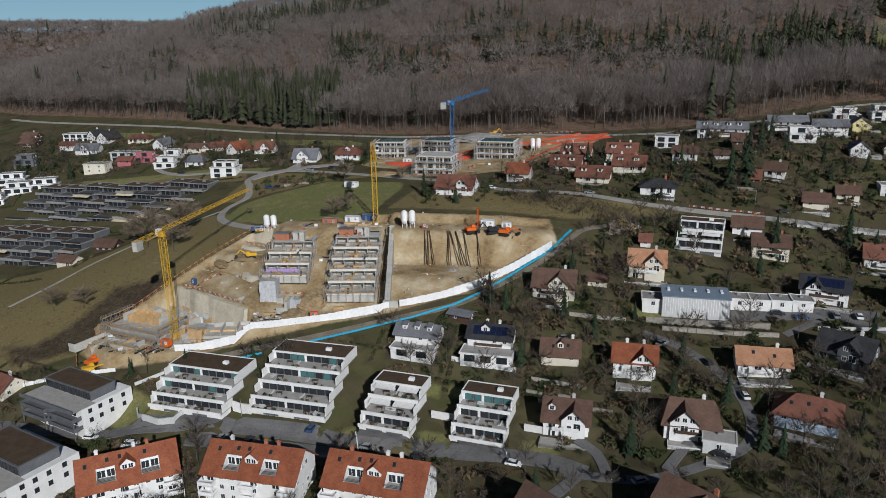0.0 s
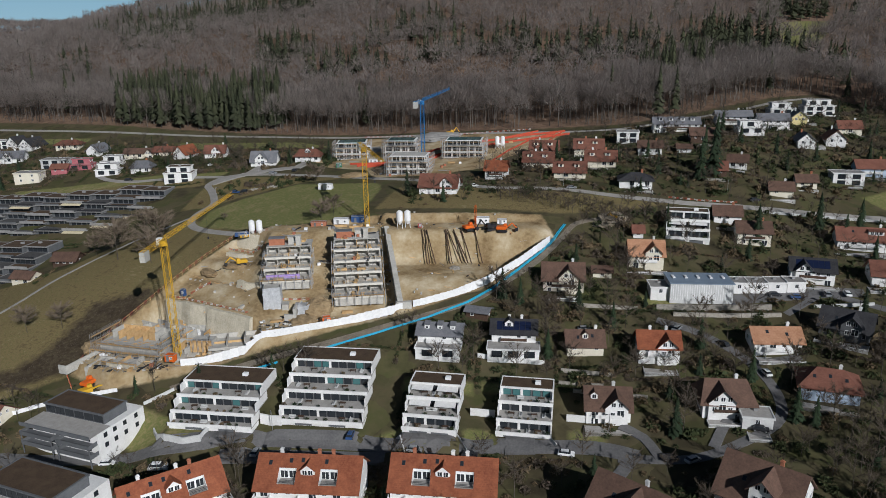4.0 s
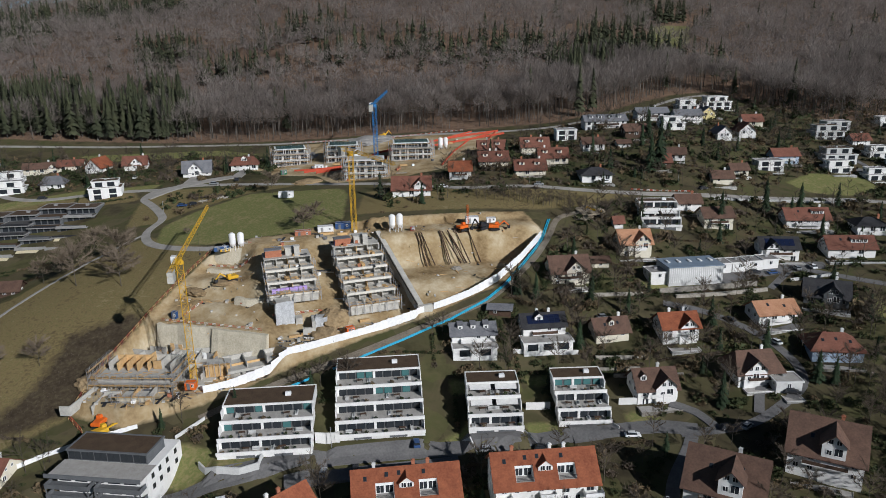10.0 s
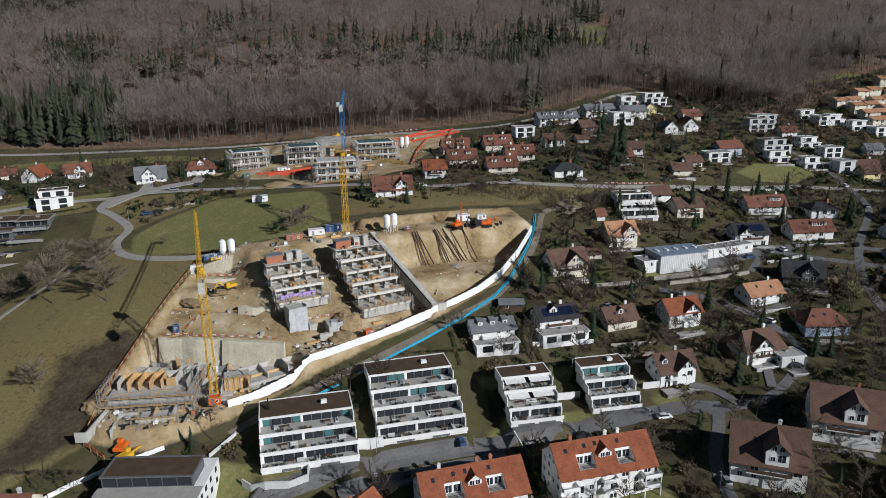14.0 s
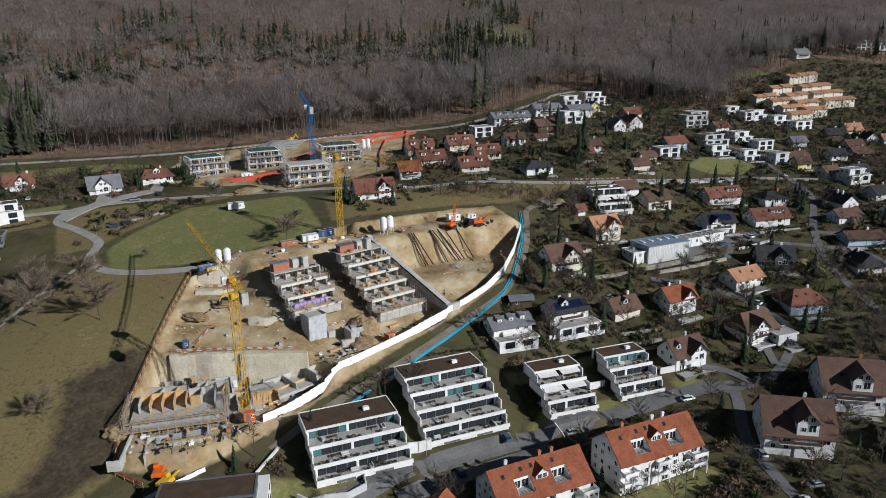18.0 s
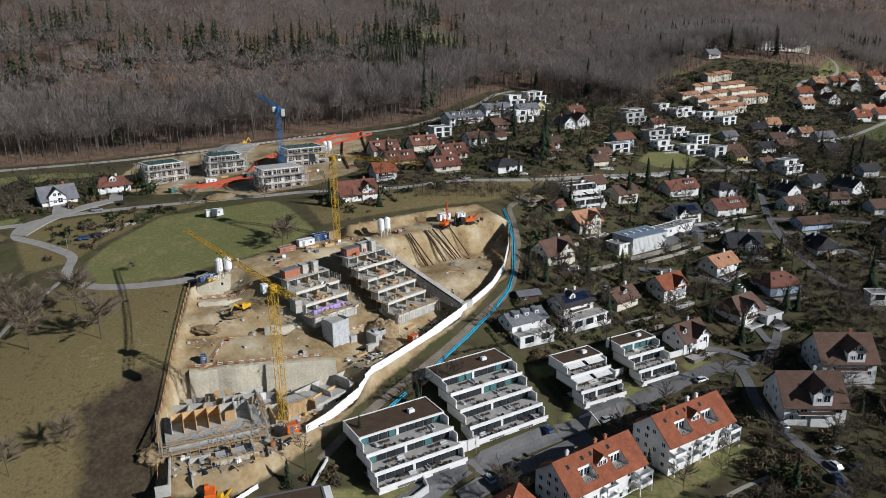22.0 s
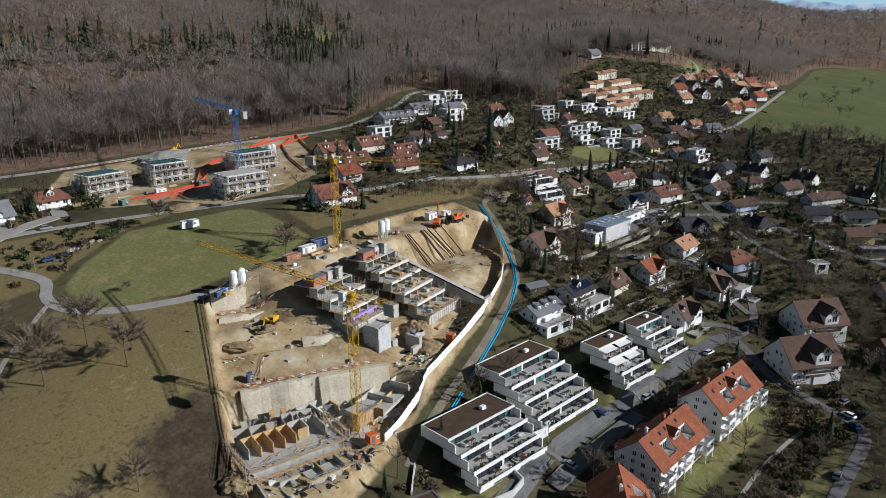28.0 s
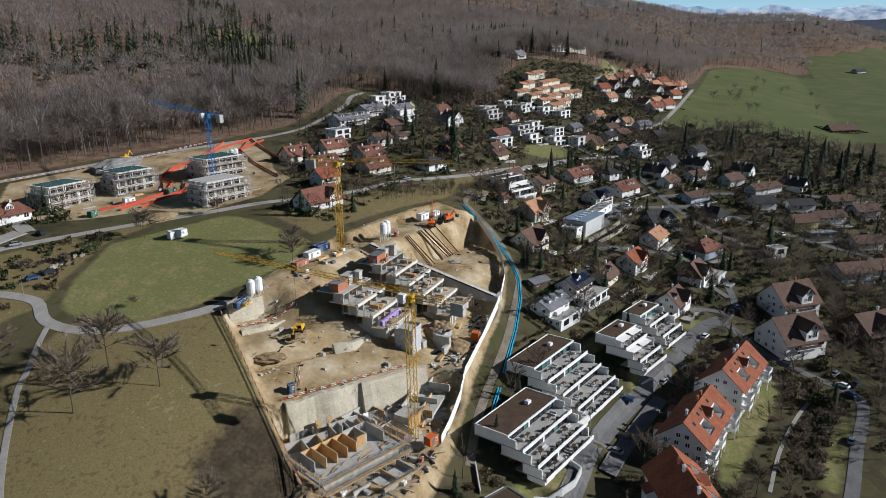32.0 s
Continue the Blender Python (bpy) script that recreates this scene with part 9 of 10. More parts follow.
RES = [(-25, 183), (-22, 216), (12, 225), (42, 247), (55, 258), (95, 268), (170, 250), (232, 258), (335, 262), (345, 208), (392, 112), (350, 55), (120, 45), (60, 75), (-20, 95), (-70, 138), (-130, 148), (-165, 190), (-165, 206), (-100, 209), (-60, 207), (-32, 210)]
UPPER = [(-15, 285), (25, 288), (70, 283), (100, 275), (165, 262), (235, 268), (345, 270), (420, 300), (420, 330), (330, 370), (250, 395), (160, 392), (110, 385), (95, 365), (40, 345), (20, 325), (-8, 318)]
EAST = [(335, 268), (345, 212), (430, 212), (540, 200), (600, 200), (632, 222), (600, 258), (540, 285), (480, 330), (420, 340), (330, 365), (300, 330)]
LEFT = [(-300, 515), (-150, 480), (-40, 425), (-40, 385), (-85, 384), (-150, 405), (-180, 425), (-225, 425), (-290, 440)]
BANK = [(-110, 345), (-92, 372), (-60, 366), (-30, 348), (-55, 352), (-86, 342), (-98, 338)]


def free(x, y, gap=1.2, road=3.4):
    """Where no house, road or site is in the way."""
    ok = inside(SITE, x, y) < -2.5
    for q in LAWNS:
        ok &= inside(q, x, y) < -0.3
    for fx, fy, t, a, b in FOOT:
        c, s = math.cos(radians(t)), math.sin(radians(t))
        u, v = (x - fx) * c + (y - fy) * s, -(x - fx) * s + (y - fy) * c
        ok &= (np.abs(u) > a + gap) | (v > b + gap) | (v < -b - gap - 1.0)
    for k in range(0, len(x), 400):
        d = np.hypot(x[k:k + 400, None] - ROADPTS[None, :, 0], y[k:k + 400, None] - ROADPTS[None, :, 1]).min(1)
        ok[k:k + 400] &= d > road
    return ok


def zone(step, chance, gap, polys, seed, road=3.4):
    r = np.random.RandomState(seed)
    a, b = np.meshgrid(np.arange(-300, 640, step), np.arange(45, 520, step))
    x = a.ravel() + r.uniform(-0.5, 0.5, a.size) * step
    y = b.ravel() + r.uniform(-0.5, 0.5, a.size) * step
    k = np.zeros(x.shape, bool)
    for p in polys:
        k |= inside(p, x, y) > 0
    k &= r.uniform(0, 1, x.shape) < chance
    x, y = x[k], y[k]
    k = free(x, y, gap, road)
    return x[k], y[k]


# shrubs and hedges, past counting
SHRUB = []
for s, (n, size) in enumerate(((84, 0.15), (84, 0.14), (84, 0.16), (30, 0.26), (30, 0.24), (30, 0.28))):
    me = clump_mesh(30 + s, n, 1.0, size)
    SHRUB.append((np.array([v.co[:] for v in me.vertices]), np.array([p.vertices[:] for p in me.polygons])))
SHADES = ((LEAF, "dark evergreen garden shrubs and hedges", 0.50), (RUSTBUSH, "russet winter shrubs in the gardens", 0.24), (TWIG, "bare twiggy shrubs in the gardens", 0.26))
sx, sy = zone(3.3, 0.6, 0.4, (RES, UPPER, LEFT, BANK, EAST), 5, 2.9)
THICKET = [(-0.0, 134.0), (-24.0, 132.0), (-38.0, 138.0), (-56.0, 140.0), (-53.0, 127.0), (-28.0, 118.0), (-7.0, 117.0), (4.0, 124.0)]
px_, py_ = zone(1.9, 0.75, 0.4, (THICKET,), 15, 1.6)
sx, sy = np.concatenate([sx, px_]), np.concatenate([sy, py_])
# hedges along the plots round the houses
hr = np.random.RandomState(31)
hx, hy = [], []
for fx, fy, ft, fa, fb in FOOT:
    c, s = math.cos(radians(ft)), math.sin(radians(ft))
    a, b = fa + hr.uniform(2.5, 6.5), fb + hr.uniform(3, 7.5)
    for side in range(4):
        if hr.uniform() < 0.42:
            continue
        n = int((2 * a if side < 2 else 2 * b) / 0.95)
        q = np.linspace(-1, 1, n) + hr.uniform(-0.02, 0.02, n)
        u, v = (q * a, np.full(n, (-b, b)[side])) if side < 2 else (np.full(n, (-a, a)[side - 2]), q * b)
        v = v + hr.uniform(-0.25, 0.25, n)
        hx.append(fx + u * c - v * s)
        hy.append(fy + u * s + v * c)
hx, hy = np.concatenate(hx), np.concatenate(hy)
ok = free(hx, hy, 0.6, 2.9)
hx, hy = hx[ok], hy[ok]
nh = len(hx)
sx, sy = np.concatenate([sx, hx]), np.concatenate([sy, hy])
r = np.random.RandomState(9)
lot = np.clip(np.array([noise.noise(Vector((a * 0.09, b * 0.09, 0.5))) for a, b in zip(sx, sy)]) * 0.7 + 0.5 + r.uniform(-0.2, 0.2, len(sx)), 0, 0.999)
lot[len(sx) - nh - len(px_):len(sx) - nh] = r.uniform(0.44, 0.999, len(px_))
low = 0.0
for m, label, share in SHADES:
    k = (lot >= low) & (lot < low + share)
    low += share
    n = int(k.sum())
    size = np.where(np.nonzero(k)[0] >= len(sx) - nh, r.uniform(0.6, 1.05, n), r.gamma(3.0, 0.36, n) + 0.35)
    pl = np.stack([sx[k], sy[k], ground(sx[k], sy[k]) - 0.1, size, r.uniform(0, 6.3, n), r.randint(0, 3, n) + 3 * ((sx[k] > 110) | (sy[k] > 235))], -1)
    vs, fs, kk = [], [], 0
    for kind in range(6):
        sel = pl[pl[:, 5] == kind]
        if not len(sel):
            continue
        tv, tf = SHRUB[kind][0], SHRUB[kind][1]
        c, s = np.cos(sel[:, 4])[:, None], np.sin(sel[:, 4])[:, None]
        x = (tv[None, :, 0] * c - tv[None, :, 1] * s) * sel[:, 3:4] + sel[:, 0:1]
        y = (tv[None, :, 0] * s + tv[None, :, 1] * c) * sel[:, 3:4] + sel[:, 1:2]
        z = tv[None, :, 2] * sel[:, 3:4] + sel[:, 2:3]
        vs.append(np.stack([x, y, z], -1).reshape(-1, 3))
        fs.append((tf[None] + (np.arange(len(sel)) * len(tv))[:, None, None] + kk).reshape(-1, 3))
        kk += len(sel) * len(tv)
    bulk("garden_shrubs", np.concatenate(vs), np.concatenate(fs), m, label, "shrub")


ever = thing("evergreen_bush", -13.2, 123.7, gz(-13.2, 123.7), 0, "large round dark evergreen bush below the row houses", "bush")
for k in range(7):
    q = k * 2.4
    shared("foliage", CLUMPS[(0, 3)[k % 2]], ever, pose(1.3 * math.cos(q), 1.3 * math.sin(q), 0.3 * k, 0, 0, 50 * k) @ Matrix.Diagonal((2.1, 2.1, 2.3, 1)))


# single trees
def tree_meshes(data, bark, crown):
    out = []
    for tv, tf, wv, wf in data:
        a, b = bpy.data.meshes.new("trunk"), bpy.data.meshes.new("crown")
        a.from_pydata(tv.tolist(), [], tf.tolist())
        b.from_pydata(wv.tolist(), [], wf.tolist())
        a.materials.append(bark)
        b.materials.append(crown)
        out.append((a, b))
    return out


BARE = tree_meshes([bare_tree(200 + s, 10, 14, 420, 0.42) for s in range(6)], BARK, TWIG)
FIRS = tree_meshes([conifer(300 + s, 12, 15, 11, 0.19) for s in range(5)], BARK, NEEDLE)
SLIM = tree_meshes([conifer(320 + s, 8, 14, 8, 0.09) for s in range(3)], BARK, LEAF)
FRUITTWIG = shade("fruit_tree_twigs", (0.13, 0.100, 0.072), (0.21, 0.165, 0.120), 3.0, 0.95)
BIGBARE = tree_meshes([bare_tree(240 + s, 11, 26, 2300, 0.62) for s in range(3)], BARK, FRUITTWIG)


def tree(kinds, x, y, size, label, group, name="tree", lift=0.0):
    root = thing(name, x, y, gz(x, y) + lift, random.uniform(0, 360), label, "tree", group)
    a, b = random.choice(kinds)
    m = Matrix.Diagonal((size, size, size * random.uniform(0.9, 1.1), 1))
    shared("trunk", a, root, m)
    shared("crown", b, root, m)
    return root


random.seed(17)
tx, ty = zone(6.6, 0.6, 1.4, (RES, UPPER, LEFT, EAST), 6, 3.3)
order = np.argsort(np.hypot(tx - 20, ty - 180))
near, rest = order[:190], order[190:]
for i in near:
    tree(BARE, tx[i], ty[i], random.uniform(0.6, 1.2), "leafless garden tree with fine grey-brown twigs", "garden trees")
BARE_A = [bare_tree(260 + s, 9, 9, 120, 0.42) for s in range(5)]
strew("far_garden_trees", BARE_A, np.stack([tx[rest], ty[rest], ground(tx[rest], ty[rest]), r.uniform(0.7, 1.35, len(rest)), r.uniform(0, 6.3, len(rest)), r.randint(0, 5, len(rest))], -1), (BARK, TWIG), ("trunks of leafless trees in far gardens", "leafless twigs of trees in far gardens"), "tree")
tx, ty = zone(14.5, 0.45, 2.0, (RES, UPPER, LEFT, EAST), 8, 4.0)
order = np.argsort(np.hypot(tx - 20, ty - 180))
near, rest = order[:95], order[95:]
rest = rest[::2]
FIR_A = [conifer(340 + s, 11, 11, 9, w) for s, w in enumerate((0.22, 0.19, 0.24, 0.15))]
strew("far_garden_conifers", FIR_A, np.stack([tx[rest], ty[rest], ground(tx[rest], ty[rest]), r.uniform(0.45, 1.0, len(rest)), r.uniform(0, 6.3, len(rest)), r.randint(0, 4, len(rest))], -1), (BARK, NEEDLE), ("trunks of conifers in far gardens", "dark green conifers in far gardens"), "tree")
for u, v in zip(tx[near], ty[near]):
    if random.random() < 0.16:
        tree(SLIM, u, v, random.uniform(0.5, 1.0), "slim dark evergreen column in a garden", "columnar evergreens")
    else:
        tree(FIRS, u, v, random.uniform(0.4, 0.95), "dark green garden conifer with drooping boughs", "garden conifers")
LOWER = [(-60, 110), (0, 97), (60, 75), (120, 48), (150, 100), (110, 150), (85, 150), (66, 118), (40, 108), (10, 105)]
lx, ly = zone(5.2, 0.7, 1.0, (LOWER,), 12, 3.0)
strew("street_trees", BARE_A, np.stack([lx, ly, ground(lx, ly), r.uniform(0.8, 1.45, len(lx)), r.uniform(0, 6.3, len(lx)), r.randint(0, 5, len(lx))], -1), (BARK, TWIG), ("trunks of leafless trees by the lower street", "leafless twigs of trees by the lower street"), "tree")
FIRL = "tall dark green fir standing among houses"
for u, v, s in ((125, 293, 2.0), (117, 289, 1.5), (114, 238, 1.2), (76, 153, 0.9), (45, 157, 0.95), (14, 222, 0.9), (286, 152, 1.5), (288, 182, 1.4), (248, 109, 1.6), (110, 134, 1.3), (261, 181, 1.3), (240, 111, 1.5), (277, 97, 1.6), (253, 90, 1.5), (247, 81, 1.6), (290, 67, 1.7), (142, 243, 1.2), (146, 233, 1.0), (174, 205, 1.0), (146, 330, 1.3), (154, 236, 1.2), (19, 218, 0.8), (37, 212, 0.9), (-43, 396, 0.9), (-64, 396, 0.8), (-250, 436, 1.0), (-222, 418, 1.1), (262, 100, 1.5), (300, 80, 1.6)):
    tree(FIRS, u, v, s, FIRL, "tall firs")
for u, v, s in ((-127.8, 293, 1.6), (-112.2, 297.5, 1.4), (-112.2, 281.5, 1.3), (-123, 322, 0.9), (-135.7, 249.2, 0.75), (-148, 251, 0.8), (-49, 343, 0.9), (-46, 285, 0.85), (-41, 289, 0.75), (-20, 334, 0.6), (-132, 318, 0.7), (-140, 306, 0.8), (-88, 312, 0.3)):
    tree(BIGBARE, u, v, s, "spreading leafless fruit tree on the meadow", "meadow trees")
for u, v in ((-64.8, 405), (-64.9, 402.6), (-65, 400.2), (-65, 397.8), (-65.1, 395.4), (-43.8, 404), (-43.6, 401.6), (-43.4, 399.2), (-43.2, 396.8)):
    tree(SLIM, u, v, 0.85, "tall clipped dark green hedge column beside a house", "hedge columns")
for k in range(16):
    u, v = random.uniform(470, 820), random.uniform(60, 190)
    tree(BARE, u, v, random.uniform(0.9, 1.3), "lone leafless tree in a far green field", "field trees")
bx, by = zone(1.3, 0.85, 0.3, (TILLED,), 9, 1.2)
strew("brambles", UNDER, np.stack([bx, by, ground(bx, by) - 0.1, r.uniform(0.12, 0.3, len(bx)), r.uniform(0, 6.3, len(bx)), r.randint(0, 4, len(bx))], -1), (BARK, TWIG), ("stems of low brambles on the slope", "low dark brown brambles on the slope"), "scrub")
pu = r.uniform(24, 68, 150)
pv = 295 - (pu - 24) * 0.62 + r.uniform(-10, 3, 150)
ok = inside(SITE, pu, pv) < -3
pu, pv = pu[ok], pv[ok]
qu = r.uniform(255, 400, 60)
qv = 205 - (qu - 255) * 0.55 + r.uniform(-12, 12, 60)
pu, pv, ps = np.concatenate([pu, qu]), np.concatenate([pv, qv]), np.concatenate([r.uniform(0.35, 0.65, len(pu)), r.uniform(0.9, 1.3, 60)])
strew("bank_scrub", BARE_A, np.stack([pu, pv, ground(pu, pv), ps, r.uniform(0, 6.3, len(pu)), r.randint(0, 5, len(pu))], -1), (BARK, TWIG), ("stems of bare scrub on banks", "bare brown scrub on the bank below the lane"), "scrub")


# ---- cars ----
def car_mesh_set():
    bm = bmesh.new()
    prof = [(-2.1, 0.35), (-2.15, 0.75), (-1.95, 0.95), (-1.2, 1.0), (1.0, 0.95), (2.0, 0.8), (2.15, 0.55), (2.1, 0.35)]
    a = [bm.verts.new((p, -0.86, q)) for p, q in prof]
    b = [bm.verts.new((p, 0.86, q)) for p, q in prof]
    bm.faces.new(a)
    bm.faces.new(b[::-1])
    for i in range(8):
        j = (i + 1) % 8
        bm.faces.new((a[j], a[i], b[i], b[j]))
    body = bm
    bm = bmesh.new()
    stack(bm, ((1.45, 0.82, 0.94), (1.05, 0.68, 1.42)), -0.35, 0)
    glass = mesh_of("greenhouse", bm, GLASS)
    bm = bmesh.new()
    stack(bm, ((1.0, 0.66, 1.41), (0.9, 0.6, 1.47)), -0.35, 0)
    roof = bm
    bm = bmesh.new()
    drum(bm, 0, 0, -0.1, 0.1, 0.32, 0.32, 12)
    tyre = mesh_of("tyre", bm, TYRE)
    bm = bmesh.new()
    drum(bm, 0, 0, -0.11, 0.11, 0.19, 0.19, 8)
    rim = mesh_of("rim", bm, STEEL)
    return body, glass, roof, tyre, rim


cb, cg, cr, ct, crim = car_mesh_set()
CARBODY, CARROOF = mesh_of("body", cb), mesh_of("roof_panel", cr)
CARS = {}


def car(x, y, turn, mat, label, scale=1.0, tall=1.0):
    if mat.name not in CARS:
        CARS[mat.name] = (coloured(CARBODY, mat), coloured(CARROOF, mat))
    root = thing("car", x, y, gz(x, y) + 0.16, turn, label, "car", "parked cars")
    m = Matrix.Diagonal((scale, scale, scale * tall, 1))
    shared("body", CARS[mat.name][0], root, m)
    shared("greenhouse", cg, root, m)
    shared("roof_panel", CARS[mat.name][1], root, m)
    for wx in (-1.3, 1.35):
        for wy in (-0.8, 0.8):
            w = shared("wheel", ct, root, pose(wx * scale, wy * scale, 0.32, 90, 0, 0))
            shared("rim", crim, w, Matrix.Identity(4))


SILVER = plain("silver_paint", (0.45, 0.46, 0.47), 0.35, 0.5)
car(-38.6, 177.2, 75, BLUEP, "dark blue car parked below the terraced flats")
car(-89, 176, -5, WHITEP, "white van with dark windows parked by the street", 1.2, 1.25)
car(2, 115.5, 60, WHITEP, "white car parked beside a hedge")
car(9, 117, 150, SILVER, "silver car parked beside a hedge")
car(4.5, 111.5, 150, DARKM, "black car parked beside a hedge")
car(45, 147, 20, SILVER, "silver car parked in the shade")
car(66, 152.5, -30, DARKM, "dark car parked on the lane")
car(102, 206, -14, DARKM, "dark car parked before the garages")
car(118, 202, 70, SILVER, "silver car parked in the garage yard")
car(-88, 350.5, -20, BLUEP, "dark blue car parked beside pale rocks")
car(-83, 349, -20, DARKM, "black car parked beside pale rocks")
car(90, 284.5, -15, WHITEP, "white car parked below the villa")
car(36, 203, -10, SILVER, "silver car parked behind the brown cottage")
car(130, 128, 40, WHITEP, "white car parked by the side street")
car(139, 124, 40, DARKM, "dark car parked by the garage row")
car(-61, 378, 75, DARKM, "dark car parked before the garage")
car(-108, 408, 75, WHITEP, "white car parked by a house")
car(64, 197, 40, SILVER, "silver car parked on the lane")

for u, v, t, m, w in ((-22, 168.3, -18, SILVER, "silver"), (-8, 164.0, -18, DARKM, "black"), (16, 157.5, -20, WHITEP, "white"), (-56, 175.5, 72, DARKM, "black"), (-64, 177.0, 72, SILVER, "silver"), (-104, 183.0, -6, WHITEP, "white"), (10, 131.5, 60, SILVER, "silver"), (-3, 113.5, 30, BLUEP, "dark blue"), (79, 172, 88, WHITEP, "white"), (74, 187, 105, DARKM, "black"), (136, 138, 62, SILVER, "silver"), (144, 165, 95, WHITEP, "white"), (152, 187.5, 30, DARKM, "black"), (196, 210, 45, SILVER, "silver"), (214, 232, 60, WHITEP, "white"), (108, 203, -14, BLUEP, "dark blue"), (124, 200.5, 70, WHITEP, "white"), (40, 149, -10, DARKM, "black"), (-30, 117, -8, SILVER, "silver"), (130, 267.5, -5, DARKM, "black"), (60, 291.5, -25, SILVER, "silver"), (-72, 376.5, -25, SILVER, "silver"), (-150, 401, -12, DARKM, "black"), (20, 305.5, -35, WHITEP, "white")):
    car(u, v, t, m, w + " car parked along a residential street")


def street_lamp(x, y, turn):
    root = thing("street_lamp", x, y, gz(x, y), turn, "grey steel street lamp with a short arm", "street lamp", "street lamps")
    bm = bmesh.new()
    beam(bm, (0, 0, -0.4), (0, 0, 6.0), 0.11, 0, 6)
    part("pole", bm, STEEL, root)
    bm = bmesh.new()
    beam(bm, (0, 0, 5.95), (1.0, 0, 6.15), 0.08, 0, 5)
    part("arm", bm, STEEL, root)
    bm = bmesh.new()
    box(bm, 0.8, 1.5, -0.12, 0.12, 6.08, 6.22)
    part("lamp_head", bm, DARKM, root)


for u, v, t in ((-60, 184.5, -90), (-12, 172.5, -90), (29, 162, 200), (6, 130, 180), (81, 176, 180), (149, 172, 180), (-80, 384, -90), (58, 296.5, -90), (122, 275, -90), (-96, 345, 0), (208, 232, 180), (138, 140, 180)):
    street_lamp(u, v, t)

# white rocks beside the parked cars
for k in range(26):
    bm = bmesh.new()
    bmesh.ops.create_icosphere(bm, subdivisions=1, radius=0.7)
    for v in bm.verts:
        v.co *= random.uniform(0.7, 1.25)
    u = -82 + k * 0.55 + random.uniform(-0.5, 0.5)
    v = 351.5 + random.uniform(-1.2, 1.2)
    ob = new("boulder", mesh_of("boulder", bm, STONE))
    ob.matrix_basis = pose(u, v, gz(u, v) + 0.2, 0, 0, k * 50)
    tagged(ob, "pale angular boulder beside the lane", "boulder", "boulders")


# ---- far hills, snowy range and clear sky beyond the woods ----
def far_ridge(name, start, stop, dist, rows, mat, label, n=160, seed=0.0, base=60):
    """A ridge round part of the horizon; rows: distance added, height, unevenness."""
    v, f = [], []
    for i in range(n + 1):
        s = i / n
        a = radians(start + (stop - start) * s)
        fade = min(1.0, s * 6, (1 - s) * 6)
        for j, (out, h, rough) in enumerate(rows):
            e = h * (0.25 + 0.75 * fade) + rough * fade * (noise.fractal(Vector((s * 9 + seed, j * 0.9, seed)), 1.0, 2.0, 6) + 0.6 * noise.noise(Vector((s * 40, j * 2.3, seed))))
            v.append(((dist + out) * math.cos(a), (dist + out) * math.sin(a), base + e))
    m = len(rows)
    for i in range(n):
        for j in range(m - 1):
            k = i * m + j
            f.append((k, k + m, k + m + 1, k + 1))
    me = bpy.data.meshes.new(name)
    me.from_pydata(v, [], f)
    me.polygons.foreach_set("use_smooth", np.ones(len(f), bool))
    me.materials.append(mat)
    tagged(new(name, me), label, "mountains", kind="structure")


# Blue is painted in: distance haze on the woods, shaded snow on the range.
FARWOOD = shade("far_haze_blue_woods", (0.050, 0.062, 0.088), (0.095, 0.105, 0.125), 150.0, 0.95, fine=30.0)
SNOW = shade("far_snow_blue_shade", (0.12, 0.20, 0.34), (0.78, 0.84, 0.92), 130.0, 0.9, fine=45.0)


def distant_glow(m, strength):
    """Added emission in the base colour, imitating lit snow and haze far off."""
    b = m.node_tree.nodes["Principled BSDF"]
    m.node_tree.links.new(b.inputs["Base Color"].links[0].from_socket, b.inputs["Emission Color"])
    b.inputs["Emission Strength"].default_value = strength


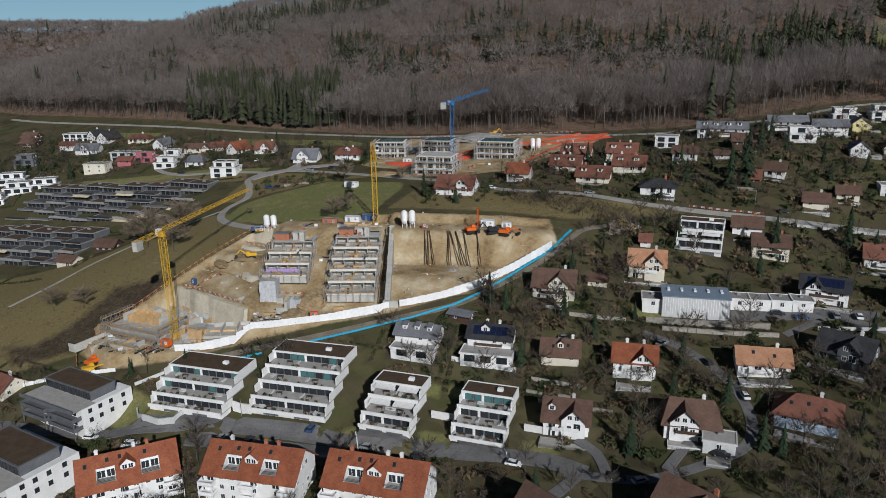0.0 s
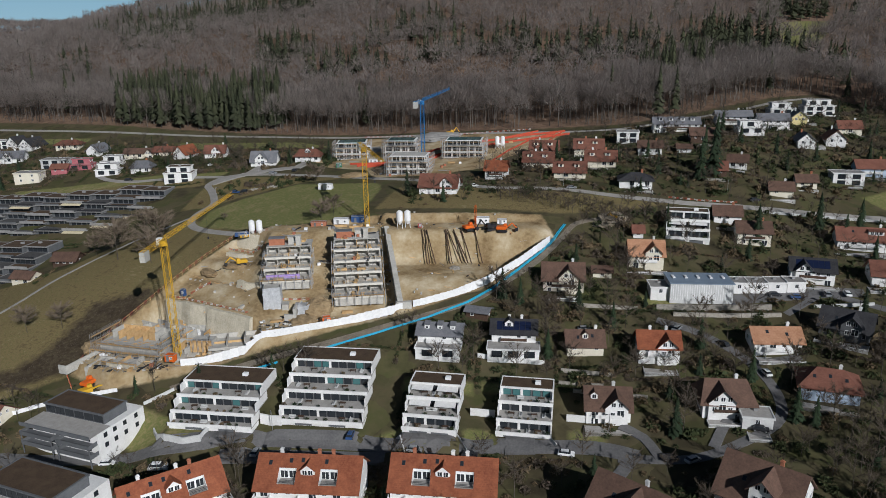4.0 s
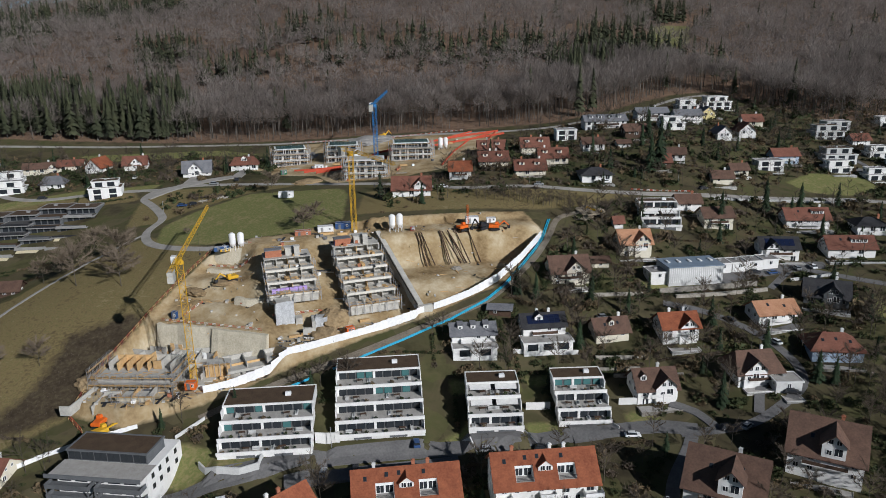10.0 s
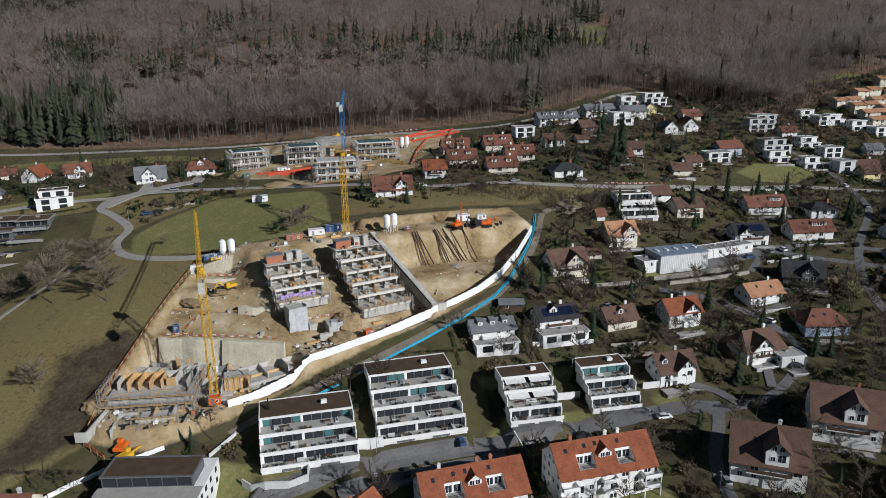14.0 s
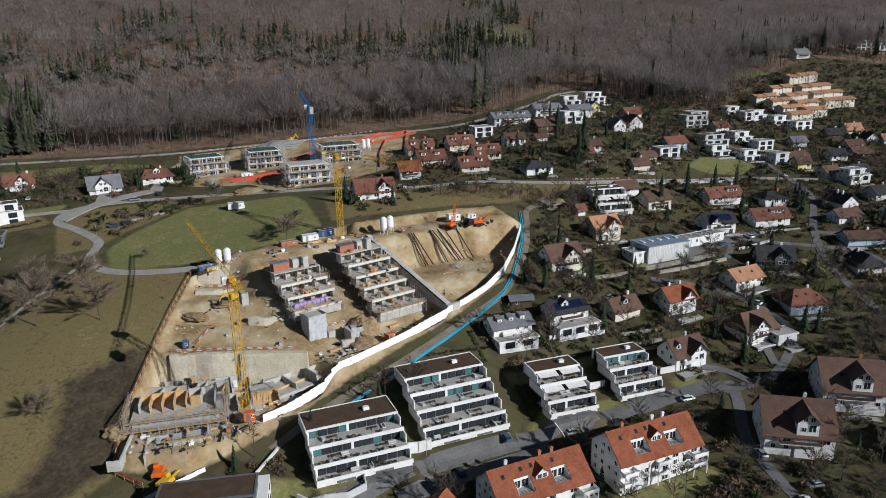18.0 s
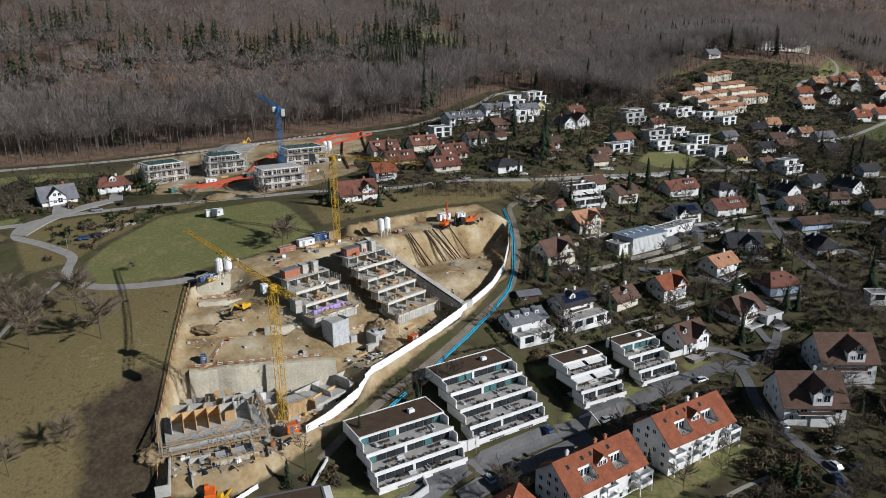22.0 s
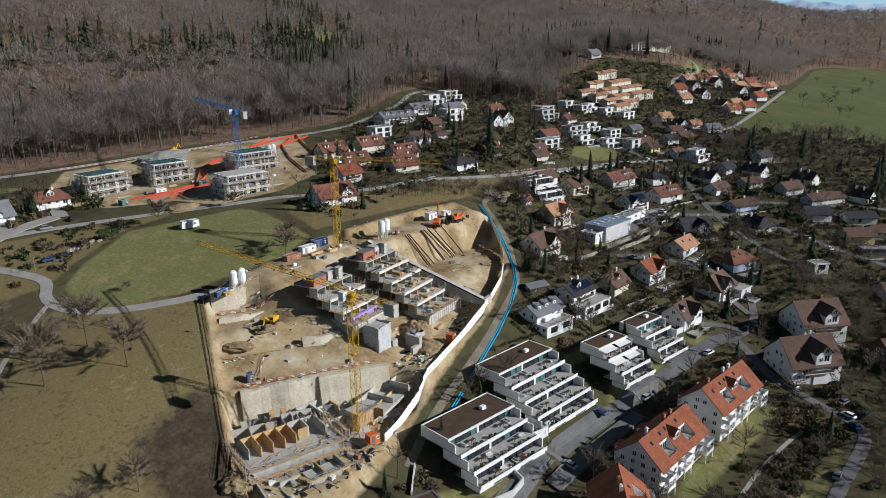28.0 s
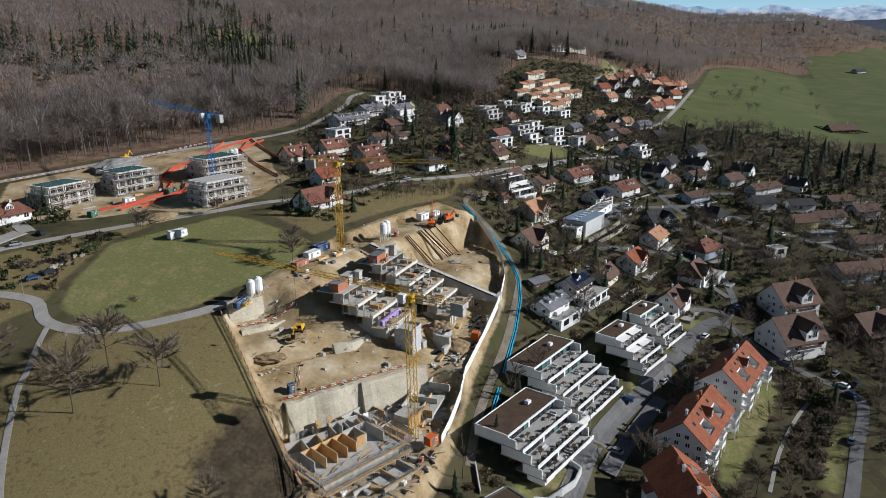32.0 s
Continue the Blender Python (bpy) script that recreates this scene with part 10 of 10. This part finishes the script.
# Glow put in to brighten the range's sunless face and the hazy hills.
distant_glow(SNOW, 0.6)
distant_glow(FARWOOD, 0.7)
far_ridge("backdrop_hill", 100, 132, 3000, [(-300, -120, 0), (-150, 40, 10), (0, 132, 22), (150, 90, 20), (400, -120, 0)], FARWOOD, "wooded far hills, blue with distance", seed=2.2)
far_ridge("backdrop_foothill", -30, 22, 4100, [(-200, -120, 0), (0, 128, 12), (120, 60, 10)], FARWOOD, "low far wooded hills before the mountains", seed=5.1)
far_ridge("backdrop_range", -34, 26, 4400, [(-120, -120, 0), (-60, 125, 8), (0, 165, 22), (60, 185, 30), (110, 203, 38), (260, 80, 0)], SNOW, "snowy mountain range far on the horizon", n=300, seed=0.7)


def clear_sky():
    v, f = [], []
    n, levels = 60, (-200, 60, 260, 500, 800, 1300)
    for i in range(n + 1):
        a = radians(-50 + 230 * i / n)
        v += [(4780 * math.cos(a), 4780 * math.sin(a), h) for h in levels]
    m = len(levels)
    for i in range(n):
        for j in range(m - 1):
            k = i * m + j
            f.append((k, k + 1, k + m + 1, k + m))
    me = bpy.data.meshes.new("backdrop_sky")
    me.from_pydata(v, [], f)
    mt = bpy.data.materials.new("clear_blue_sky")
    mt.use_nodes = True
    q, l = mt.node_tree.nodes, mt.node_tree.links
    q.remove(q["Principled BSDF"])
    em, geo, sep, rng, rmp = q.new("ShaderNodeEmission"), q.new("ShaderNodeNewGeometry"), q.new("ShaderNodeSeparateXYZ"), q.new("ShaderNodeMapRange"), q.new("ShaderNodeValToRGB")
    l.new(geo.outputs["Position"], sep.inputs[0])
    l.new(sep.outputs[2], rng.inputs[0])
    rng.inputs[1].default_value, rng.inputs[2].default_value = 150, 900
    rmp.color_ramp.elements[0].color, rmp.color_ramp.elements[1].color = (0.36, 0.58, 0.70, 1), (0.11, 0.32, 0.56, 1)
    l.new(rng.outputs[0], rmp.inputs[0])
    l.new(rmp.outputs[0], em.inputs[0])
    l.new(em.outputs[0], q["Material Output"].inputs[0])
    me.materials.append(mt)
    tagged(new("backdrop_sky", me), "clear pale blue winter sky near the horizon", "sky", kind="structure")


clear_sky()
